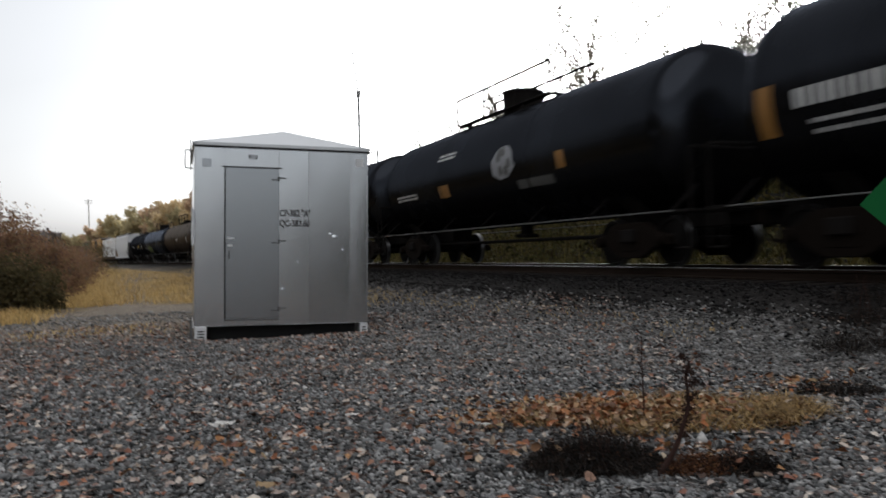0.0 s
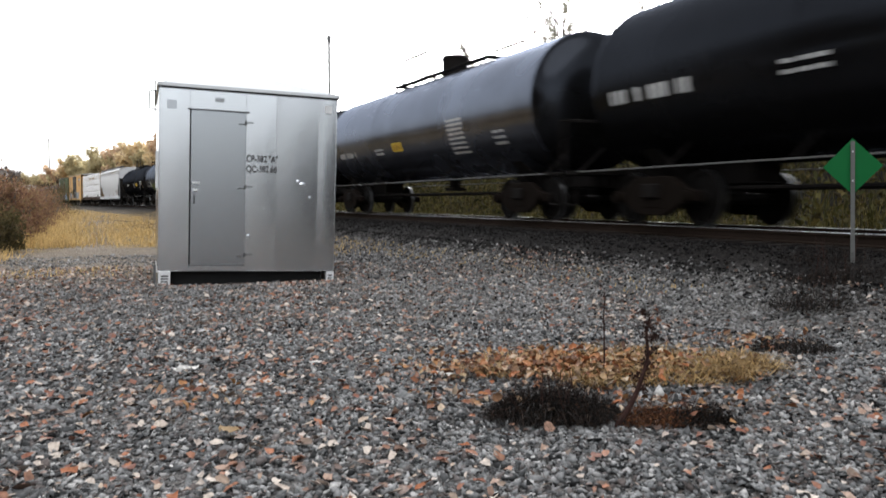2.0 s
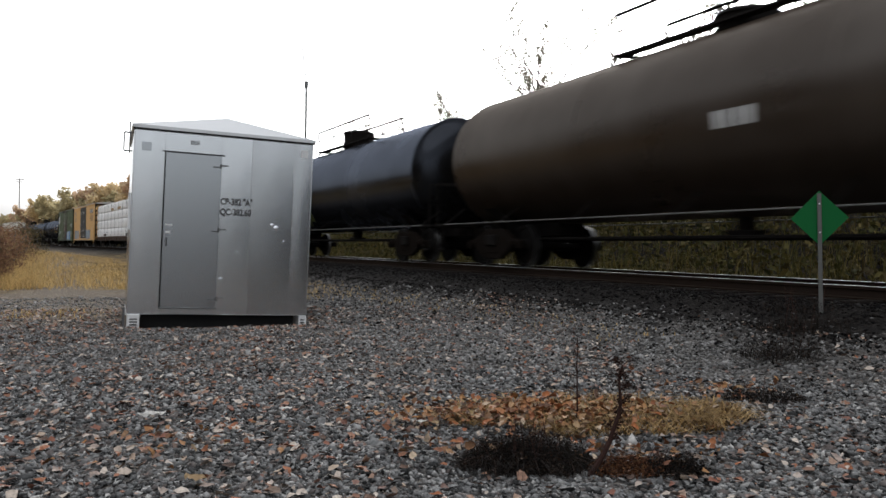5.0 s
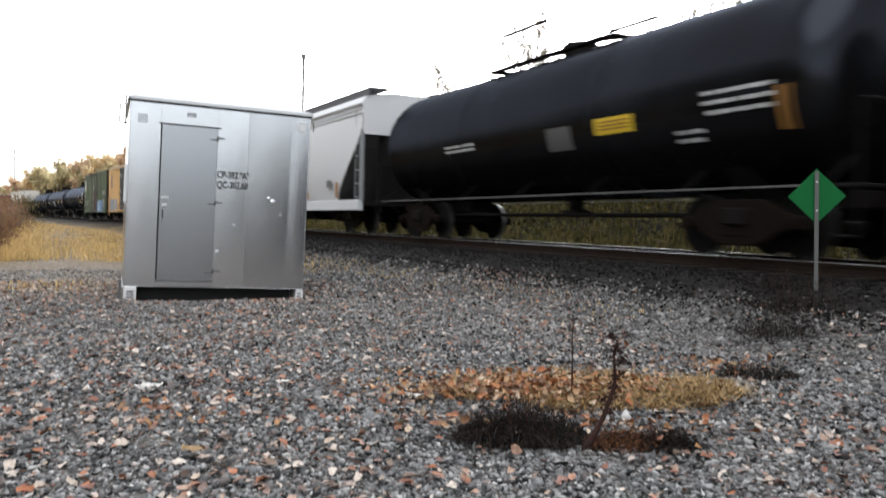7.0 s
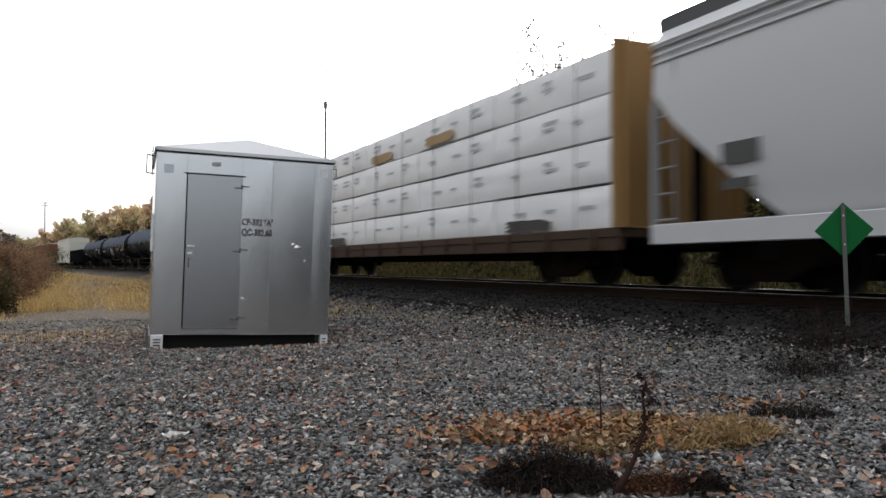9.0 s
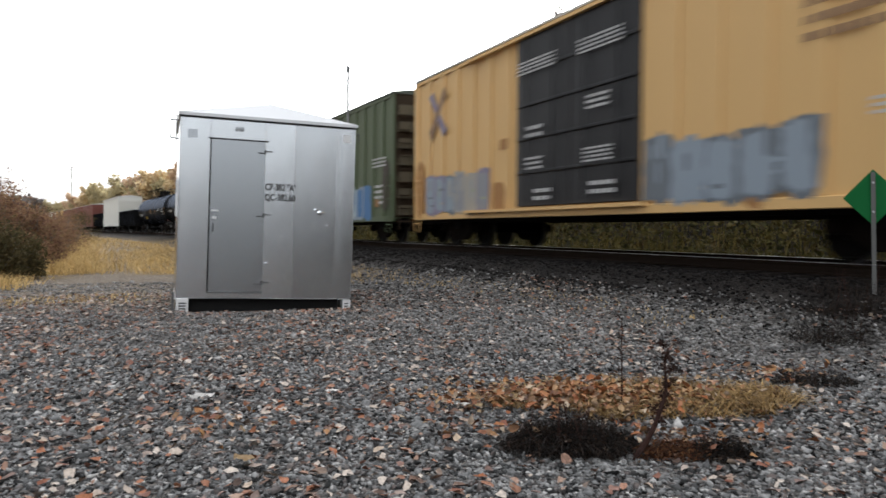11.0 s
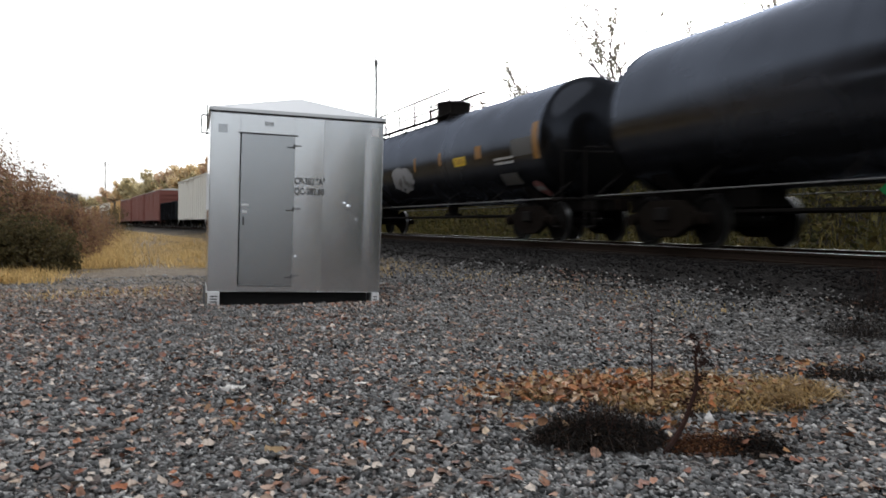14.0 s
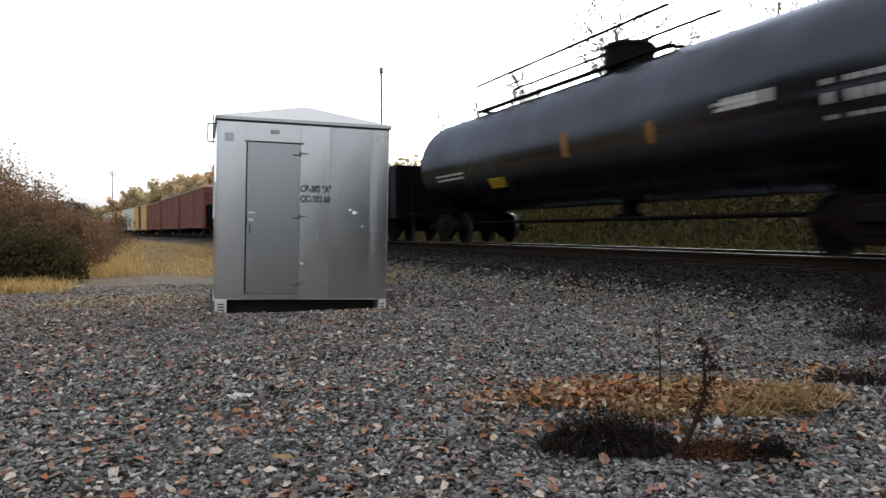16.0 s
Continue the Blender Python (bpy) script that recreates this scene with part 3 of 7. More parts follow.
def build_shed():
    shed = thing("signal_shed", pose(-3.405, 10.455, 0.0, 0, math.degrees(0.0274), 19.68),
                 "dented galvanised steel signal shed with a low gable roof, on gravel", "shed")
    g, dk = M["galvanised"], M["gap_shade"]
    w0, w1, z0, z1, dep = -0.155, 2.19, 0.165, 2.575, 2.35
    t = 0.04
    # front wall in pressed panels, with the door opening left out
    d0, d1, db, dt = 0.24, 0.945, 0.255, 2.292
    seams = [w0, d0 - 0.012, d1 + 0.006, 1.355, 1.935, w1]
    for a, b in zip(seams, seams[1:]):
        if a < d0 < b or abs(a - (d0 - 0.012)) < 1e-6:
            part("wall_panel", boxes((a, 0, dt + 0.012, b - 0.003, 0.02, z1), bevel=0.002), g, shed)
            part("wall_panel", boxes((a, 0, z0, b - 0.003, 0.02, db - 0.012), bevel=0.002), g, shed)
        else:
            bm = bmesh.new()
            n, mz = 7, 14
            lift = 0.005 if a > 1.0 else 0.003
            grid = [[bm.verts.new((a + (b - 0.003 - a) * i / n, -lift * math.sin(math.pi * i / n) * math.sin(math.pi * k / mz) ** 0.5 + random.uniform(-0.0012, 0.0012), z0 + (z1 - z0) * k / mz)) for i in range(n + 1)] for k in range(mz + 1)]
            for k in range(mz):
                for i in range(n):
                    bm.faces.new((grid[k][i], grid[k][i + 1], grid[k + 1][i + 1], grid[k + 1][i]))
            part("wall_panel", bm, M["galvanised_dim"] if a > 1.3 else g, shed, smooth=True)
    for x in seams[2:-1]:
        part("panel_seam", boxes((x - 0.005, -0.006, z0 + 0.004, x + 0.003, 0.002, z1 - 0.02), bevel=0.002), g, shed)
    part("wall_core", boxes((w0, 0.021, z0, w1, t, z1)), g, shed)
    part("side_wall", boxes((w0, t, z0, w0 + t, dep - t, z1)), g, shed)
    part("side_wall", boxes((w1 - t, t, z0, w1, dep - t, z1)), g, shed)
    part("back_wall", boxes((w0, dep - t, z0, w1, dep, z1)), g, shed)
    part("floor_plate", boxes((w0 + t, t, z0, w1 - t, dep - t, z0 + 0.04)), dk, shed)
    part("corner_trim", boxes((w0 - 0.004, -0.0035, z0, w0 + 0.012, 0.05, z1 + 0.01), bevel=0.002), g, shed)
    part("corner_trim", boxes((w1 - 0.012, -0.0035, z0, w1 + 0.004, 0.05, z1 + 0.01), bevel=0.002), g, shed)
    part("base_rail", boxes((w0 + 0.015, -0.006, z0 - 0.006, w1 - 0.015, 0.035, z0 - 0.001), bevel=0.001), g, shed, "folded steel lip along the foot")
    # gable roof
    rz, ez, mid, ov = 2.815, 2.615, 1.03, 0.03
    bm = bmesh.new()
    out = [(w0 - ov, ez), (mid, rz), (w1 + ov, ez), (w1 + ov, ez - 0.03), (mid, rz - 0.03), (w0 - ov, ez - 0.03)]
    a = [bm.verts.new((x, 0.205 if abs(x - mid) < 0.01 else -0.05, z + (0.022 if abs(x - mid) < 0.01 else 0))) for x, z in out]
    b = [bm.verts.new((x, dep + 0.05, z)) for x, z in out]
    for k in range(6):
        bm.faces.new((a[k], a[(k + 1) % 6], b[(k + 1) % 6], b[k]))
    bm.faces.new((a[0], a[5], a[4], a[1]))
    bm.faces.new((a[1], a[4], a[3], a[2]))
    bm.faces.new((b[0], b[1], b[4], b[5]))
    bm.faces.new((b[1], b[2], b[3], b[4]))
    bmesh.ops.recalc_face_normals(bm, faces=bm.faces)
    part("roof", bm, M["pale_steel"], shed, "pale steel low gable roof")
    bm = bmesh.new()
    f = [bm.verts.new((x, -0.035, z)) for x, z in ((w0 - ov + 0.01, 2.578), (w1 + ov - 0.01, 2.578), (w1 + ov, ez + 0.004), (mid, rz + 0.026), (w0 - ov, ez + 0.004))]
    f[3].co.y = 0.19
    fb = [bm.verts.new((v.co.x, 0.02 if v is not f[3] else 0.24, v.co.z - (0.0 if v.co.z < 2.6 else 0.02))) for v in f]
    bm.faces.new((f[0], f[1], f[2], f[4]))
    bm.faces.new((f[4], f[2], f[3]))
    bm.faces.new((fb[4], fb[2], fb[1], fb[0]))
    bm.faces.new((fb[3], fb[2], fb[4]))
    for k in range(5):
        bm.faces.new((f[k], fb[k], fb[(k + 1) % 5], f[(k + 1) % 5]))
    bmesh.ops.recalc_face_normals(bm, faces=bm.faces)
    part("gable", bm, M["pale_steel"], shed, "pale steel roof end sloping back")
    # solid strip in place of the shadow line below the gable
    part("drip_gap", boxes((w0 - 0.02, -0.040, 2.558, w1 + 0.02, 0.0, 2.577)), dk, shed, "near-black strip drawing the shade line under the gable")
    part("ridge_cap", boxes((mid - 0.05, 0.20, rz - 0.012, mid + 0.05, dep + 0.055, rz + 0.02), bevel=0.008), M["pale_steel"], shed)
    # door
    door = part("door", boxes((d0, -0.008, db, d1, 0.02, dt), bevel=0.004), M["door_steel"], shed, "plain grey steel door, shut")
    part("door_frame", boxes((d0 - 0.014, -0.016, db - 0.012, d0 - 0.003, 0.01, dt + 0.012), (d1 + 0.003, -0.004, db, d1 + 0.007, 0.01, dt)), dk, shed)
    part("drip_cap", boxes((d0 - 0.045, -0.035, dt + 0.004, d1 + 0.045, 0.0, dt + 0.016), bevel=0.003), M["dark_trim"], shed)
    part("threshold", boxes((d0 - 0.01, -0.03, db - 0.022, d1 + 0.0, 0.0, db - 0.008), bevel=0.003), M["dark_trim"], shed)
    for z in (2.155, 1.295, 0.375):
        part("hinge", boxes((d1 - 0.10, -0.02, z - 0.022, d1 - 0.012, -0.008, z - 0.006), (d1 + 0.012, -0.02, z + 0.004, d1 + 0.10, -0.0, z + 0.018), (d1 - 0.012, -0.028, z - 0.03, d1 + 0.012, -0.004, z + 0.03), bevel=0.003), M["dark_trim"], door, "dark strap hinge")
    part("door_handle", rods([((d0 + 0.045, -0.05, 1.06), (d0 + 0.045, -0.05, 1.17)), ((d0 + 0.045, -0.05, 1.165), (d0 + 0.045, -0.008, 1.165)), ((d0 + 0.045, -0.05, 1.065), (d0 + 0.045, -0.008, 1.065))], 0.009), M["dark_trim"], door)
    part("lock_plate", boxes((d0 + 0.02, -0.016, 1.325, d0 + 0.115, -0.008, 1.345), bevel=0.003), M["white_paint"], door, "pale lock cover")
    part("lock_plate", boxes((d0 + 0.03, -0.022, 1.225, d0 + 0.09, -0.008, 1.255), bevel=0.003), M["white_paint"], door, "pale lock cover")
    part("vent", boxes((0.545, -0.012, 2.415, 0.66, 0.0, 2.47), bevel=0.003), M["dark_trim"], shed, "small dark vent grille")
    for k in range(4):
        part("vent_slat", boxes((0.55, -0.017, 2.42 + k * 0.013, 0.655, -0.010, 2.425 + k * 0.013)), g, shed)
    part("notice", boxes((2.02, -0.016, 2.36, 2.12, -0.012, 2.47)), M["white_paint"], shed, "small white notice")
    part("patch", boxes((-0.06, -0.015, 2.29, 0.06, -0.0125, 2.40)), M["door_steel"], shed, "square of duller metal")
    letters('CP-382 "A"', 0.125, M["black_ink"], shed, pose(0.955, -0.018, 1.645, 90), label="black painted letters") .scale = (0.72, 1, 1)
    letters("QC-382.60", 0.125, M["black_ink"], shed, pose(0.955, -0.018, 1.505, 90), label="black painted letters").scale = (0.72, 1, 1)
    for x, z, r in ((1.205, 1.01, 0.018), (1.83, 1.18, 0.02), (1.72, 1.36, 0.045), (1.0, 0.64, 0.03), (1.66, 1.40, 0.03)):
        bm = bmesh.new()
        bmesh.ops.create_icosphere(bm, subdivisions=2, radius=r, matrix=Matrix.Translation((x, -0.008, z)) @ Matrix.Diagonal((1, 0.3, 0.75, 1)))
        part("dent", bm, g, shed, "bright dent", smooth=True)
    # feet
    for x0, x1 in ((-0.15, 0.0), (2.045, 2.19)):
        foot = part("foot_block", boxes((x0 if x0 < 1 else x0 + 0.04, -0.03 if x0 < 1 else 0.0, -0.09, x1, 0.35, z0 - 0.006), bevel=0.006), M["white_paint"], shed, "pale slotted metal skid end")
        for k in range(3):
            part("slot", boxes((x0 + (0.03 if x0 < 1 else 0.06), -0.034 if x0 < 1 else -0.004, 0.015 + k * 0.037, x1 - 0.03, -0.0305 if x0 < 1 else -0.0005, 0.03 + k * 0.037)), dk, foot)
        part("foot_block", boxes((x0, dep - 0.4, -0.09, x1, dep, z0 - 0.006), bevel=0.006), M["white_paint"], shed)
    # beam blackened to draw the shade between the feet
    part("skid", boxes((0.012, 0.12, -0.1, 2.03, 0.22, 0.158)), dk, shed, "near-black beam drawing the shade under the shed")
    # fittings on the side wall
    part("lamp_bracket", rods([((w0 - 0.02, 0.12, 2.52), (w0 - 0.12, 0.12, 2.52)), ((w0 - 0.12, 0.12, 2.52), (w0 - 0.12, 0.12, 2.28)), ((w0 - 0.12, 0.12, 2.28), (w0 - 0.02, 0.12, 2.28)), ((w0 - 0.05, 0.14, 2.66), (w0 - 0.05, 0.14, 2.25))], 0.009), M["dark_trim"], shed, "thin bent conduit loop")
    part("meter_box", boxes((w0 - 0.035, 0.3, 1.25, w0 - 0.0, 0.5, 1.75), bevel=0.006), M["white_paint"], shed, "white meter box")
    part("bracket", rods([((w1 + 0.0, 0.05, 2.5), (w1 + 0.06, 0.05, 2.5)), ((w1 + 0.06, 0.05, 2.5), (w1 + 0.06, 0.05, 2.38))], 0.007), M["dark_trim"], shed)
    part("side_post", boxes((w0 - 0.055, 0.06, -0.08, w0 - 0.025, 0.1, 0.24)), M["dark_trim"], shed, "dark stub beside the foot")


build_shed()


def build_mast():
    x, y = -1.72, 13.9
    mast = thing("antenna_mast", pose(x, y, 0), "slim grey antenna mast with a whip, behind the shed", "antenna mast")
    part("pole", rods([((0, 0, -0.1), (0, 0, 3.92))], 0.02, 8), M["mast_grey"], mast)
    part("whip", rods([((0, 0, 3.9), (-0.09, 0, 4.62))], 0.008, 6), M["mast_grey"], mast)
    part("collar", rods([((0, 0, 3.84), (0, 0, 3.94))], 0.035, 8), M["mast_grey"], mast)
    part("base_plate", boxes((-0.12, -0.12, -0.06, 0.12, 0.12, 0.03), bevel=0.01), M["mast_grey"], mast)


build_mast()


def build_sign():
    r, a = 9.25, radians(28.5)
    x, y = r * math.sin(a), r * math.cos(a)
    z = float(ground_height([x], [y])[0])
    sign = thing("track_sign", pose(x, y, z, 0, -1.6, -24), "green diamond sign on a thin grey steel post beside the track", "sign")
    top = EYE_HEIGHT + 0.665 - z
    h = 0.29
    bm = bmesh.new()
    o = [(0, 0, top), (h * 0.96, 0, top - h), (0, 0, top - 2 * h), (-h * 0.96, 0, top - h)]
    f = [bm.verts.new(Vector(v)) for v in o]
    bk = [bm.verts.new(Vector(v) + Vector((0, 0.004, 0))) for v in o]
    bm.faces.new(f)
    bm.faces.new(bk[::-1])
    for k in range(4):
        bm.faces.new((f[k], bk[k], bk[(k + 1) % 4], f[(k + 1) % 4]))
    bmesh.ops.recalc_face_normals(bm, faces=bm.faces)
    part("plate", bm, M["sign_green"], sign, "green diamond plate")
    part("post", boxes((-0.018, -0.03, -0.25, 0.018, -0.024, top - 0.03), (-0.02, -0.03, -0.25, -0.0165, -0.004, top - 0.03), (0.0165, -0.03, -0.25, 0.02, -0.004, top - 0.03)), M["post_grey"], sign, "grey channel post")
    for zz in (top - 0.14, top - 0.44):
        part("bolt", rods([((0, -0.04, zz), (0, 0.01, zz))], 0.009, 6), M["pale_steel"], sign)


build_sign()


# ---------------------------------------------------------------- train
SPEED = 14.5
CARS = []
WHEELS = []


def lathe(profile, n=48):
    """Turns (x, r) pairs round the x axis."""
    bm = bmesh.new()
    rows = []
    for x, r in profile:
        if r < 1e-4:
            rows.append([bm.verts.new((x, 0, 0))])
        else:
            rows.append([bm.verts.new((x, r * math.sin(2 * math.pi * k / n), r * math.cos(2 * math.pi * k / n))) for k in range(n)])
    for a, b in zip(rows, rows[1:]):
        for k in range(n):
            if len(a) == 1:
                bm.faces.new((a[0], b[k], b[(k + 1) % n]))
            elif len(b) == 1:
                bm.faces.new((a[k], b[0], a[(k + 1) % n]))
            else:
                bm.faces.new((a[k], b[k], b[(k + 1) % n], a[(k + 1) % n]))
    bmesh.ops.recalc_face_normals(bm, faces=bm.faces)
    return bm


def shared(name, me, parent, m, label=""):
    ob = new(name, me)
    ob.parent = parent
    ob.matrix_basis = m
    return tagged(ob, label) if label else ob


WHEEL_R = 0.457


def make_truck_meshes():
    """Side frame, wheelset, bolster and spring nest, shared by all cars."""
    o = [(-1.12, 0.40), (-1.12, 0.56), (-0.80, 0.62), (-0.42, 0.82), (0.42, 0.82), (0.80, 0.62), (1.12, 0.56), (1.12, 0.40), (0.78, 0.40),
         (0.52, 0.26), (0.3, 0.17), (-0.3, 0.17), (-0.52, 0.26), (-0.78, 0.40)]
    bm = bmesh.new()
    a = [bm.verts.new((x, -0.07, z)) for x, z in o]
    b = [bm.verts.new((x, 0.07, z)) for x, z in o]
    bm.faces.new(a)
    bm.faces.new(b[::-1])
    for k in range(len(o)):
        bm.faces.new((a[k], b[k], b[(k + 1) % len(o)], a[(k + 1) % len(o)]))
    bmesh.ops.recalc_face_normals(bm, faces=bm.faces)
    bmesh.ops.bevel(bm, geom=bm.edges[:], offset=0.015, segments=1, affect="EDGES")
    box(bm, -0.26, -0.085, 0.30, 0.26, 0.085, 0.66, 0.01)
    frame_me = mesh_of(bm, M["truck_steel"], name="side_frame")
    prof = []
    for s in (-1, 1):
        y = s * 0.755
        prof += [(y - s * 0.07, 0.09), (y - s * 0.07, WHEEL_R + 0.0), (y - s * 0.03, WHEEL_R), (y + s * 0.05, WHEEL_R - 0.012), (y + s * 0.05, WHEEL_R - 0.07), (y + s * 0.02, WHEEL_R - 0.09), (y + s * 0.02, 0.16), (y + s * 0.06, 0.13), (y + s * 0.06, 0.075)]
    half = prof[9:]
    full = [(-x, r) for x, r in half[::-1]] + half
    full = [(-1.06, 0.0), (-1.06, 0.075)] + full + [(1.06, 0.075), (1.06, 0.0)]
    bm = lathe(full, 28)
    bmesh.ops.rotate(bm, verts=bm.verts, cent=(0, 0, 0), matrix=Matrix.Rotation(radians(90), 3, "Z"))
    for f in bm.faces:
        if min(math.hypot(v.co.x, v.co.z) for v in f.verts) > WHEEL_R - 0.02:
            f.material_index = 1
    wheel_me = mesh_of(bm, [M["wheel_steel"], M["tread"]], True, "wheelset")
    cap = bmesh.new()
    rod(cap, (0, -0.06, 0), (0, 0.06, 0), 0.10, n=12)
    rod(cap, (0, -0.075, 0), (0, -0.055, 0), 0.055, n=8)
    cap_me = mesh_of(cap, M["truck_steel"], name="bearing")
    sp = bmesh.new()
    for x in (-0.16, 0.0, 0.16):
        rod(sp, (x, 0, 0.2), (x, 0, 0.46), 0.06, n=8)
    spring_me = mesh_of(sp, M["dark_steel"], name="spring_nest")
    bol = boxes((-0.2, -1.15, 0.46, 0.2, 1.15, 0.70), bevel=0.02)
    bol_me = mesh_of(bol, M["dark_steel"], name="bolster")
    return frame_me, wheel_me, cap_me, spring_me, bol_me


def add_trucks(c, at):
    for x in (at, -at):
        truck = new("truck", TRUCK[4])
        truck.parent = c
        truck.matrix_basis = pose(x, 0, 0.004)
        tagged(truck, "dark rusty four-wheel truck")
        for s in (-1, 1):
            shared("side_frame", TRUCK[0], truck, pose(0, s * 1.0, 0))
            shared("spring_nest", TRUCK[3], truck, pose(0, s * 1.0, 0))
        for dx in (-0.88, 0.88):
            w = shared("wheelset", TRUCK[1], truck, pose(dx, 0, WHEEL_R), "dark wheelset with bright worn treads")
            WHEELS.append((w, dx))
            for s in (-1, 1):
                shared("bearing", TRUCK[2], truck, pose(dx, s * 1.12, WHEEL_R + 0.02, 0, 0, 0 if s < 0 else 180))


def add_couplers(c, l, gap):
    for s in (-1, 1):
        bm = boxes((s * (l - 0.7), -0.1, 0.72, s * (l + gap / 2 - 0.16), 0.1, 0.94), bevel=0.02)
        box(bm, s * (l + gap / 2 - 0.18), -0.17, 0.68, s * (l + gap / 2 - 0.003), 0.15, 0.98, 0.04)
        part("coupler", bm, M["truck_steel"], c)
        part("air_hose", rods([((s * (l + 0.1), 0.3, 0.75), (s * (l + 0.25), 0.3, 0.45)), ((s * (l + 0.25), 0.3, 0.45), (s * (l + gap / 2), 0.28, 0.38))], 0.025), M["dark_steel"], c)


def car(name, q0, q1, label, category, gap=1.2, trucks=1.9):
    """An empty car whose front is at q0 and whose back at q1, metres up the line at 0 s."""
    ob = thing(name, car_pose((q0 + q1) / 2, 5), label, category, "cars of the freight train")
    l = (q1 - q0) / 2
    CARS.append((ob, (q0 + q1) / 2, l - trucks))
    add_trucks(ob, l - trucks)
    add_couplers(ob, l, gap)
    return ob


def on_shell(bm, r, cz, x0, x1, z0, z1, lift=0.004, n=5):
    """A patch lying on the camera's side of a tank shell."""
    rr = r + lift
    rows = []
    for k in range(n + 1):
        z = min(max(z0 + (z1 - z0) * k / n - cz, -rr * 0.98), rr * 0.98)
        y = -math.sqrt(rr * rr - z * z)
        rows.append((bm.verts.new((x0, y, z + cz)), bm.verts.new((x1, y, z + cz))))
    for a, b in zip(rows, rows[1:]):
        bm.faces.new((a[0], a[1], b[1], b[0]))
    return bm


def blot(bm, r, cz, x0, x1, z0, z1, rng, lift=0.005, n=22):
    """An uneven sprayed shape on the shell."""
    rr = r + lift
    cx, cm = (x0 + x1) / 2, (z0 + z1) / 2

    def at(f, a):
        x, z = cx + f * (x1 - x0) / 2 * math.cos(a), cm + f * (z1 - z0) / 2 * math.sin(a) - cz
        z = min(max(z, -rr * 0.97), rr * 0.97)
        return bm.verts.new((x, -math.sqrt(rr * rr - z * z), z + cz))
    fs = [rng.uniform(0.85, 1.08) for _ in range(n)]
    mid = at(0, 0)
    r1 = [at(0.5 * f, 2 * math.pi * k / n) for k, f in enumerate(fs)]
    r2 = [at(f, 2 * math.pi * k / n) for k, f in enumerate(fs)]
    for k in range(n):
        j = (k + 1) % n
        bm.faces.new((mid, r1[k], r1[j]))
        bm.faces.new((r1[k], r2[k], r2[j], r1[j]))
    return bm


def mark(c, tank, kind, r, cz, x0, x1, z0, z1, rng):
    bm = bmesh.new()
    if kind in ("orange", "yellow"):
        on_shell(bm, r, cz, x0, x1, z0, z1)
        ob = part("placard" if kind == "yellow" else "reflective_strip", bm, M["placard_yellow" if kind == "yellow" else "strip_orange"], tank)
        if kind == "yellow":
            b2 = bmesh.new()
            for k in range(3):
                z = z0 + (z1 - z0) * (0.25 + 0.22 * k)
                on_shell(b2, r, cz, x0 + 0.1, x1 - 0.1, z, z + (z1 - z0) * 0.1, 0.008, 1)
            part("print_bar", b2, M["strip_orange"], ob)
    elif kind == "white":
        n = max(3, int((x1 - x0) / 0.16))
        for k in range(n):
            if rng.random() < 0.85:
                a = x0 + (x1 - x0) * k / n
                part("marking", on_shell(bmesh.new(), r, cz, a, a + (x1 - x0) / n * rng.uniform(0.55, 0.8), z0, z1, n=2), M["decal_white"], tank, "white stencilled bar")
    elif kind == "lines":
        n = max(2, int((z1 - z0) / 0.11))
        for k in range(n):
            z = z1 - (z1 - z0) * (k + 0.7) / n
            a = x0 + rng.uniform(0, 0.1) * (x1 - x0)
            while a < x1:
                w = rng.uniform(0.08, 0.35)
                part("marking", on_shell(bmesh.new(), r, cz, a, min(a + w, x1), z, z + 0.055, n=1), M["decal_white"], tank, "small white print bar")
                a += w + 0.05
    elif kind == "faint":
        on_shell(bm, r, cz, x0, x1, z0, z1)
        part("panel", bm, M["decal_grey"], tank, "grey stencil panel")
    elif kind == "round":
        blot(bm, r, cz, x0, x1, z0, z1, random.Random(1), n=16)
        b = part("round_placard", bm, M["decal_pink"], tank, "red and white hazard placard")
        part("placard_bar", on_shell(bmesh.new(), r, cz, x0 + 0.06, x1 - 0.06, (z0 + z1) / 2 - 0.04, (z0 + z1) / 2 + 0.05, 0.009, 1), M["decal_white"], b)
    elif kind == "scrawl":
        blot(bm, r, cz, x0, x1, z0, z1, rng)
        g = part("graffiti", bm, M["graffiti_white"], tank, "pale sprayed graffiti")
        b2 = bmesh.new()
        for k in range(6):
            xx, zz = rng.uniform(x0 + 0.2, x1 - 0.3), rng.uniform(z0 + 0.1, z1 - 0.1)
            blot(b2, r, cz, xx, xx + 0.22, zz - 0.12, zz + 0.12, rng, 0.009, 9)
        part("graffiti_shade", b2, M["decal_grey"], g)
    elif kind == "graf_green":
        for k in range(5):
            a = x0 + (x1 - x0) * k / 5
            b2 = blot(bmesh.new(), r, cz, a - 0.15, a + (x1 - x0) / 4.2, z0 + rng.uniform(-0.1, 0.15), z1 + rng.uniform(-0.12, 0.1), rng, 0.005 + 0.001 * k)
            part("graffiti", b2, M["graffiti_green"], tank, "yellow-green sprayed graffiti")


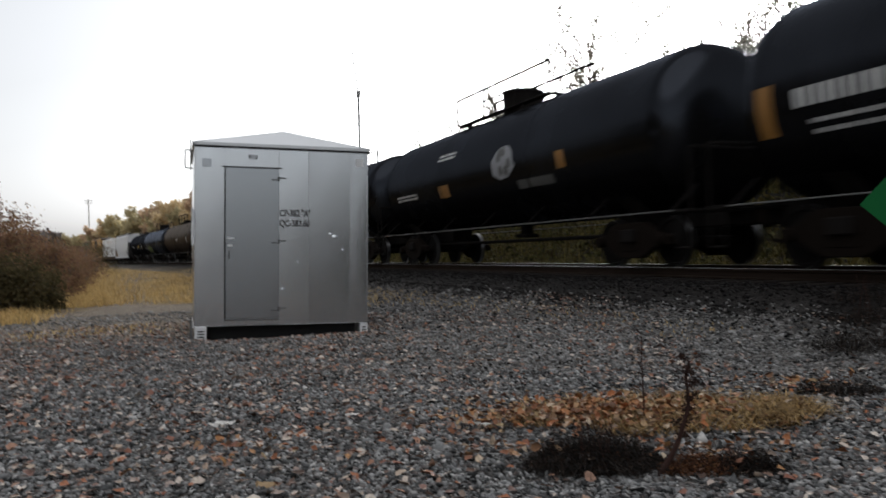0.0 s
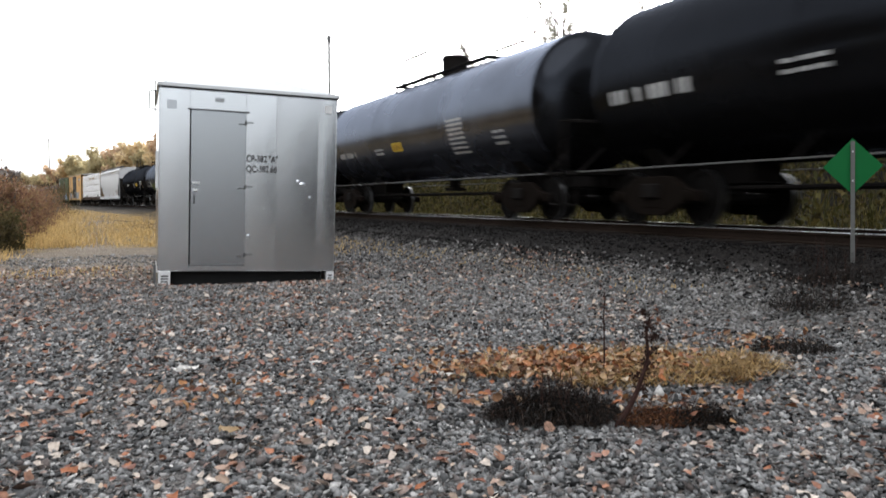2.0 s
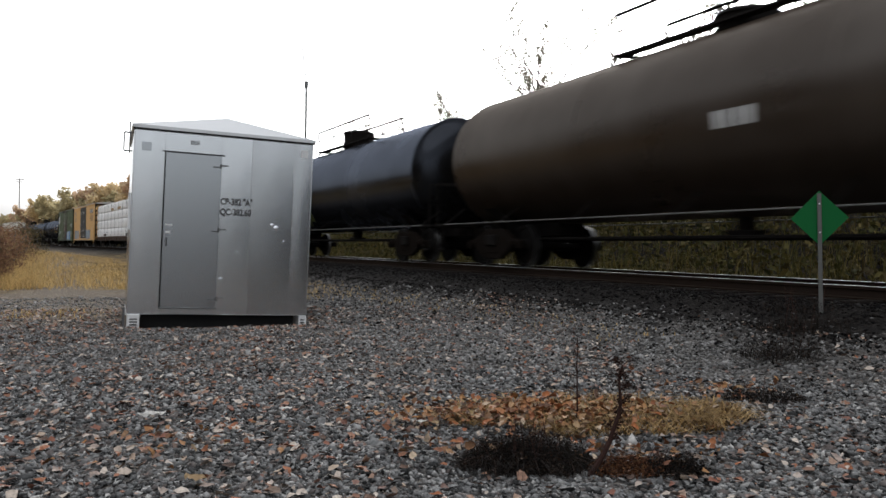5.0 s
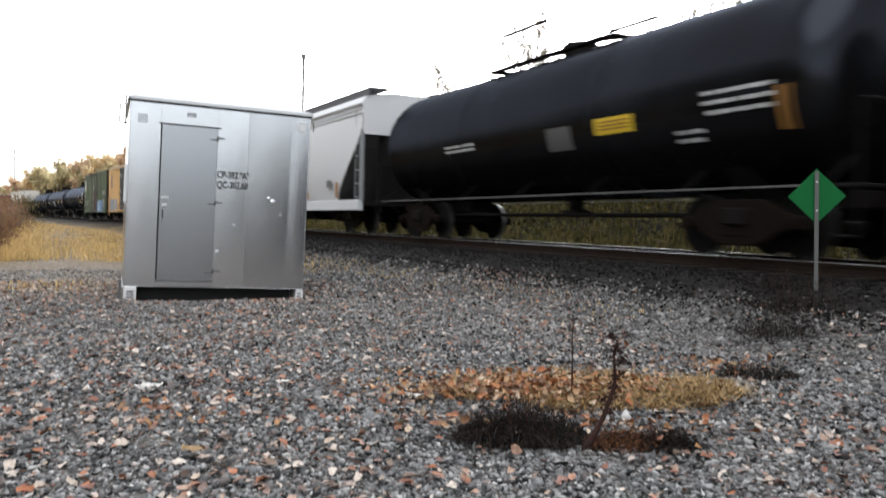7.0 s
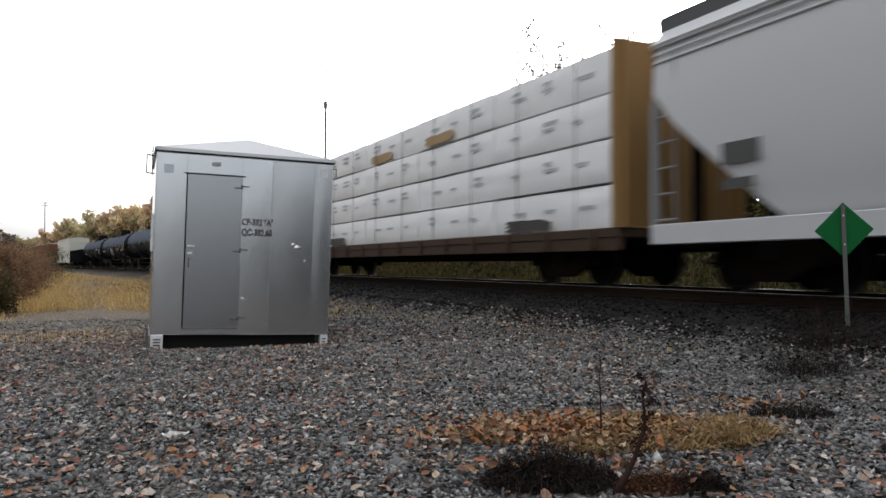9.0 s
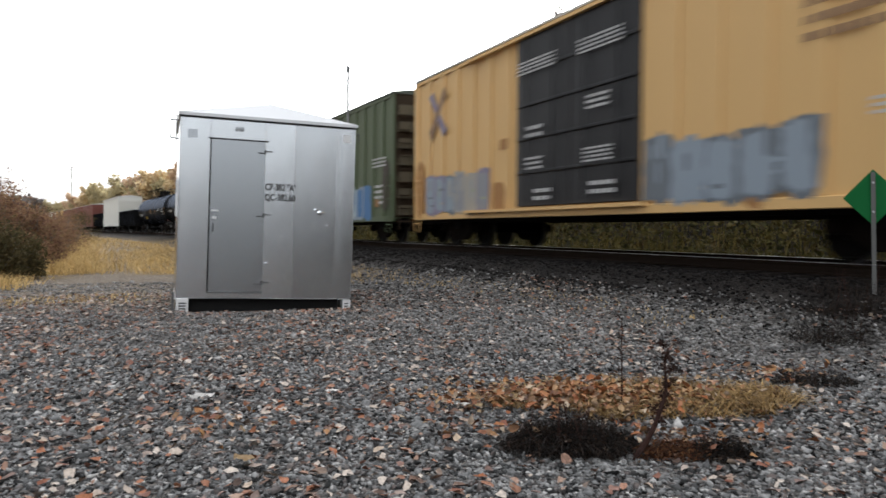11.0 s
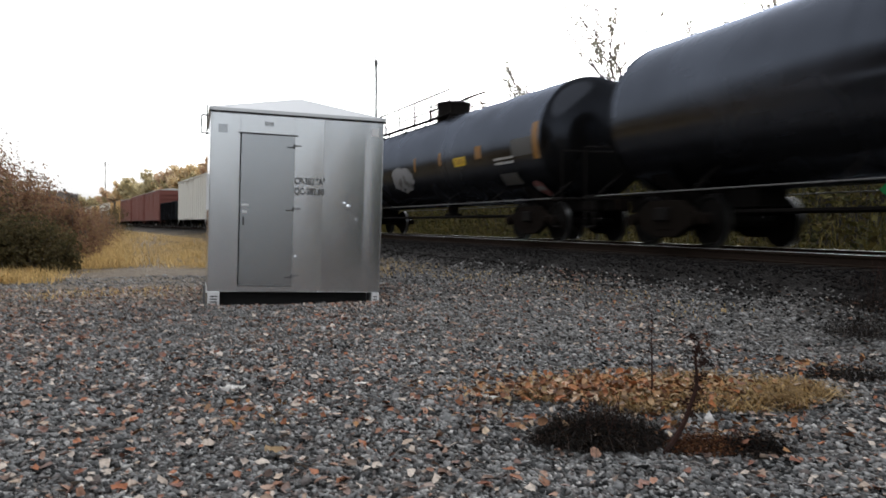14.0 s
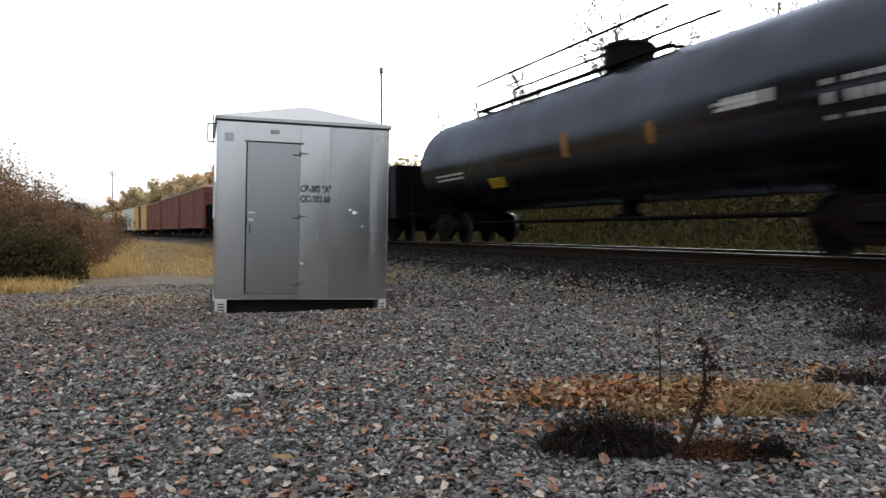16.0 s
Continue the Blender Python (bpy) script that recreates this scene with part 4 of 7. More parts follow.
def tank_car(q0, q1, marks, label, top=3.9, r=1.47, mat="black_paint", dome=0.0, plat=(-2.6, 2.4), sill=True, seed=0, rails=True, tall=0.46):
    rng = random.Random(seed)
    c = car("tank_car", q0, q1, label, "tank car", 1.2, 1.75)
    l = (q1 - q0) / 2
    hd, cz = 0.62, top - r
    prof = [(-l + hd - hd * math.cos(a), r * math.sin(a) ** 0.72) for a in [i * math.pi / 20 for i in range(0, 11)]]
    tank = part("tank", lathe([(-l + hd, r), (-l + hd + 0.3, r), (l - hd - 0.3, r), (l - hd, r)], 72), M[mat], c, smooth=True)
    tank.data.transform(Matrix.Translation((0, 0, cz)))
    for side in (1, -1):
        # heads take the low-gloss black, save on brown tanks
        part("tank_head", lathe([(side * x, y) for x, y in prof], 72), M["brown_tank" if mat == "brown_tank" else "tank_dull"], tank, "dark domed end", m=pose(0, 0, cz), smooth=True)
    for k in range(4):
        x = (-l + hd + 0.06) if k == 0 else (l - hd - 0.06) if k == 3 else (-0.33 + 0.66 * (k - 1)) * l * 1.0
        b2 = lathe([(x - 0.035, r - 0.01), (x - 0.03, r + 0.006), (x + 0.03, r + 0.006), (x + 0.035, r - 0.01)], 72)
        part("weld_band", b2, M[mat], tank, m=pose(0, 0, cz), smooth=True)
    for m_ in marks:
        mark(c, tank, m_[0], r, cz, *m_[1:], rng)
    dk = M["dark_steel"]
    # manway, valves and top platform
    bm = bmesh.new()
    rod(bm, (dome, 0, top - 0.08), (dome, 0, top + tall), 0.54 if rails else 0.38, n=20)
    rod(bm, (dome, 0, top + tall), (dome, 0, top + tall + 0.07), *((0.58, 0.52) if rails else (0.41, 0.36)), n=20)
    part("manway", bm, dk, c, "dark manway housing", smooth=True)
    p0, p1 = plat
    bm = boxes((p0, -0.62, top + 0.01, p1, -0.42, top + 0.045), (p0, 0.42, top + 0.01, p1, 0.62, top + 0.045), (p0, -0.42, top + 0.012, p0 + 0.3, 0.42, top + 0.043), (p1 - 0.3, -0.42, top + 0.012, p1, 0.42, top + 0.043))
    part("platform", bm, dk, c, "dark walkway grating")
    br = [((x, s * 0.55, top + 0.02), (x, s * 0.66, top - 0.2)) for x in np.linspace(p0 + 0.1, p1 - 0.1, 5) for s in (-1, 1)]
    for ends_ in br:
        part("platform_bracket", rods([ends_], 0.03), dk, c)
    if rails:
        for x in np.linspace(p0, p1, max(4, int((p1 - p0) / 1.25))):
            for s in (-0.6, 0.6):
                part("rail_post", rods([((x, s, top + 0.03), (x, s, top + 0.76))], 0.032), dk, c)
        for s in (-0.6, 0.6):
            part("hand_rail", rods([((p0, s, top + 0.76), (p1, s, top + 0.76))], 0.034), dk, c)
            part("mid_rail", rods([((p0, s, top + 0.46), (p1, s, top + 0.42))], 0.016), dk, c)
    else:
        part("rail_post", rods([((p0, -0.55, top + 0.03), (p0, -0.55, top + 0.75))], 0.034), dk, c)
        for a_, b_, y_, z_ in ((p0 + 0.4, p0 + 2.2, -0.5, 0.78), (p1 - 1.6, p1, 0.5, 0.5)):
            part("hand_rail", rods([((a_, y_, top + z_), (b_, y_, top + z_))], 0.034), dk, c)
            for x in (a_, b_):
                part("rail_post", rods([((x, y_, top + 0.03), (x, y_, top + z_ - 0.034))], 0.03), dk, c)
    # running rail, under frame and end platforms
    for s in (-1, 1):
        if sill:
            part("side_rail", rods([((-l + 0.05, s * 1.42, 0.955), (l - 0.05, s * 1.42, 0.955))], 0.012), M["rail_paint"], c, "thin worn grey hand rail")
            for x in np.linspace(-l + 0.1, l - 0.1, 7):
                part("rail_bracket", rods([((x, s * 1.42, 0.955), (x, s * 0.9, cz - r * 0.72))], 0.018, 5), dk, c)
        part("brake_pipe", rods([((-l + 2.8, s * 0.6, 0.62), (l - 2.8, s * 0.6, 0.62))], 0.03), dk, c)
    for s in (-1, 1):
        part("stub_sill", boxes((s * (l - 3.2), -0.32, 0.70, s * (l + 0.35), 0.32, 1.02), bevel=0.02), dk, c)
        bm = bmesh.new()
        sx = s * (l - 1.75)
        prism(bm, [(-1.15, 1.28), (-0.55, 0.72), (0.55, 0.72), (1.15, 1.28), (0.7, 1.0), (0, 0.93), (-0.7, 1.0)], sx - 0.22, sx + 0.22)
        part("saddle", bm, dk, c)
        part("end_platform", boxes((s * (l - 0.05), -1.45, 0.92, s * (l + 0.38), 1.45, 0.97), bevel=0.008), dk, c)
        er = []
        for y in (-1.42, 1.42):
            er += [((s * (l + 0.36), y, 0.97), (s * (l + 0.36), y, 1.95)), ((s * (l + 0.36), y, 0.94), (s * (l + 0.36), y, 0.35)), ((s * (l + 0.02), y, 0.94), (s * (l + 0.02), y, 0.35)), ((s * (l + 0.02), y, 0.35), (s * (l + 0.36), y, 0.35))]
        er += [((s * (l + 0.36), -1.42, 1.95), (s * (l + 0.36), 1.42, 1.95))]
        part("end_rail", rods(er, 0.018, 5), dk, c, "dark end hand rail and step")
    bm = bmesh.new()
    rod(bm, (dome, 0, cz - r + 0.1), (dome, 0, cz - r - 0.22), 0.17, n=12)
    box(bm, dome - 0.28, -0.2, cz - r - 0.3, dome + 0.28, 0.2, cz - r - 0.2, 0.02)
    part("outlet_valve", bm, dk, c)
    return c


def side_quad(bm, x0, x1, z0, z1, y):
    vs = [bm.verts.new(p) for p in ((x0, y, z0), (x1, y, z0), (x1, y, z1), (x0, y, z1))]
    bm.faces.new(vs)
    return bm


def flat_blot(bm, x0, x1, z0, z1, y, rng, n=22):
    cx, cz = (x0 + x1) / 2, (z0 + z1) / 2
    vs = []
    for k in range(n):
        a, f = 2 * math.pi * k / n, rng.uniform(0.86, 1.1)
        ca, sa = math.cos(a), math.sin(a)
        q = 1 / max(abs(ca), abs(sa)) ** 0.85
        vs.append(bm.verts.new((cx + f * q * ca * (x1 - x0) / 2, y, cz + f * q * sa * (z1 - z0) / 2)))
    bm.faces.new(vs)
    return bm


def box_car(q0, q1, paint, label, eave=4.62, sill=0.70, door=None, door_mat="black_paint", ribs=16, roof="roof_steel", far=False, ends=None, rib=0.05, end_ribs=None):
    """door: local x of its back and front edge."""
    c = car("boxcar", q0, q1, label, "boxcar", 1.6, 2.1)
    l, w = (q1 - q0) / 2, 1.50
    mat, dk = M[paint], M["dark_steel"]
    low = sill + 0.1
    part("body", boxes((-l, -w, low, l, w, eave - 0.02), bevel=0.012), mat, c)
    bm = prism(bmesh.new(), [(-w - 0.06, eave - 0.05), (w + 0.06, eave - 0.05), (w + 0.06, eave), (0, eave + 0.2), (-w - 0.06, eave)], -l - 0.05, l + 0.05)
    part("roof", bm, M[roof], c, "pale worn steel roof")
    rib_me = mesh_of(boxes((-rib, -0.045, low + 0.05, rib, 0.0, eave - 0.09), bevel=0.02), M[paint], name="side_post")
    d0, d1 = door or (9e9, 9e9)
    for k in range(ribs + 1):
        x = -l + 0.12 + (2 * l - 0.24) * k / ribs
        for s in (-1, 1):
            if d0 - 0.1 < x * (1 if s < 0 else -1) < d1 + 0.1:
                continue
            shared("side_post", rib_me, c, pose(x, s * w, 0, 0, 0, 0 if s < 0 else 180))
    for s in (-1, 1):
        part("side_sill", boxes((-l, s * w - 0.05, sill - 0.0, l, s * w + 0.05, low + 0.06), bevel=0.01), mat, c)
        part("top_chord", boxes((-l, s * w - 0.045, eave - 0.16, l, s * w + 0.055, eave - 0.055), bevel=0.01), mat, c)
        if not far:
            part("deep_sill", prism(bmesh.new(), [(s * 0.95, 0.62), (s * 1.05, 0.62), (s * 1.05, low), (s * 0.95, low)], -l * 0.62, l * 0.62), dk, c)
    part("under_frame", boxes((-l + 0.05, -1.2, low - 0.16, l - 0.05, 1.2, low - 0.01), (-l - 0.2, -0.3, 0.62, l + 0.2, 0.3, low)), dk, c)
    # pressed ends
    for s in (-1, 1):
        if ends:
            # dark plate: grime, and the shade between the ribs put into the colour
            part("end_wall", boxes((s * l, -w + 0.03, low + 0.03, s * (l + 0.012), w - 0.03, eave - 0.06)), M[ends], c, "dark end wall")
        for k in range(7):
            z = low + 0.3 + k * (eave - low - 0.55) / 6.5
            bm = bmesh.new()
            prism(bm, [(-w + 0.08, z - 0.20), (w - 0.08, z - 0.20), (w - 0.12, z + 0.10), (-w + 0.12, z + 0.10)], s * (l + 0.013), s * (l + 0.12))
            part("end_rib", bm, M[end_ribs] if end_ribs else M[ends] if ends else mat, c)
        lad = []
        for y in (-w + 0.1, -w + 0.5):
            lad.append(((s * (l + 0.15), y, sill - 0.25), (s * (l + 0.11), y, eave - 0.5)))
        for z in np.arange(sill, eave - 0.5, 0.4):
            lad.append(((s * (l + 0.15), -w + 0.1, z), (s * (l + 0.15), -w + 0.5, z)))
        part("end_ladder", rods(lad, 0.016, 5), M[ends] if ends else mat, c)
        lad = [((s * (l - 0.08), -w - 0.07, z), (s * (l - 0.5), -w - 0.07, z)) for z in np.arange(sill - 0.1, 2.1, 0.4)]
        lad += [((s * (l - 0.08), -w - 0.07, sill - 0.35), (s * (l - 0.08), -w - 0.07, 2.1)), ((s * (l - 0.5), -w - 0.07, sill - 0.35), (s * (l - 0.5), -w - 0.07, 2.1))]
        part("grab_iron", rods(lad, 0.014, 5), mat, c)
    if door:
        dm = M[door_mat]
        for s in (-1, 1):
            a, b = (d0, d1) if s < 0 else (-d1, -d0)
            n = 2 if b - a > 3.8 else 1
            for k in range(n):
                x0, x1 = a + (b - a) * k / n + 0.02, a + (b - a) * (k + 1) / n - 0.02
                y0, y1 = (s * (w + 0.055), s * (w - 0.01))
                dr = part("door", boxes((x0, min(y0, y1), low + 0.12, x1, max(y0, y1), eave - 0.18), bevel=0.015), dm, c, "shut steel freight door")
                for j in range(1, 5):
                    z = low + 0.12 + (eave - 0.3 - low) * j / 5
                    part("door_rib", boxes((x0 + 0.03, min(s * (w + 0.055), s * (w + 0.09)), z - 0.03, x1 - 0.03, max(s * (w + 0.055), s * (w + 0.09)), z + 0.03), bevel=0.01), dm, dr)
                for f in (0.25, 0.75):
                    part("lock_bar", rods([((x0 + (x1 - x0) * f, s * (w + 0.12), low + 0.2), (x0 + (x1 - x0) * f, s * (w + 0.12), eave - 0.3))], 0.02), dm, dr)
            y = s * (w + 0.1)
            for zz in (low + 0.03, eave - 0.18):
                part("door_track", boxes((a - (b - a) * 0.6, y - 0.04, zz, b + 0.2, y + 0.04, zz + 0.065)), dm if n == 1 else mat, c)
    return c, l, w


def panel_lines(c, name, mat, x0, x1, z0, z1, y, n, rng, label=""):
    for k in range(n):
        z = z1 - (z1 - z0) * (k + 0.75) / n
        a = x0
        while a < x1 - 0.03:
            w = rng.uniform(0.06, 0.22)
            part(name, side_quad(bmesh.new(), a, min(a + w, x1), z, z + (z1 - z0) / n * 0.5, y), mat, c, label[:-1] if label.endswith("bars") else label)
            a += w + 0.045


def sprayed(c, x0, x1, z0, z1, y, rng, n, fills, edges, label):
    """A row of sprayed block letters: a dark edge, a lighter body on it and a few strokes across."""
    step = (x1 - x0) / n
    for k in range(n):
        a = x0 + step * k
        za, zb = z0 + rng.uniform(0, 0.08), z1 - rng.uniform(0, 0.22)
        depth = y - 0.003 - 0.006 * (k % 2)
        edge = part("graffiti", flat_blot(bmesh.new(), a - 0.04 * step, a + 1.06 * step, za, zb, depth, rng, 26), M[rng.choice(edges)], c, label)
        part("graffiti_fill", flat_blot(bmesh.new(), a + 0.1 * step, a + 0.9 * step, za + 0.08, zb - 0.08, depth - 0.0015, rng, 26), M[rng.choice(fills)], edge)
        for _ in range(3):
            sx, sz = rng.uniform(a + 0.2 * step, a + 0.75 * step), rng.uniform(za + 0.2, zb - 0.4)
            wide = rng.random() < 0.4
            w_, h_ = (rng.uniform(0.25, 0.5) * step, 0.07) if wide else (rng.uniform(0.07, 0.16), rng.uniform(0.25, 0.5))
            part("graffiti_stroke", flat_blot(bmesh.new(), sx, sx + w_, sz, sz + h_, depth - 0.003, rng, 12), M[rng.choice(edges + fills)], edge)


def yellow_boxcar():
    rng = random.Random(4)
    q0, q1 = 151.4, 168.2
    qc = (q0 + q1) / 2
    c, l, w = box_car(q0, q1, "yellow_box", "weathered yellow boxcar with black double doors and blue-grey graffiti", 4.62, 0.70, (qc - 162.1, qc - 157.82), "door_black", 18, ends="dark_end", rib=0.16, end_ribs="yellow_box")
    y = -w - 0.05
    part("name_panel", side_quad(bmesh.new(), qc - 154.54, qc - 152.36, 3.62, 4.02, y - 0.002), M["door_black"], c)
    part("name_panel_field", side_quad(bmesh.new(), qc - 154.44, qc - 152.46, 3.68, 3.96, y - 0.006), M["white_paint"], c, "white logo panel")
    for x0, x1 in ((-154.3, -154.05), (-153.9, -153.7), (-153.55, -153.25), (-153.1, -152.9), (-152.75, -152.6)):
        part("logo_bar", side_quad(bmesh.new(), qc + x0, qc + x1, 3.72, 3.92, y - 0.009), M["door_black"], c)
    panel_lines(c, "marking", M["brown_ink"], qc - 154.5, qc - 152.3, 2.75, 3.4, y - 0.002, 3, rng, "faded brown print bars")
    panel_lines(c, "marking", M["decal_white"], qc - 153.5, qc - 152.9, 1.75, 2.0, y - 0.002, 3, rng, "white data bars")
    sprayed(c, qc - 157.7, qc - 154.2, 0.78, 1.98, y, rng, 5, ("graffiti_blue", "graffiti_blue", "graffiti_dark"), ("graffiti_dark", "graffiti_blue"), "blue-grey sprayed lettering shapes")
    sprayed(c, qc - 167.3, qc - 163.4, 0.78, 2.0, y, rng, 6, ("graffiti_grey", "graffiti_white", "graffiti_blue", "graffiti_moss"), ("graffiti_dark", "graffiti_violet", "graffiti_grey"), "patchy grey, green and violet sprayed lettering shapes")
    for x0, x1, z0, z1 in ((-163.2, -162.6, 0.8, 1.5), (-168.0, -167.5, 0.75, 2.3), (-155.5, -155.1, 0.75, 1.6), (-152.0, -151.6, 0.8, 2.0), (-162.9, -162.5, 2.2, 2.45)):
        part("rust_stain", flat_blot(bmesh.new(), qc + x0, qc + x1, z0, z1, y - 0.002, rng, 18), M["rust_ochre"], c, "rust stain on yellow paint")
    for k, turn in enumerate((0.72, -0.72)):
        bm = bmesh.new()
        cx, cz = qc - 166.5, 3.5
        ca, sa = math.cos(turn + math.pi / 2), math.sin(turn + math.pi / 2)
        vs = [bm.verts.new((cx + f * ca - g_ * sa, y - 0.004 - 0.002 * k, cz + f * sa + g_ * ca)) for f, g_ in ((-0.78, -0.17), (-0.1, -0.1), (0.72, -0.15), (0.78, 0.12), (0.1, 0.1), (-0.72, 0.15))]
        bm.faces.new(vs)
        part("emblem_arm", bm, M["brown_ink" if k else "graffiti_violet"], c, "faded crossed-arrow shape")
    for dz, dx0, dx1, n in ((3.95, -161.9, -160.4, 4), (3.95, -159.6, -158.2, 4), (2.6, -161.6, -160.9, 2), (1.95, -161.6, -160.9, 3), (2.9, -159.3, -158.6, 3), (1.95, -159.4, -158.5, 4), (1.3, -161.2, -160.5, 2), (1.35, -159.2, -158.4, 2)):
        panel_lines(c, "marking", M["decal_white"], qc + dx0, qc + dx1, dz - 0.3, dz, y - 0.075, n, rng)


def green_boxcar():
    rng = random.Random(8)
    q0, q1 = 170.0, 184.6
    qc = (q0 + q1) / 2
    c, l, w = box_car(q0, q1, "green_box", "faded green boxcar with a rusty brown door and blue graffiti", 4.65, 0.68, (qc - 179.1, qc - 175.8), "rust_brown", 16, "roof_green", ends="dark_end", rib=0.17, end_ribs="dark_rib")
    y = -w - 0.05
    sprayed(c, qc - 175.5, qc - 172.0, 0.72, 2.0, y, rng, 5, ("graffiti_deep_blue", "graffiti_deep_blue", "graffiti_pale"), ("graffiti_deep_blue", "graffiti_blue"), "deep and pale blue sprayed lettering shapes")
    yd = -w - 0.057
    for x0, x1, z0, z1, m_, lab in ((-178.95, -176.0, 3.40, 4.32, "green_box", "faded green upper door panel"), (-178.95, -177.5, 2.62, 3.30, "green_box", "faded green door panel"), (-177.3, -176.0, 1.9, 2.72, "rust_red", "dark red-brown door panel"),
                                    (-177.4, -176.0, 0.95, 1.75, "rust_red", "dark red-brown door panel"), (-178.3, -177.5, 1.9, 2.5, "rust_pale", "pale scraped patch"), (-178.5, -177.7, 1.15, 1.65, "green_box", "faded green door panel")):
        part("door_panel", boxes((qc + x0, yd - 0.014, z0, qc + x1, yd, z1), bevel=0.004), M[m_], c, lab)
    for x0, x1, z0, z1 in ((-183.9, -183.5, 0.95, 1.6), (-180.4, -179.9, 1.0, 1.5), (-175.4, -175.2, 0.9, 4.2), (-179.5, -179.25, 0.9, 4.2), (-170.9, -170.3, 1.0, 2.6)):
        part("rust_stain", flat_blot(bmesh.new(), qc + x0, qc + x1, z0, z1, y - 0.002, rng, 18), M["rust_brown"], c, "rust stain on green paint")
    bm = bmesh.new()
    for k in range(24):
        a, b = 2 * math.pi * k / 24, 2 * math.pi * (k + 1) / 24
        cx, cz = qc - 183.6, 3.5
        vs = [bm.verts.new((cx + 0.52 * f * math.cos(t), y - 0.004, cz + 0.62 * f * math.sin(t))) for f, t in ((0.25, a), (1, a), (1, b), (0.25, b))]
        bm.faces.new(vs)
    part("emblem", bm, M["decal_white"], c, "worn white round emblem")
    for x0, x1, z0, z1, n in ((-184.3, -183.7, 2.25, 2.5, 1), (-184.3, -183.8, 1.3, 1.95, 3), (-183.4, -182.9, 1.4, 1.95, 3), (-182.5, -181.9, 1.4, 1.95, 3), (-171.8, -170.6, 2.4, 2.75, 3), (-171.6, -170.9, 1.2, 1.9, 4)):
        panel_lines(c, "marking", M["decal_white"], qc + x0, qc + x1, z0, z1, y - 0.003, n, rng, "white data bars")
    part("reflective_strip", side_quad(bmesh.new(), qc - 171.6, qc - 171.2, 1.15, 1.4, y - 0.004), M["strip_orange"], c)
    part("reflective_strip", side_quad(bmesh.new(), qc - 184.4, qc - 184.1, 1.0, 1.3, y - 0.004), M["strip_orange"], c)
    panel_lines(c, "marking", M["decal_white"], qc - 177.3, qc - 176.5, 2.95, 3.35, y - 0.105, 3, rng)


def covered_hopper():
    q0, q1 = 110.9, 127.9
    c = car("covered_hopper", q0, q1, "pale grey covered hopper car with a dark roof walkway", "hopper car", 1.4, 1.9)
    l, w, eave = (q1 - q0) / 2, 1.52, 4.05
    g, dk = M["hopper_grey"], M["dark_steel"]
    bow = [(1.04, 1.34), (1.3, 1.42), (1.65, 1.49), (2.1, 1.53), (2.6, 1.545), (3.1, 1.54), (3.5, 1.52), (eave - 0.25, 1.48)]
    ends = [l - 2.4 * max(0.0, 2.95 - z) / 1.91 for z, _ in bow]
    for side in (-1, 1):
        bm = bmesh.new()
        rows = [[bm.verts.new((e * (i / 6 - 1), side * y, z)) for i in range(13)] for (z, y), e in zip(bow, ends)]
        for r0, r1 in zip(rows, rows[1:]):
            for i in range(12):
                bm.faces.new((r0[i], r0[i + 1], r1[i + 1], r1[i]) if side < 0 else (r0[i + 1], r0[i], r1[i], r1[i + 1]))
        part("side_sheet", bm, g, c, smooth=True)
    for e in (-1, 1):
        bm = bmesh.new()
        rows = [[bm.verts.new((e * x, -y, z)), bm.verts.new((e * x, y, z))] for (z, y), x in zip(bow, ends)]
        for r0, r1 in zip(rows[:6], rows[1:6]):
            bm.faces.new((r0[0], r0[1], r1[1], r1[0]))
        bmesh.ops.recalc_face_normals(bm, faces=bm.faces)
        part("slope_sheet", bm, M["hopper_shade"], c, "sloping end sheet with the overhang's shade in its colour")
        part("end_sheet", boxes((e * (l - 0.03), -1.5, 2.95, e * l, 1.5, eave - 0.25)), g, c)
    part("floor_sheet", boxes((-ends[0], -1.34, 1.02, ends[0], 1.34, 1.036)), M["hopper_shade"], c)
    bm = prism(bmesh.new(), [(-w - 0.02, eave - 0.252), (-w - 0.05, eave - 0.20), (-w + 0.12, eave + 0.02), (-0.6, eave + 0.14), (0.6, eave + 0.14), (w - 0.12, eave + 0.02), (w + 0.05, eave - 0.20), (w + 0.02, eave - 0.252)], -l, l)
    part("roof", bm, g, c)
    for s in (-1, 1):
        part("roof_walkway", boxes((-l - 0.1, s * 1.05 - 0.3, eave + 0.2, l + 0.1, s * 1.05 + 0.3, eave + 0.25)), M["walk_dark"], c, "dark grating walkway along the roof")
        part("walkway_edge", boxes((-l - 0.1, s * 1.36 - 0.02, eave + 0.02, l + 0.1, s * 1.36 + 0.02, eave + 0.25)), M["walk_dark"], c)
        for k in range(3):
            z = eave - 0.50 + 0.12 * k
            part("chord_bead", boxes((-l, s * (w + 0.012) - 0.014, z, l, s * (w + 0.012) + 0.014, z + 0.03), bevel=0.008), g, c)
        part("side_sill", boxes((-l + 0.02, s * w - 0.09, 0.72, l - 0.02, s * w + 0.06, 1.03), bevel=0.012), M["sill_pale"], c, "pale grey side sill")
        for e in (-1, 1):
            part("corner_post", boxes((e * (l - 0.02) - 0.06, s * w - 0.05, 1.0, e * (l - 0.02) + 0.06, s * w + 0.05, 3.0), bevel=0.01), M["end_grey"], c)
            lad = [((e * (l + 0.03), s * w, z), (e * (l - 0.5), s * w, z)) for z in np.arange(1.1, 3.0, 0.4)] + [((e * (l - 0.5), s * w, 1.0), (e * (l - 0.5), s * w, 3.7))]
            part("ladder", rods(lad, 0.018, 5), M["end_grey"], c)
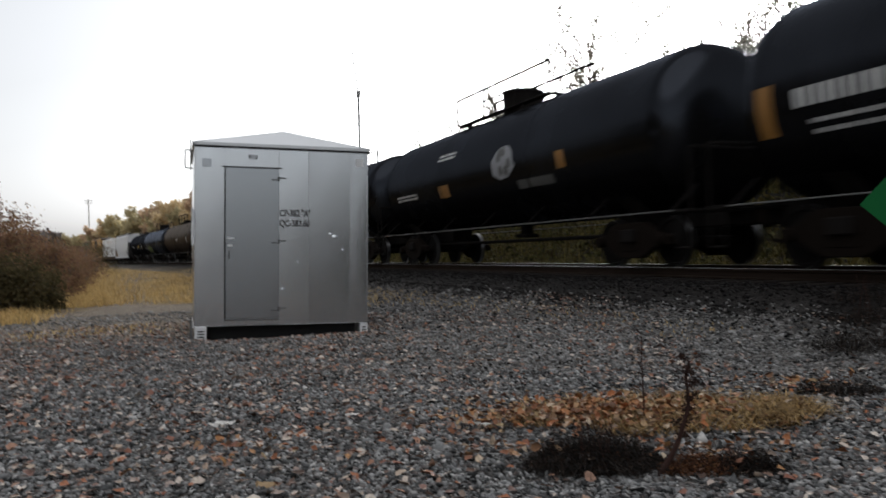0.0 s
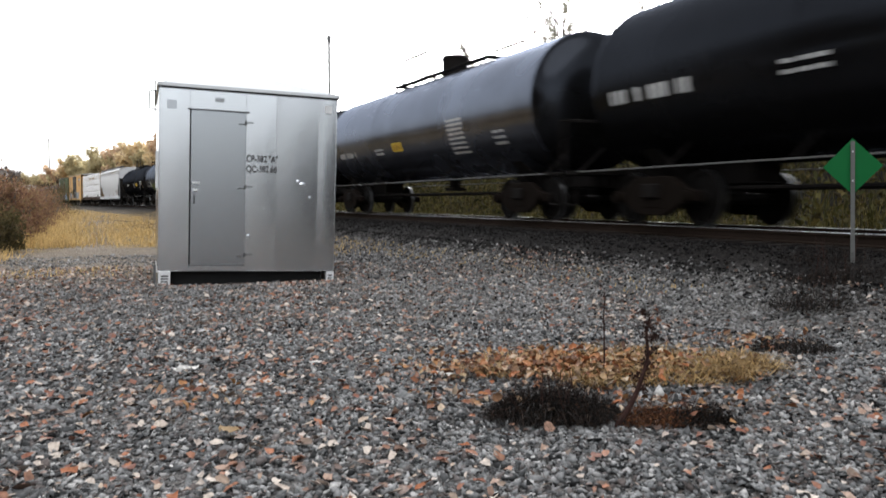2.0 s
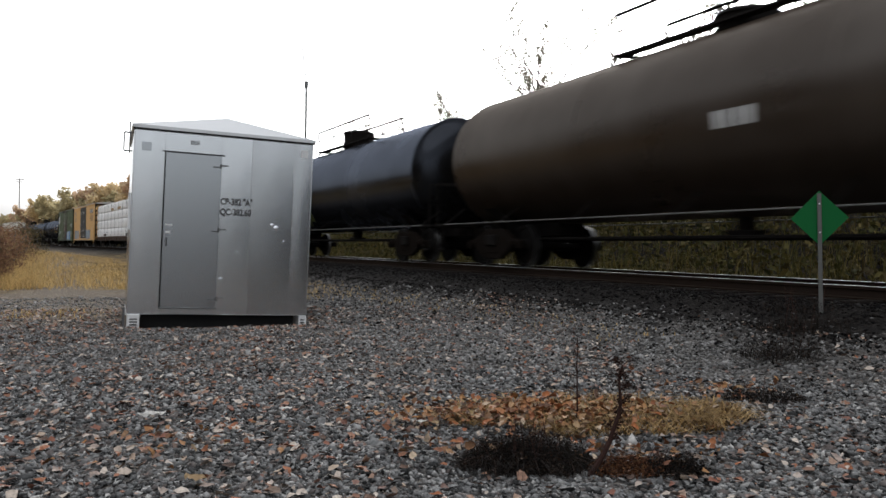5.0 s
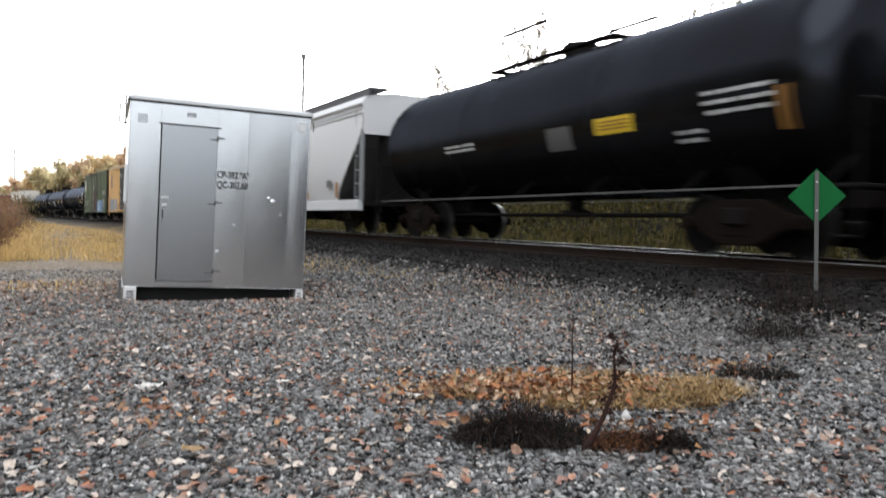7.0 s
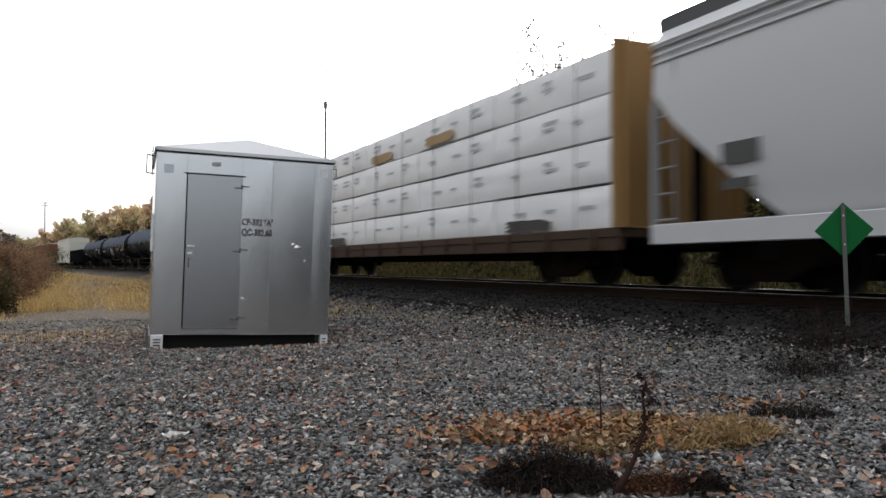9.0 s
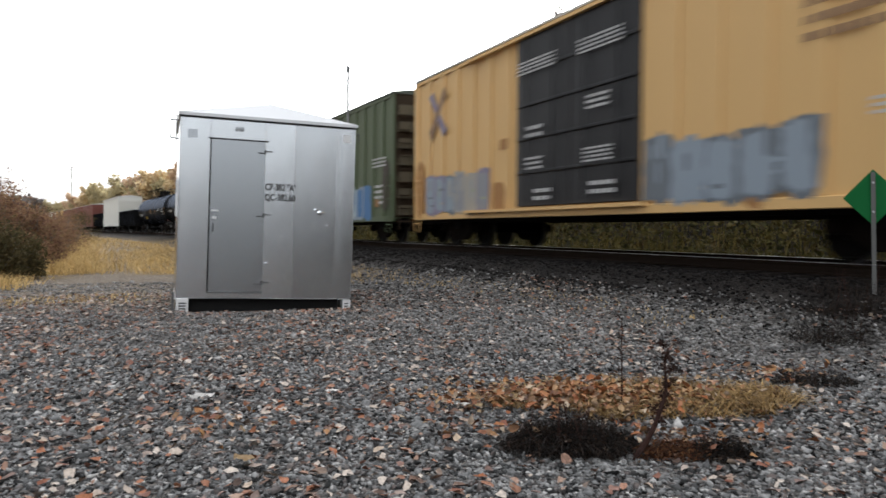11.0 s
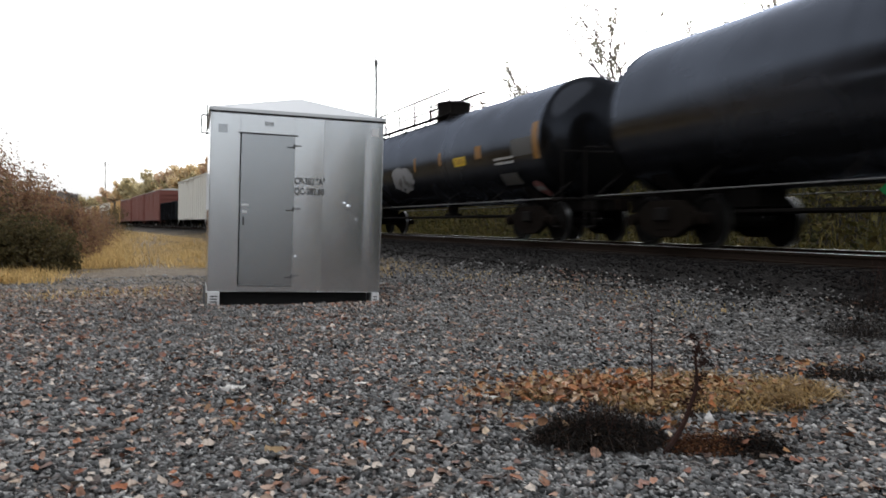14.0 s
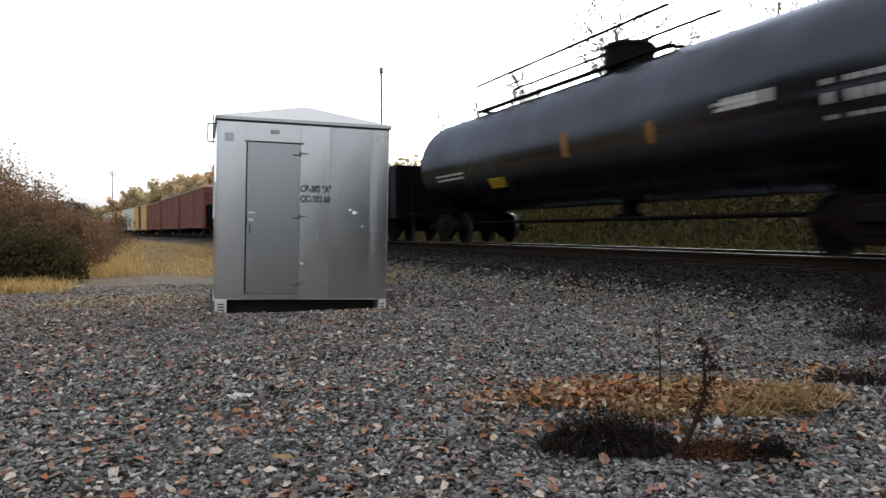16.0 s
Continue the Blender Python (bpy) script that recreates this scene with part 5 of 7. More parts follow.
    for k in range(5):
        x = -l + 2.2 + k * (2 * l - 4.4) / 4
        part("roof_hatch", boxes((x - 0.8, -0.45, eave + 0.13, x + 0.8, 0.45, eave + 0.22), bevel=0.02), g, c)
    for e in (-1, 1):
        for y in (-0.9, 0.75):
            part("end_brace", boxes((e * (l - 0.25), y, 1.0, e * (l - 0.15), y + 0.15, 2.95)), dk, c, "dark end brace")
        part("end_deck", boxes((e * (l - 1.8), -w + 0.1, 0.86, e * (l + 0.02), w - 0.1, 0.98)), dk, c)
    for x in (-4.2, -1.4, 1.4, 4.2):
        bm = bmesh.new()
        a = [bm.verts.new((x + sx * 1.3, sy * 1.3, 1.02)) for sx, sy in ((-1, -1), (1, -1), (1, 1), (-1, 1))]
        b = [bm.verts.new((x + sx * 0.45, sy * 0.5, 0.42)) for sx, sy in ((-1, -1), (1, -1), (1, 1), (-1, 1))]
        for k in range(4):
            bm.faces.new((a[k], a[(k + 1) % 4], b[(k + 1) % 4], b[k]))
        bm.faces.new(b[::-1])
        bmesh.ops.recalc_face_normals(bm, faces=bm.faces)
        part("chute", bm, dk, c)
    for x0, x1, z0, z1, m_ in ((5.6, 6.0, 1.45, 1.68, "decal_grey"), (-7.0, -6.3, 1.8, 2.1, "decal_grey"), (-7.0, -6.4, 1.45, 1.6, "decal_grey"), (6.4, 6.65, 1.1, 1.6, "strip_orange"), (3.6, 3.85, 1.1, 1.35, "strip_orange"), (0.2, 0.4, 1.1, 1.35, "strip_orange")):
        part("marking", side_quad(bmesh.new(), x0, x1, z0, z1, -1.552), M[m_], c)


def lumber_car():
    q0, q1 = 129.0, 149.9
    c = car("lumber_flat_car", q0, q1, "brown bulkhead flat car stacked with white-wrapped lumber", "flat car", 1.6, 2.2)
    l = (q1 - q0) / 2
    br, rng = M["rust_deck"], random.Random(6)
    part("deck", boxes((-l, -1.45, 0.88, l, 1.45, 1.045), bevel=0.01), br, c)
    for s in (-1, 1):
        part("side_sill", prism(bmesh.new(), [(s * 1.38 - 0.05, 0.66), (s * 1.38 + 0.05, 0.66), (s * 1.38 + 0.05, 0.878), (s * 1.38 - 0.05, 0.878)], -l, l), br, c)
        for x in np.linspace(-l + 0.7, l - 0.7, 14):
            part("stake_pocket", boxes((x - 0.06, s * 1.46 - 0.05, 0.70, x + 0.06, s * 1.46 + 0.05, 1.03), bevel=0.01), br, c)
        part("centre_frame", boxes((-l + 0.3, s * 0.1 - 0.04, 1.05, l - 0.3, s * 0.1 + 0.04, 4.2)), br, c)
    part("deep_sill", boxes((-l * 0.6, -0.4, 0.5, l * 0.6, 0.4, 0.88)), M["dark_steel"], c)
    for e in (-1, 1):
        part("bulkhead", boxes((e * l, -1.45, 1.05, e * (l - 0.16), 1.45, 4.3), bevel=0.015), M["bulkhead_brown"], c, "ochre-brown bulkhead")
        for k in range(5):
            y = -1.3 + k * 0.65
            part("bulkhead_rib", boxes((e * (l - 0.0), y - 0.06, 1.05, e * (l + 0.1), y + 0.06, 4.28), bevel=0.012), M["bulkhead_brown"], c)
    # wrapped bundles, four tiers on each side
    nlen, tier = 5, 0.79
    for s in (-1, 1):
        for k in range(nlen):
            for j in range(4):
                x0 = -l + 0.22 + (2 * l - 0.44) * k / nlen + 0.02
                x1 = -l + 0.22 + (2 * l - 0.44) * (k + 1) / nlen - 0.02
                z0 = 1.055 + j * tier
                z1 = z0 + tier - 0.05
                bm = bmesh.new()
                nx, nz = 14, 5
                y_out, y_in = s * (1.43 + rng.uniform(-0.03, 0.02)), s * 0.16
                top_row = []
                rows = []
                ring = [(y_in, z0), (y_out, z0)] + [(y_out, z0 + (z1 - z0) * i / nz) for i in range(1, nz)] + [(y_out, z1), (y_in, z1)]
                for i in range(nx + 1):
                    x = x0 + (x1 - x0) * i / nx
                    row = []
                    for m_, (y, z) in enumerate(ring):
                        dy = 0.0
                        if 1 <= m_ <= nz + 1:
                            dy = s * (noise.noise((x * 1.7, z * 3.0, k * 7.3 + j * 3.1)) * 0.028 - (0.03 if m_ in (1, nz + 1) else 0))
                        row.append(bm.verts.new((x, y + dy, z)))
                    rows.append(row)
                n = len(ring)
                for a, b in zip(rows, rows[1:]):
                    for m_ in range(n):
                        bm.faces.new((a[m_], a[(m_ + 1) % n], b[(m_ + 1) % n], b[m_]))
                bm.faces.new(rows[0][::-1])
                bm.faces.new(rows[-1])
                bmesh.ops.recalc_face_normals(bm, faces=bm.faces)
                bun = part("lumber_pack", bm, M["lumber_wrap"], c, "pack of lumber in white plastic wrap", smooth=True)
                if s < 0:
                    for i in range(3):
                        xx = x0 + (x1 - x0) * (0.2 + 0.28 * i) + rng.uniform(-0.1, 0.1)
                        for h in range(rng.choice((1, 2))):
                            zz = z0 + 0.36 + 0.13 * h
                            part("wrap_print", side_quad(bmesh.new(), xx, xx + rng.uniform(0.25, 0.55), zz, zz + 0.06, y_out + s * 0.034), M["wrap_grey"], bun)
                if (k, j, s) in ((3, 3, -1), (2, 3, -1), (4, 0, -1), (1, 0, -1)):
                    b3 = flat_blot(bmesh.new(), x0 + 0.5, x0 + 2.2, z0 + 0.02, z0 + 0.26, y_out + s * 0.036, rng)
                    part("torn_wrap", b3, M["raw_wood" if j else "wrap_dark"], bun, "torn wrap showing what is under it")
        for x in np.linspace(-l + 1.2, l - 1.2, 10):
            pts = [((x, s * 1.49, 1.05), (x, s * 1.47, 4.2)), ((x, s * 1.47, 4.2), (x, s * 0.2, 4.26))]
            part("tie_down", rods(pts, 0.007, 4), M["dark_steel"], c)


def gondola(q0, q1, top=2.62):
    c = car("gondola", q0, q1, "black steel gondola car with ribbed sides", "gondola car", 1.4, 1.9)
    l, w, m_ = (q1 - q0) / 2, 1.5, M["black_paint"]
    part("floor", boxes((-l, -w, 0.98, l, w, 1.08)), m_, c)
    for s in (-1, 1):
        part("side_wall", boxes((-l, s * w - 0.03, 0.8, l, s * w + 0.03, top), bevel=0.008), m_, c)
        part("top_rim", boxes((-l, s * w - 0.07, top - 0.1, l, s * w + 0.07, top + 0.02), bevel=0.01), m_, c)
        part("end_wall", boxes((s * l - 0.03, -w, 0.8, s * l + 0.03, w, top), bevel=0.008), m_, c)
        me = mesh_of(boxes((-0.05, 0, 0.8, 0.05, 0.08, top - 0.1), bevel=0.01), m_, name="side_rib")
        for k in range(15):
            shared("side_rib", me, c, pose(-l + 0.1 + (2 * l - 0.2) * k / 14, s * (w + 0.03), 0, 0, 0, 0 if s > 0 else 180))
    part("under_frame", boxes((-l, -0.3, 0.65, l, 0.3, 0.98)), M["dark_steel"], c)
    bm = bmesh.new()
    rng = random.Random(int(q0))
    n = 26
    g = [[bm.verts.new((-l + 0.1 + (2 * l - 0.2) * i / n, -w + 0.08 + (2 * w - 0.16) * j / 6, top - 0.25 + 0.35 * math.sin(math.pi * j / 6) * (0.5 + 0.5 * abs(math.sin(i * 0.9))) + rng.uniform(-0.06, 0.06))) for j in range(7)] for i in range(n + 1)]
    for i in range(n):
        for j in range(6):
            bm.faces.new((g[i][j], g[i + 1][j], g[i + 1][j + 1], g[i][j + 1]))
    part("load", bm, M["dark_steel"], c, "dark scrap load")


TRUCK = make_truck_meshes()
OR, YE, WH, LI, FA, RO, SC = "orange", "yellow", "white", "lines", "faint", "round", "scrawl"
tank_car(-18.4, -3.2, [(OR, -6.95, -6.59, 1.83, 2.53), (WH, -6.2, -4.6, 2.15, 2.4), (LI, -6.0, -4.4, 1.75, 2.02)], "black tank car with an orange strip and white stencils", mat="tank_dull", seed=1)
tank_car(-2.0, 12.9, [(LI, -2.69, -1.43, 2.85, 3.06), (OR, -2.59, -1.9, 1.87, 2.2), (SC, 0.81, 1.97, 2.0, 2.8), (FA, 1.95, 3.53, 1.76, 1.95), (OR, 3.78, 4.1, 2.03, 2.38), (LI, -6.08, -4.28, 1.95, 2.15)],
         "black tank car with white graffiti and orange patches", 3.93, dome=-0.15, plat=(-3.0, 2.2), mat="tank_dull", seed=2)
tank_car(14.0, 28.9, [(OR, 3.41, 4.33, 2.08, 2.3), (WH, 5.01, 6.11, 1.96, 2.41), (LI, 0.78, 1.78, 2.12, 2.32), (WH, -6.39, -4.37, 2.05, 2.27), (LI, -2.7, -1.93, 2.0, 2.27), (FA, 0.8, 1.15, 2.5, 3.3)],
         "black tank car with an orange placard and white stencils", 3.93, dome=-0.1, plat=(-2.5, 2.3), mat="tank_dull", seed=3)
tank_car(29.9, 44.9, [(WH, -5.79, -4.16, 1.86, 2.02), (LI, -2.46, -1.77, 1.79, 2.02), (YE, -0.97, -0.24, 1.85, 2.09), (LI, 2.81, 3.71, 1.55, 2.44), (LI, 5.06, 5.59, 1.64, 2.02)],
         "sooty grey-black tank car with a yellow placard", 3.95, mat="grey_black", dome=0.4, plat=(-2.7, 3.4), rails=False, seed=4)
tank_car(45.8, 60.5, [(WH, -5.77, -4.06, 2.0, 2.2), (YE, 1.76, 2.54, 2.02, 2.3), (LI, 1.44, 2.9, 1.65, 1.9), (FA, 5.73, 6.85, 2.06, 2.5), (OR, 6.85, 7.1, 1.73, 2.47), (LI, 4.22, 5.73, 1.65, 1.82), (LI, -1.43, -0.89, 2.53, 2.82)],
         "sooty black tank car with a yellow placard and grey panel", 3.96, mat="tank_sooty", dome=1.45, plat=(-2.0, 3.6), rails=False, seed=5)
tank_car(61.1, 76.9, [(WH, 0.74, 1.53, 2.1, 2.34), (LI, 6.3, 7.0, 1.85, 2.35)], "rust-brown weathered tank car with white stencils", 3.88, mat="brown_tank", tall=0.16, seed=6)
tank_car(78.1, 94.2, [(FA, -7.0, -5.37, 1.71, 1.87), (WH, -5.3, -4.62, 1.72, 2.1), ("graf_green", -4.6, -1.5, 1.2, 2.05)], "black tank car with large yellow-green graffiti", 3.86, mat="tank_sooty", seed=7)
tank_car(95.4, 109.6, [(YE, 2.52, 3.5, 1.93, 2.2), (LI, -3.15, -1.75, 1.97, 2.17), (FA, 1.07, 1.82, 1.76, 2.17), (LI, 5.0, 6.23, 1.95, 2.36), (LI, 4.37, 4.95, 1.62, 1.86), (OR, 6.28, 6.5, 1.69, 2.24)],
         "black tank car with a yellow placard and white stencils", 3.86, dome=0.1, plat=(-2.6, 1.9), rails=False, mat="tank_dull", tall=0.16, seed=8)
covered_hopper()
lumber_car()
yellow_boxcar()
green_boxcar()
tank_car(186.2, 203.9, [(OR, 7.84, 8.11, 1.99, 2.82), (OR, 4.41, 4.73, 2.19, 2.59), (OR, 1.82, 2.09, 2.24, 2.59), (WH, -0.85, -0.69, 2.3, 2.61), (YE, 4.91, 5.81, 1.79, 2.02), (WH, 6.81, 7.7, 2.71, 2.86), (LI, 6.67, 7.76, 2.15, 2.42), (LI, 6.01, 6.85, 1.72, 1.88), (RO, 7.11, 7.6, 1.06, 1.36)],
         "long black tank car with orange strips and a yellow placard", 3.86, r=1.44, dome=0.05, plat=(-2.7, 3.9), mat="tank_sooty", seed=9)
tank_car(205.6, 224.0, [(OR, 5.13, 5.5, 2.09, 2.42), (OR, 2.59, 2.77, 2.08, 2.45), (OR, 0.49, 0.68, 2.04, 2.44), (WH, -2.81, -2.7, 2.08, 2.46), (YE, 3.69, 4.47, 1.98, 2.22), (FA, 7.18, 8.19, 2.0, 2.4), (OR, 8.22, 8.5, 1.88, 2.7), (LI, 6.09, 7.2, 1.83, 2.05), (SC, -1.9, 0.28, 1.44, 2.26), (FA, 6.24, 7.14, 1.37, 1.64), (RO, 7.52, 7.97, 1.06, 1.42), (WH, -8.02, -6.04, 1.95, 2.11)],
         "long black tank car with orange strips and a white sprayed blob", 3.78, r=1.42, dome=0.4, plat=(-6.4, 1.5), mat="tank_sooty", seed=10)
tank_car(225.2, 243.9, [(WH, 7.08, 8.18, 1.81, 2.33), (OR, 8.5, 8.67, 1.8, 2.51), (LI, 4.92, 5.94, 2.16, 2.34), (RO, 7.8, 8.2, 1.03, 1.34), (LI, -7.57, -5.39, 1.8, 2.04), (YE, -3.89, -2.97, 1.49, 1.73), (OR, 0.19, 0.45, 1.92, 2.43), (OR, 3.19, 3.42, 1.9, 2.28), (WH, 5.16, 6.23, 2.2, 2.38)],
         "long black tank car with orange strips and a white panel", 3.78, r=1.42, dome=0.65, plat=(-6.2, 2.8), mat="tank_sooty", seed=11, sill=False)
gondola(245.3, 260.3)
box_car(261.8, 279.5, "white_box", "off-white boxcar with a plain shut door", 4.75, 0.75, (-1.6, 1.6), "white_box", 14, "roof_white", far=True)
gondola(281.0, 294.5, 2.8)
for q_, lab in ((296.0, "dark red boxcar with a pale roof edge"), (313.7, "rusty red boxcar with ribbed sides"), (331.5, "dull red boxcar with a shut door")):
    box_car(q_, q_ + 16.4, "red_box", lab, 4.6 if q_ < 320 else 4.45, 0.75, (-1.6, 1.6), "red_box", 14, "roof_white" if q_ < 320 else "roof_steel", far=True)
box_car(349.3, 366.0, "yellow_box", "far yellow boxcar with a dark door", 4.62, 0.75, (-1.5, 1.5), "rust_brown", 14, far=True)
box_car(367.5, 388.0, "white_box", "far white boxcar with ribbed sides", 4.6, 0.75, (-1.5, 1.5), "white_box", 14, "roof_white", far=True)
box_car(389.5, 406.0, "yellow_box", "far dull yellow boxcar", 4.5, 0.75, (-1.5, 1.5), "rust_brown", 14, far=True)
box_car(407.5, 425.0, "white_box", "distant white boxcar with ribbed sides", 4.6, 0.75, (-1.5, 1.5), "white_box", 14, "roof_white", far=True)


# ---------------------------------------------------------------- loose stones, leaves and plants
def raw_mesh(name, verts, faces, mat):
    """verts: (n, 3); faces: (m, k) of one size k."""
    me = bpy.data.meshes.new(name)
    verts, faces = np.asarray(verts, np.float32), np.asarray(faces, np.int32)
    m, k = faces.shape
    me.vertices.add(len(verts))
    me.vertices.foreach_set("co", verts.ravel())
    me.loops.add(m * k)
    me.loops.foreach_set("vertex_index", faces.ravel())
    me.polygons.add(m)
    me.polygons.foreach_set("loop_start", np.arange(m, dtype=np.int32) * k)
    me.update(calc_edges=True)
    me.materials.append(mat)
    return me


def turns(rng, n, tilt):
    """n turn matrices: any way round, leaning by up to about tilt radians."""
    a, b, c = rng.uniform(0, 6.283, n), rng.normal(0, tilt, n), rng.normal(0, tilt, n)
    ca, sa, cb, sb, cc, sc = np.cos(a), np.sin(a), np.cos(b), np.sin(b), np.cos(c), np.sin(c)
    z = np.zeros(n)
    o = np.ones(n)
    rz = np.stack([np.stack([ca, -sa, z], -1), np.stack([sa, ca, z], -1), np.stack([z, z, o], -1)], 1)
    rx = np.stack([np.stack([o, z, z], -1), np.stack([z, cb, -sb], -1), np.stack([z, sb, cb], -1)], 1)
    ry = np.stack([np.stack([cc, z, sc], -1), np.stack([z, o, z], -1), np.stack([-sc, z, cc], -1)], 1)
    return rz @ rx @ ry


def stones(name, rng, x, y, z, size, mat, label):
    n = len(x)
    base = np.array([(1.15, 0, 0), (0.1, 0.8, 0), (-1.1, 0.1, 0), (0, -0.85, 0), (0.2, 0.1, 0.42), (0, 0, -0.5)])
    v = base[None] * rng.uniform(0.65, 1.25, (n, 6, 1)) + rng.normal(0, 0.12, (n, 6, 3))
    v = np.einsum("nij,nkj->nki", turns(rng, n, 0.45), v) * (size[:, None, None] / 2)
    v += np.stack([x, y, z], -1)[:, None, :]
    f = np.array([(0, 1, 4), (1, 2, 4), (2, 3, 4), (3, 0, 4), (1, 0, 5), (2, 1, 5), (3, 2, 5), (0, 3, 5)])
    faces = (f[None] + 6 * np.arange(n)[:, None, None]).reshape(-1, 3)
    tagged(new(name, raw_mesh(name, v.reshape(-1, 3), faces, mat)), label, "gravel", kind="stuff")


def leaf_cards(rng, p, size, tilt, aspect=0.6, bend=0.25):
    """Small curled leaves at p: an uneven outline of six points about a sunken midrib."""
    n = len(p)
    a = np.arange(6) * (2 * np.pi / 6)
    base = np.stack([0.5 * np.cos(a), 0.5 * aspect * np.sin(a), bend * 0.5 * np.abs(np.sin(a))], -1)
    b = np.repeat(base[None], n, 0) * rng.uniform(0.55, 1.25, (n, 6, 1)) + rng.normal(0, 0.05, (n, 6, 3))
    b = np.concatenate([b, rng.normal(0, 0.04, (n, 1, 3))], 1)
    v = np.einsum("nij,nkj->nki", turns(rng, n, tilt), b) * size[:, None, None] + p[:, None, :]
    f = np.array([(k, (k + 1) % 6, 6) for k in range(6)])
    return v.reshape(-1, 3), (f[None] + 7 * np.arange(n)[:, None, None]).reshape(-1, 3)


def blades(rng, p, height, width, lean, least=0.0):
    """Bent blades of grass standing at p: three points up, tapering."""
    n = len(p)
    a = rng.uniform(0, 6.283, n)
    out = np.stack([np.cos(a), np.sin(a), np.zeros(n)], -1)
    side = np.stack([-np.sin(a), np.cos(a), np.zeros(n)], -1) * width[:, None]
    ln = (least + np.abs(rng.normal(0, lean, n))).clip(0, 1.9)[:, None]
    up = np.array([0, 0, 1.0])
    mid = p + out * (height[:, None] * 0.35 * ln) + up * (height[:, None] * (0.55 - 0.12 * ln))
    tip = p + out * (height[:, None] * ln) + up * (height[:, None] * (1.0 - 0.45 * ln).clip(0.08, 1))
    v = np.stack([p - side, p + side, mid + side * 0.7, mid - side * 0.7, tip + side * 0.12, tip - side * 0.12], 1)
    f = np.array([(0, 1, 2, 3), (3, 2, 4, 5)])
    return v.reshape(-1, 3), (f[None] + 6 * np.arange(n)[:, None, None]).reshape(-1, 4)


def fan(rng, n, near, far, half):
    """Places spread evenly over a sector before the camera."""
    r = np.sqrt(rng.uniform(near ** 2, far ** 2, n))
    a = rng.uniform(-half, half, n)
    return r * np.sin(a), r * np.cos(a)


def on_ground(x, y, lift=0.0):
    return np.stack([x, y, ground_height(x, y) + lift], -1)


def clear_of_shed(x, y):
    dx, dy = x + 3.405, y - 10.455
    c, s = math.cos(0.3434), math.sin(0.3434)
    u, v = dx * c + dy * s, -dx * s + dy * c
    return ~((u > -0.2) & (u < 2.25) & (v > -0.05) & (v < 2.4))


def build_gravel():
    rng = np.random.RandomState(11)
    for near, far, n, s0, s1 in ((1.7, 4.0, 22000, 0.018, 0.05), (4.0, 7.0, 38000, 0.02, 0.055), (7.0, 11.0, 34000, 0.026, 0.062), (11.0, 17.0, 14000, 0.04, 0.075)):
        x, y = fan(rng, n, near, far, 0.62)
        d = off_line(x, y)
        k = (d > 3.3 + rng.normal(0, 0.3, n)) & clear_of_shed(x, y) & ((np.degrees(np.arctan2(x, y)) > -19) | (rng.uniform(0, 1, n) < 0.75) | (y < 9))
        x, y = x[k], y[k]
        size = rng.uniform(s0 ** 0.5, s1 ** 0.5, len(x)) ** 2 * np.where(rng.uniform(0, 1, len(x)) < 0.04, 1.6, 1)
        stones("gravel", rng, x, y, ground_height(x, y) + size * 0.12, size, M["gravel" if far < 8 else "gravel_far"], "loose grey crushed stone with lighter and darker pieces")
    u, d = rng.uniform(-14, 34, 44000), rng.uniform(-2.4, 1, 44000) + rng.uniform(0, 2.7, 44000)
    p = np.array([on_line(a, b) for a, b in zip(u, d)])
    size = rng.uniform(0.03, 0.07, len(p))
    k = np.hypot(p[:, 0], p[:, 1]) > 4
    p, size = p[k], size[k]
    tail = rng.uniform(-14, 34, 16000), 3.0 + rng.uniform(0, 2.1, 16000) ** 2
    p2 = np.array([on_line(a, b) for a, b in zip(*tail)])
    p2 = p2[(np.hypot(p2[:, 0], p2[:, 1]) > 4) & clear_of_shed(p2[:, 0], p2[:, 1])]
    p, size = np.concatenate([p, p2]), np.concatenate([size, rng.uniform(0.03, 0.06, len(p2))])
    stones("ballast", rng, p[:, 0], p[:, 1], ground_height(p[:, 0], p[:, 1]) + size * 0.15, size, M["ballast"], "dark track ballast stones")


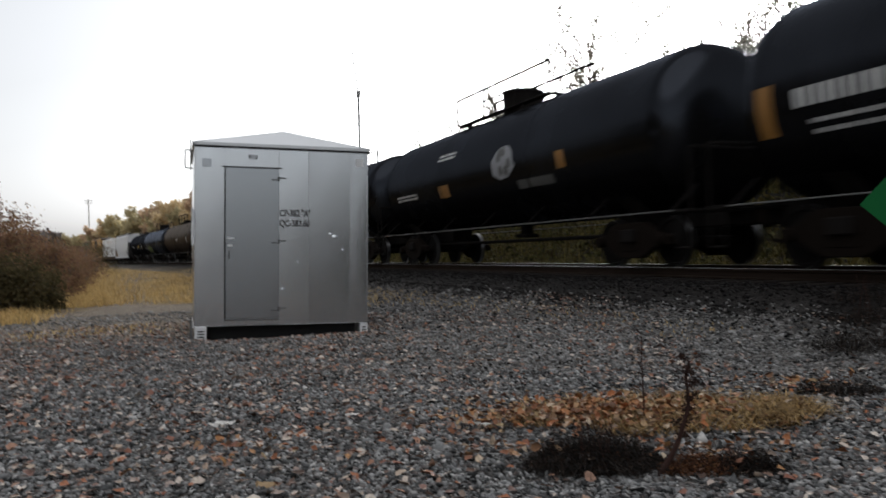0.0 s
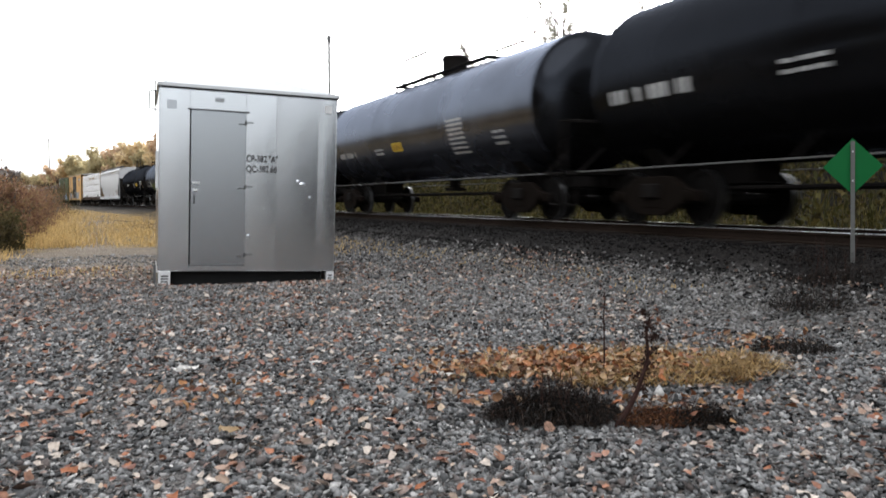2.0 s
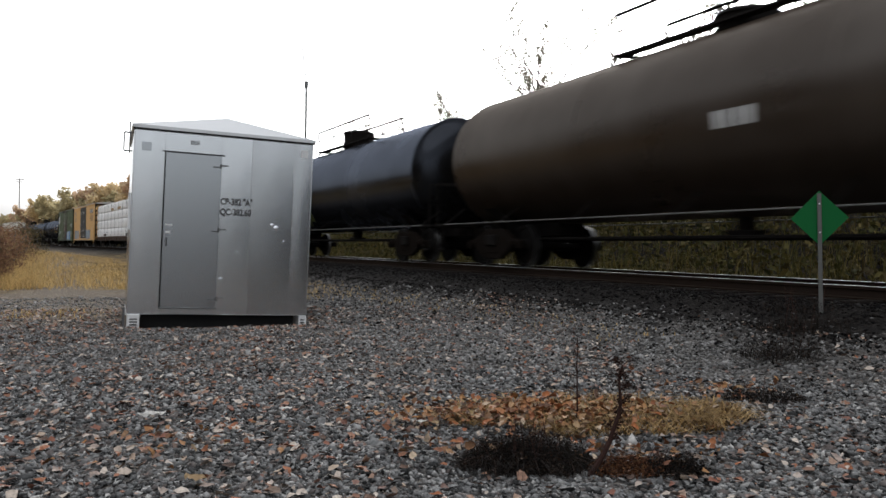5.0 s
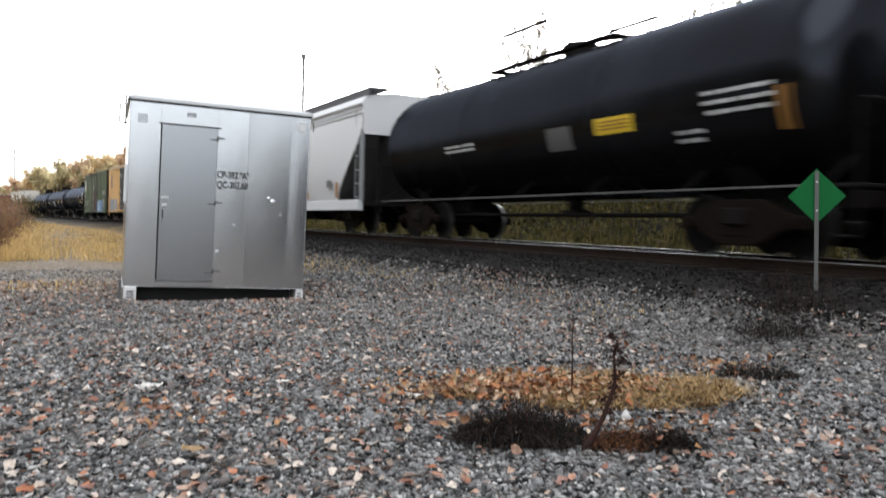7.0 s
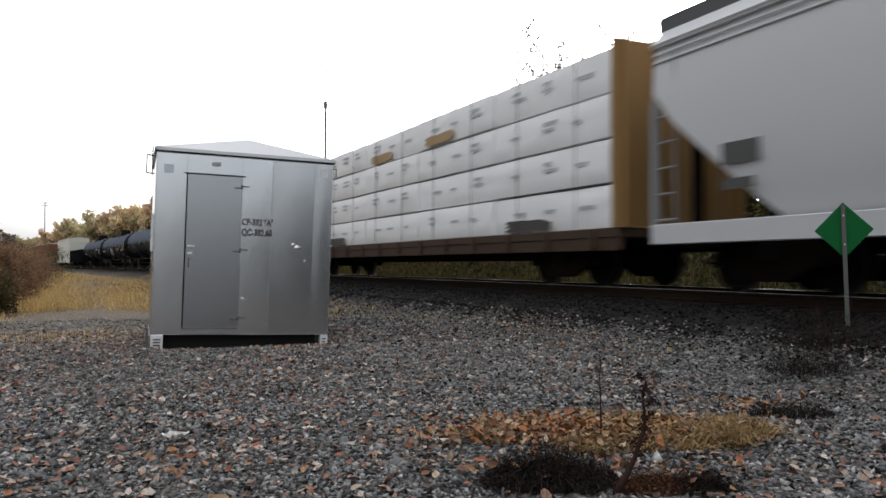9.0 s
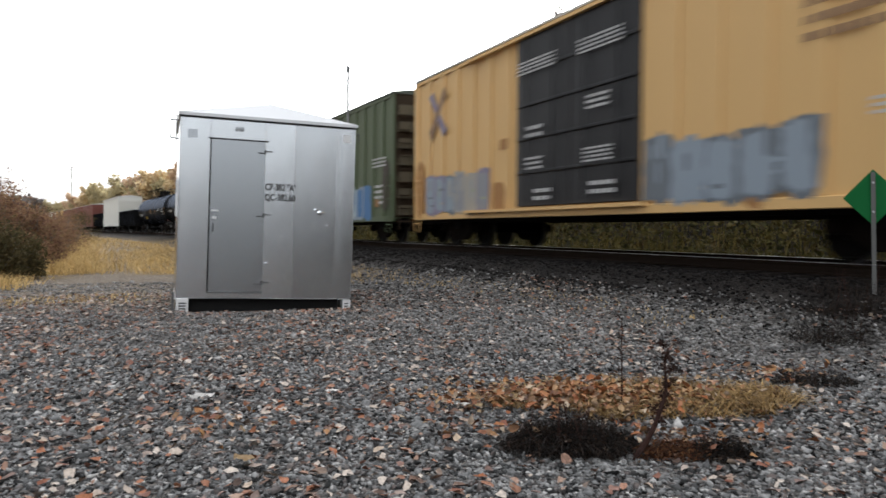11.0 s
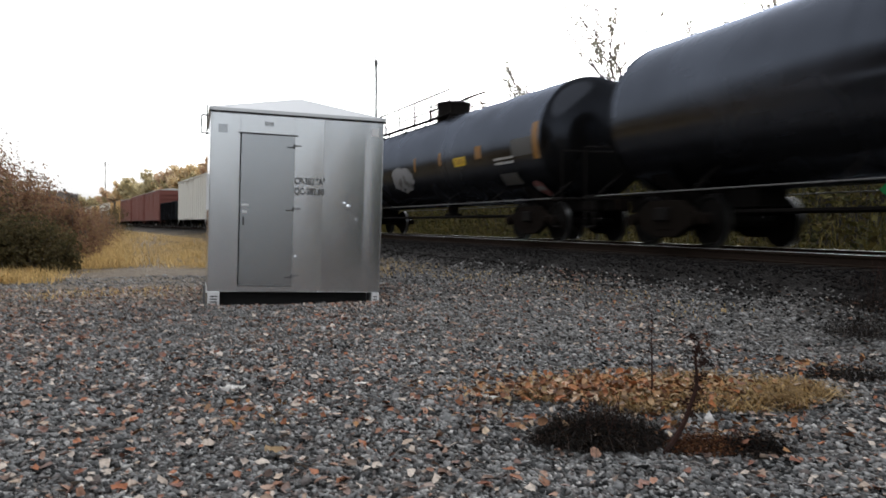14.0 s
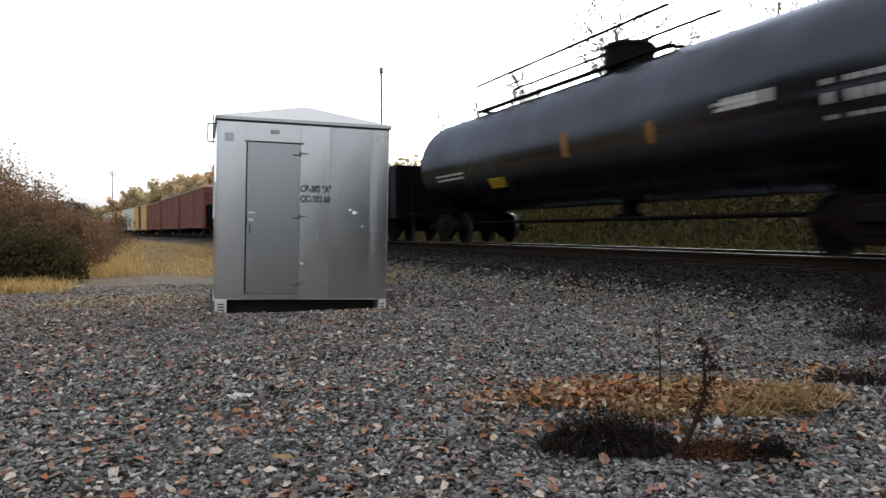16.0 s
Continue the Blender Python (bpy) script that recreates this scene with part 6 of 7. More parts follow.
def build_leaves():
    rng = np.random.RandomState(21)
    n = 26000
    x, y = fan(rng, n, 1.9, 14.0, 0.6)
    w = waves(x, y, 9, 3.0)
    k = (rng.uniform(-1, 0.9, n) < w + 0.15 - 0.14 * x - 0.05 * (y - 4)) & (off_line(x, y) > 3.0) & clear_of_shed(x, y)
    x, y = x[k], y[k]
    v, f = leaf_cards(rng, on_ground(x, y, 0.022), rng.uniform(0.13, 0.275, len(x)) ** 2, 0.3, 0.65)
    tagged(new("fallen_leaves", raw_mesh("fallen_leaves", v, f, M["fallen_leaves"])), "scattered brown and tan fallen leaves on gravel", "leaves", kind="stuff")
    n = 1400
    x, y = rng.normal(0.88, 0.40, n), rng.normal(4.93, 0.24, n)
    x2, y2 = rng.normal(0.35, 0.30, 60), rng.normal(4.05, 0.12, 60)
    x3, y3 = rng.normal(1.25, 0.25, 70), rng.normal(3.95, 0.14, 70)
    x4, y4 = rng.normal(2.4, 0.25, 110), rng.normal(5.75, 0.16, 110)
    x5, y5 = rng.normal(0.22, 0.2, 150), rng.normal(4.78, 0.12, 150)
    x6, y6 = rng.normal(-1.15, 0.3, 60), rng.normal(4.1, 0.2, 60)
    x, y = np.concatenate([x, x2, x3, x4, x5, x6]), np.concatenate([y, y2, y3, y4, y5, y6])
    v, f = leaf_cards(rng, on_ground(x, y, rng.uniform(0.025, 0.11, len(x))), rng.uniform(0.025, 0.065, len(x)), 0.45, 0.7, 0.4)
    tagged(new("leaf_drift", raw_mesh("leaf_drift", v, f, M["rust_leaves"])), "drift of rust-brown leaves caught in dry grass", "leaves", kind="stuff")
    for name, x, y, s, mat, lab in (("paper_scrap", 0.094, 4.693, 0.15, "paper", "crumpled pale paper scrap lying on the gravel"), ("pale_leaf", -1.489, 4.826, 0.17, "paper", "large pale dry leaf lying on the gravel"),
                                    ("yellow_leaf", -0.894, 3.525, 0.12, "raw_wood", "yellowish dry leaf lying on the gravel"), ("pale_leaf", -0.72, 5.0, 0.09, "paper", "small pale curled leaf on the gravel")):
        bm = bmesh.new()
        g = [[bm.verts.new((s * (i / 5 - 0.5) * (1 - 0.5 * abs(j / 2 - 1) ** 2), s * 0.55 * (j / 4 - 0.5), 0.012 + 0.25 * s * abs(math.sin(i * 1.3 + j * 0.8)) * (0.4 + 0.3 * random.random()))) for j in range(5)] for i in range(6)]
        for i in range(5):
            for j in range(4):
                bm.faces.new((g[i][j], g[i + 1][j], g[i + 1][j + 1], g[i][j + 1]))
        bmesh.ops.solidify(bm, geom=bm.faces[:], thickness=0.002)
        ob = new(name, mesh_of(bm, M[mat], True, name))
        ob.matrix_basis = pose(x, y, float(ground_height([x], [y])[0]) + 0.035, 0, 0, random.uniform(-40, 40))
        tagged(ob, lab, "litter" if name == "paper_scrap" else "leaf")


def polar(az, r):
    return r * math.sin(radians(az)), r * math.cos(radians(az))


def spot(rng, n, cx, cy, rx, ry):
    a, r = rng.uniform(0, 6.283, n), np.sqrt(rng.uniform(0, 1, n))
    return cx + rx * r * np.cos(a), cy + ry * r * np.sin(a)


def build_grass():
    rng = np.random.RandomState(31)
    x, y = spot(rng, 6500, 1.25, 4.97, 0.98, 0.56)
    rim = 1 - ((x - 1.25) / 1.0) ** 2 - ((y - 4.97) / 0.58) ** 2
    w = rng.uniform(0, 1, len(x)) < 0.25 + 0.55 * rim + 0.9 * waves(x, y, 2, 0.7) + 0.3 * (x - 1.2)
    x, y = x[w], y[w]
    v, f = blades(rng, on_ground(x, y, 0.015), rng.uniform(0.05, 0.17, len(x)), rng.uniform(0.002, 0.006, len(x)), 0.5, 1.1)
    tagged(new("dry_grass_patch", raw_mesh("dry_grass_patch", v, f, M["dry_grass"])), "flattened patch of dry tan grass on gravel", "grass", kind="stuff")
    # tan strips beyond the gravel
    ps, hs = [], []
    for az0, az1, r0, r1, n, h in ((-31.0, -24.4, 20.5, 60, 22000, 0.34), (-27.6, -24.0, 20, 95, 9000, 0.36), (-24.2, -22.6, 30, 95, 1500, 0.22), (-21.8, -18.6, 20, 62, 8000, 0.22), (-30.0, -21.0, 12.2, 13.6, 500, 0.10), (-34.0, -29.0, 15.5, 22, 5000, 0.3), (-9.0, -5.5, 15.5, 19, 260, 0.14)):
        a, r = np.radians(rng.uniform(az0, az1, n) + rng.normal(0, 1.1, n)), rng.uniform(r0 ** 0.5, r1 ** 0.5, n) ** 2
        x, y = r * np.sin(a), r * np.cos(a)
        k = (off_line(x, y) > 2.6) & (rng.uniform(0, 1, n) < 0.65 + 0.7 * waves(x, y, 14, 3.0))
        ps.append(on_ground(x[k], y[k]))
        hs.append(rng.uniform(0.5, 1.25, int(k.sum())) * h)
    for u0, u1, d0, d1, n, h in ((1, 17, 3.5, 4.3, 1900, 0.07), (-6, 2, 3.5, 4.1, 700, 0.07)):
        p = np.array([on_line(a, b) for a, b in zip(rng.uniform(u0, u1, n), rng.uniform(d0, d1, n))])
        k = rng.uniform(0, 1, n) < 0.45 + 0.8 * waves(p[:, 0], p[:, 1], 15, 1.5)
        p = p[k]
        ps.append(on_ground(p[:, 0], p[:, 1]))
        hs.append(rng.uniform(0.5, 1.25, len(p)) * h)
    p, h = np.concatenate(ps), np.concatenate(hs)
    v, f = blades(rng, p, h * 0.85, 0.004 + 0.022 * h, 0.7, 0.2)
    tagged(new("straw_grass", raw_mesh("straw_grass", v, f, M["straw_grass"])), "pale straw-coloured dry grass along the gravel", "grass", kind="stuff")
    # bank of weeds on the other side of the line
    n = 70000
    u, d = rng.uniform(-55, 90, n), -rng.uniform(3.2, 9.0, n)
    p = np.array([on_line(a, b) for a, b in zip(u, d)])
    k = rng.uniform(0, 1, n) < 0.72 + 0.5 * waves(p[:, 0], p[:, 1], 17, 5.0)
    p = p[k]
    h = rng.uniform(0.3, 1.0, len(p)) * (0.75 + 0.45 * waves(p[:, 0], p[:, 1], 19, 5.0))
    v, f = blades(rng, on_ground(p[:, 0], p[:, 1]), h.clip(0.15), 0.006 + 0.012 * h.clip(0.2), 0.8)
    tagged(new("weed_bank", raw_mesh("weed_bank", v, f, M["weed_bank"])), "olive and tan weeds on the bank beyond the track", "weeds", kind="stuff")
    n = 90000
    u, d = rng.uniform(-60, 120, n), -rng.uniform(4.4, 12.5, n)
    p = np.array([on_line(a, b) for a, b in zip(u, d)])
    hm = (0.35 + 0.24 * (-d - 4.4).clip(0, 6)) * (1 + 0.4 * waves(p[:, 0], p[:, 1], 23, 6.0))
    q = on_ground(p[:, 0], p[:, 1])
    q[:, 2] += rng.uniform(0, 1, n) * hm.clip(0.3)
    v, f = leaf_cards(rng, q, rng.uniform(0.07, 0.24, n), 1.1, 0.6)
    tagged(new("bank_brush", raw_mesh("bank_brush", v, f, M["bank_leaf"])), "low tangled brush on the bank beyond the track", "brush", kind="stuff")


def thicket(name, rng, n, u0, u1, d0, d1, h, size, mat, label):
    """A tangled belt of brush along the line."""
    u, d = rng.uniform(u0, u1, n), -rng.uniform(d0, d1, n)
    p = np.array([on_line(a, b) for a, b in zip(u, d)])
    q = on_ground(p[:, 0], p[:, 1])
    q[:, 2] += rng.uniform(0, 1, n) * (h * (0.8 + 0.45 * waves(p[:, 0], p[:, 1], 29, h * 2.5))).clip(0.3)
    v, f = leaf_cards(rng, q, rng.uniform(*size, n), 1.1, 0.7)
    tagged(new(name, raw_mesh(name, v, f, M[mat])), label, "brush", kind="stuff")


# first belt is an added backing that keeps gaps between cars dark
thicket("bank_thicket", np.random.RandomState(51), 52000, -50, 34, 10.5, 16.5, 4.4, (0.16, 0.5), "bank_leaf", "dark thicket added beyond the track to block sky between cars")
thicket("autumn_undergrowth", np.random.RandomState(52), 26000, 52, 105, 7, 24, 5.2, (0.25, 0.65), "hazy_olive", "olive autumn undergrowth at the edge of the wood")
thicket("autumn_undergrowth", np.random.RandomState(53), 22000, 95, 250, 7, 34, 5.2, (0.4, 0.9), "hazy_orange", "rusty autumn undergrowth along the far wood")


def clump(name, cx, cy, rx, ry, h, n, mat, label, seed, width=0.0022, lean=1.0, tip="weed_head"):
    """A low mat of dead weeds: matted leaves, a fringe of blades and a few woody stems, each its own part."""
    rng = np.random.RandomState(seed)
    ob = thing(name, pose(cx, cy, float(ground_height([cx], [cy])[0])), label, "weeds")
    x, y = spot(rng, n, 0, 0, rx, ry)
    fall = ((1 - 0.8 * ((x / rx) ** 2 + (y / ry) ** 2)) * (0.75 + 0.5 * waves(x, y, seed, 0.3))).clip(0.08)
    p = np.stack([x, y, np.zeros(n)], -1)
    v, f = blades(rng, p, rng.uniform(0.35, 1.1, n) * h * fall.clip(0.3) * 1.35, rng.uniform(0.5, 1.2, n) * width, lean, 0.3)
    o = tagged(new("withered_grass", raw_mesh("withered_grass", v, f, M[mat])), kind="stuff")
    o.parent = ob
    m = 3 * n
    q = np.repeat(p, 3, 0) + rng.normal(0, 0.018, (m, 3))
    q[:, 2] = np.abs(q[:, 2]) + rng.uniform(0, 0.85, m) * h * np.repeat(fall, 3)
    v, f = leaf_cards(rng, q, rng.uniform(0.006, 0.024, m), 1.2, 0.3)
    o = tagged(new("matted_leaves", raw_mesh("matted_leaves", v, f, M[mat])), kind="stuff")
    o.parent = ob
    for k in range(max(4, n // 160)):
        a, r = rng.uniform(0, 6.283), rng.uniform(0, 0.7)
        foot = Vector((rx * r * math.cos(a), ry * r * math.sin(a), 0))
        top = foot + Vector((rng.normal(0, 0.05), rng.normal(0, 0.03), h * rng.uniform(0.6, 1.1)))
        part("stem", rod(bmesh.new(), foot, top, 0.003, 0.0015, 5), M[tip], ob)
    return ob


def tube(points, radii, n=7):
    """One bent, tapering stem through the points."""
    bm = bmesh.new()
    rows = []
    for k, (c, r) in enumerate(zip(points, radii)):
        d = (points[min(k + 1, len(points) - 1)] - points[max(k - 1, 0)]).normalized()
        u = d.cross(Vector((0, 1, 0))).normalized()
        w = d.cross(u)
        rows.append([bm.verts.new(c + (u * math.cos(6.2832 * i / n) + w * math.sin(6.2832 * i / n)) * r) for i in range(n)])
    for a, b in zip(rows, rows[1:]):
        for i in range(n):
            bm.faces.new((a[i], a[(i + 1) % n], b[(i + 1) % n], b[i]))
    bm.faces.new(rows[0][::-1])
    bm.faces.new(rows[-1])
    bmesh.ops.recalc_face_normals(bm, faces=bm.faces)
    return bm


def stalk(x, y, h, seed, label, heavy):
    """heavy: the stout bent weed with seed heads at its top; else a thin straight stalk."""
    rng = random.Random(seed)
    ob = thing("dead_weed", pose(x, y, float(ground_height([x], [y])[0]) - 0.01), label, "weed")
    pts = []
    for k in range(10):
        f = k / 9
        bend = 0.15 * (1 - (1 - min(f / 0.75, 1)) ** 2) if heavy else -0.01 * f
        pts.append(Vector((bend + rng.uniform(-0.007, 0.007) * (0.2 + f), rng.uniform(-0.01, 0.01) * f, h * f)))
    part("stem", tube(pts, [(0.015 if heavy else 0.0055) * (1 - 0.8 * k / 9) + 0.001 for k in range(10)]), M["weed_head"], ob)
    tips = []
    for k in range(3, 10):
        dense = 5 if heavy and k > 6 else 3 if heavy else 1
        for _ in range(dense):
            a = rng.uniform(0, 6.28)
            reach = rng.uniform(0.02, 0.055 if k > 6 else 0.04) if heavy else rng.uniform(0.01, 0.025)
            e = pts[k] + Vector((math.cos(a), math.sin(a), 0.7)) * reach
            part("twig", rod(bmesh.new(), pts[k], e, 0.0025, 0.0015, 4), M["weed_head"], ob)
            tips.append(e)
    nr = np.random.RandomState(seed)
    c = np.array([list(t) for t in tips])
    n = 620 if heavy else 150
    p = c[nr.randint(0, len(c), n)] + nr.normal(0, 0.011 if heavy else 0.005, (n, 3))
    v, f = leaf_cards(nr, p, nr.uniform(0.007, 0.024 if heavy else 0.014, n), 1.2, 0.45)
    o = new("withered_foliage", raw_mesh("withered_foliage", v, f, M["weed_head"]))
    o.parent = ob
    tagged(o, "dark red-brown withered seed heads and leaves", kind="stuff")


def bush(x, y, rx, ry, h, mat, label, seed, n=2600, size=(0.05, 0.13)):
    rng = np.random.RandomState(seed)
    z = float(ground_height([x], [y])[0])
    ob = thing("bush", pose(x, y, z), label, "bush")
    bm = bmesh.new()
    ends = []
    for k in range(16):
        a = rng.uniform(0, 6.28)
        e = Vector((rx * 0.75 * math.cos(a) * rng.uniform(0.2, 1), ry * 0.75 * math.sin(a) * rng.uniform(0.2, 1), h * rng.uniform(0.55, 1.02)))
        s = Vector((e.x * 0.3, e.y * 0.3, -0.08))
        m_ = s.lerp(e, 0.5) + Vector((rng.normal(0, 0.1), rng.normal(0, 0.1), h * 0.06))
        rod(bm, s, m_, 0.03, 0.018, 5)
        rod(bm, m_, e, 0.018, 0.004, 5)
        ends += [m_, e]
        for _ in range(4):
            e2 = m_.lerp(e, rng.uniform(0, 0.9)) + Vector((rng.normal(0, 0.28), rng.normal(0, 0.28), rng.uniform(0.05, 0.4))) * (h / 2.4)
            rod(bm, m_.lerp(e, rng.uniform(0, 0.6)), e2, 0.01, 0.003, 4)
            ends.append(e2)
    part("brushwood", bm, M["bark"], ob)
    c = np.array([list(t) for t in ends])
    p = c[rng.randint(0, len(c), n)] + rng.normal(0, 1, (n, 3)) * np.array([rx, ry, h * 0.8]) * 0.14
    low = rng.uniform(0, 1, (n // 3, 2))
    q = np.stack([rx * 0.9 * np.sqrt(low[:, 0]) * np.cos(6.283 * low[:, 1]), ry * 0.9 * np.sqrt(low[:, 0]) * np.sin(6.283 * low[:, 1]), rng.uniform(0.05, 0.5, n // 3) * h], -1)
    p = np.concatenate([p, q])
    p[:, 2] = p[:, 2].clip(0.03)
    v, f = leaf_cards(rng, p, rng.uniform(*size, len(p)), 1.0, 0.6)
    o = new("foliage", raw_mesh("foliage", v, f, M[mat]))
    o.parent = ob


def tree(x, y, h, mat, label, seed, n=1500, leaf=(0.12, 0.3), spread=0.32, base=0.25, name="tree", stout=0.014, twig=0.0, bark="bark"):
    """A tapered trunk that forks into limbs and twigs, with loose leaves about their ends."""
    rng = random.Random(seed)
    nr = np.random.RandomState(seed)
    z = float(ground_height([x], [y])[0])
    ob = thing(name, pose(x, y, z - 0.05), label, "tree")
    bm = bmesh.new()
    tips = []

    def limb(p, d, length, r, depth):
        k = 3
        for i in range(k):
            d = (d + Vector((rng.uniform(-0.22, 0.22), rng.uniform(-0.22, 0.22), 0.10))).normalized()
            e = p + d * length / k
            # twig is a least radius, thickening far twigs so they stay visible
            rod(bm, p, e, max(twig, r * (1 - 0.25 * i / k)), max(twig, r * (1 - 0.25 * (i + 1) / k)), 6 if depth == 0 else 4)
            p = e
            if depth < 3 and (depth > 0 or i > 0):
                for _ in range(2 if depth < 2 else 1):
                    a = rng.uniform(0, 6.28)
                    s = (d * 0.75 + Vector((math.cos(a), math.sin(a), 0.15)) * (0.5 + spread)).normalized()
                    limb(p, s, length * rng.uniform(0.42, 0.62), r * 0.5, depth + 1)
            if depth >= 2:
                tips.append(p.copy())
        tips.append(p.copy())
    limb(Vector((0, 0, 0)), Vector((rng.uniform(-0.05, 0.05), rng.uniform(-0.05, 0.05), 1)), h * 0.62, h * stout + 0.02, 0)
    part("trunk", bm, M[bark], ob)
    c = np.array([list(t) for t in tips if t.z > h * base])
    top = c[:, 2].max()
    p = c[nr.randint(0, len(c), n)] + nr.normal(0, 1, (n, 3)) * h * (0.03 if leaf[1] > 0.2 else 0.014)
    v, f = leaf_cards(nr, p, nr.uniform(*leaf, n), 1.2, 0.65)
    o = new("crown", raw_mesh("crown", v, f, M[mat]))
    o.parent = ob
    return ob


build_gravel()
build_leaves()
build_grass()
stalk(0.90, 3.74, 0.54, 1, "withered dark weed standing in gravel beside dry grass", True)
stalk(1.07, 4.74, 0.57, 2, "thin dry weed stalk standing in the grass patch", False)
clump("dead_weed_clump", 0.62, 3.87, 0.33, 0.17, 0.23, 3600, "dark_weed", "low matted clump of blackened dead weeds", 41)
clump("dead_weed_clump", 1.12, 3.78, 0.20, 0.10, 0.12, 900, "brown_weed", "small rusty-brown clump of dead weeds", 42)
clump("dead_weed_clump", 1.32, 3.76, 0.17, 0.09, 0.13, 800, "dark_weed", "small matted clump of blackened dead weeds", 47)
clump("dead_weed_clump", 2.62, 5.6, 0.30, 0.16, 0.16, 520, "dark_weed", "dark withered clump beside rusty leaves", 43)
clump("dead_weed_clump", 3.45, 6.9, 0.45, 0.28, 0.36, 620, "dark_weed", "dark withered weeds near the track sign", 44)
clump("dead_weed_clump", 3.95, 7.5, 0.5, 0.35, 0.42, 640, "dark_weed", "taller dark weeds near the track sign", 45)
clump("dead_weed_clump", 4.3, 8.4, 0.5, 0.4, 0.34, 420, "dark_weed", "dark weeds at the foot of the ballast", 46)
for k_, (az_, r_, brx, bry, bh, bm_, lab_) in enumerate((
        (-31.8, 20.5, 1.2, 1.3, 2.7, "brush_red", "tall red-brown thicket bush by the gravel"), (-29.6, 21.5, 0.9, 1.1, 2.0, "brush_red", "russet bush in the thicket by the gravel"),
        (-28.1, 22.5, 0.75, 1.0, 1.45, "brush_red", "low russet bush at the thicket edge"), (-27.1, 26.0, 0.7, 1.1, 1.3, "brush_red", "small brown bush at the thicket edge"),
        (-26.5, 31.0, 0.9, 1.5, 1.45, "brush_red", "small brown bush beside dry grass"), (-25.8, 38.0, 1.0, 2.2, 1.6, "brush_red", "dull brown bush beside dry grass"), (-25.3, 47.0, 1.2, 3.0, 1.6, "brush_green", "low dark bush at the end of the thicket"), (-27.6, 36.0, 1.4, 2.0, 1.6, "brush_red", "brown bush in the thicket"),
        (-30.8, 18.4, 1.1, 0.8, 1.15, "brush_green", "low dark green-brown bush at the thicket edge"), (-28.9, 19.2, 0.8, 0.7, 0.8, "brush_green", "small dark bush at the thicket edge"),
        (-33.8, 19.0, 1.3, 1.2, 1.6, "brush_green", "dark green-brown bush in the thicket"), (-33.6, 23.5, 1.5, 1.6, 2.9, "brush_red", "tall half-bare russet bush"), (-35.5, 21.5, 1.5, 1.6, 3.0, "brush_red", "tall half-bare bush with thin twigs"),
        (-30.0, 40.0, 2.6, 2.6, 2.3, "brush_red", "faded russet bush farther along the line"), (-28.4, 52.0, 2.6, 3.0, 1.9, "brush_green", "dull brown bush farther along the line"))):
    x_, y_ = polar(az_, r_)
    bush(x_, y_, brx, bry, bh, bm_, lab_, 60 + k_, 8000 if r_ < 30 else 4000, (0.03, 0.09))
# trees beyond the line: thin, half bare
for k_, (az_, r_, el_, mat_, n_) in enumerate(((10.2, 38, 16.2, "glare_leaf", 700), (8.3, 44, 13.2, "glare_leaf", 350), (3.2, 50, 11.3, "glare_leaf", 500), (0.6, 56, 10.0, "glare_leaf", 300), (-1.0, 60, 9.2, "glare_leaf", 260),
                                               (15.6, 36, 16.0, "glare_leaf", 160), (18.2, 35, 15.6, "glare_leaf", 200), (21.6, 34, 16.8, "glare_leaf", 260), (25.5, 32, 17.8, "glare_leaf", 300), (29.0, 31, 18.5, "glare_leaf", 300), (13.2, 42, 13.8, "glare_leaf", 200))):
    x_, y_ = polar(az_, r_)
    tree(x_, y_, (EYE_HEIGHT + r_ * math.tan(radians(el_ - 1.4))) - 2.5, mat_, "thin half-bare tree beyond the track, sky glare in its pale colour", 90 + k_, n_ * 9, (0.05, 0.13), 0.05, 0.3, "tree", 0.006, 0.015, "glare_bark")
# autumn wood along the far side, seen beyond the shed
rw_ = random.Random(5)
KINDS_ = [("hazy_gold", "golden autumn tree in the wood along the line"), ("hazy_olive", "olive-green autumn tree in the wood along the line"), ("hazy_orange", "orange-brown autumn tree in the wood along the line")]
for k_ in range(46):
    az_ = -28.5 + 12.5 * (k_ + rw_.uniform(-0.4, 0.4)) / 45
    r_ = rw_.uniform(90, 150) if az_ > -24.8 else rw_.uniform(150, 220)
    while off_line([polar(az_, r_)[0]], [polar(az_, r_)[1]])[0] > -7:
        r_ += 6
    el_ = 1.5 + 2.5 * max(0.0, min(1.0, (az_ + 27.5) / 7.0)) + rw_.uniform(-0.5, 0.2)
    el_ = max(el_, 0.9)
    x_, y_ = polar(az_, r_)
    kind_ = KINDS_[rw_.choice((0, 0, 1, 1, 2)) if az_ > -25 else rw_.choice((1, 2))]
    tree(x_, y_, max(4.0, EYE_HEIGHT - 2.5 + r_ * math.tan(radians(el_))), kind_[0], kind_[1], 200 + k_, 1800, (0.35, 0.8), 0.34, 0.06)


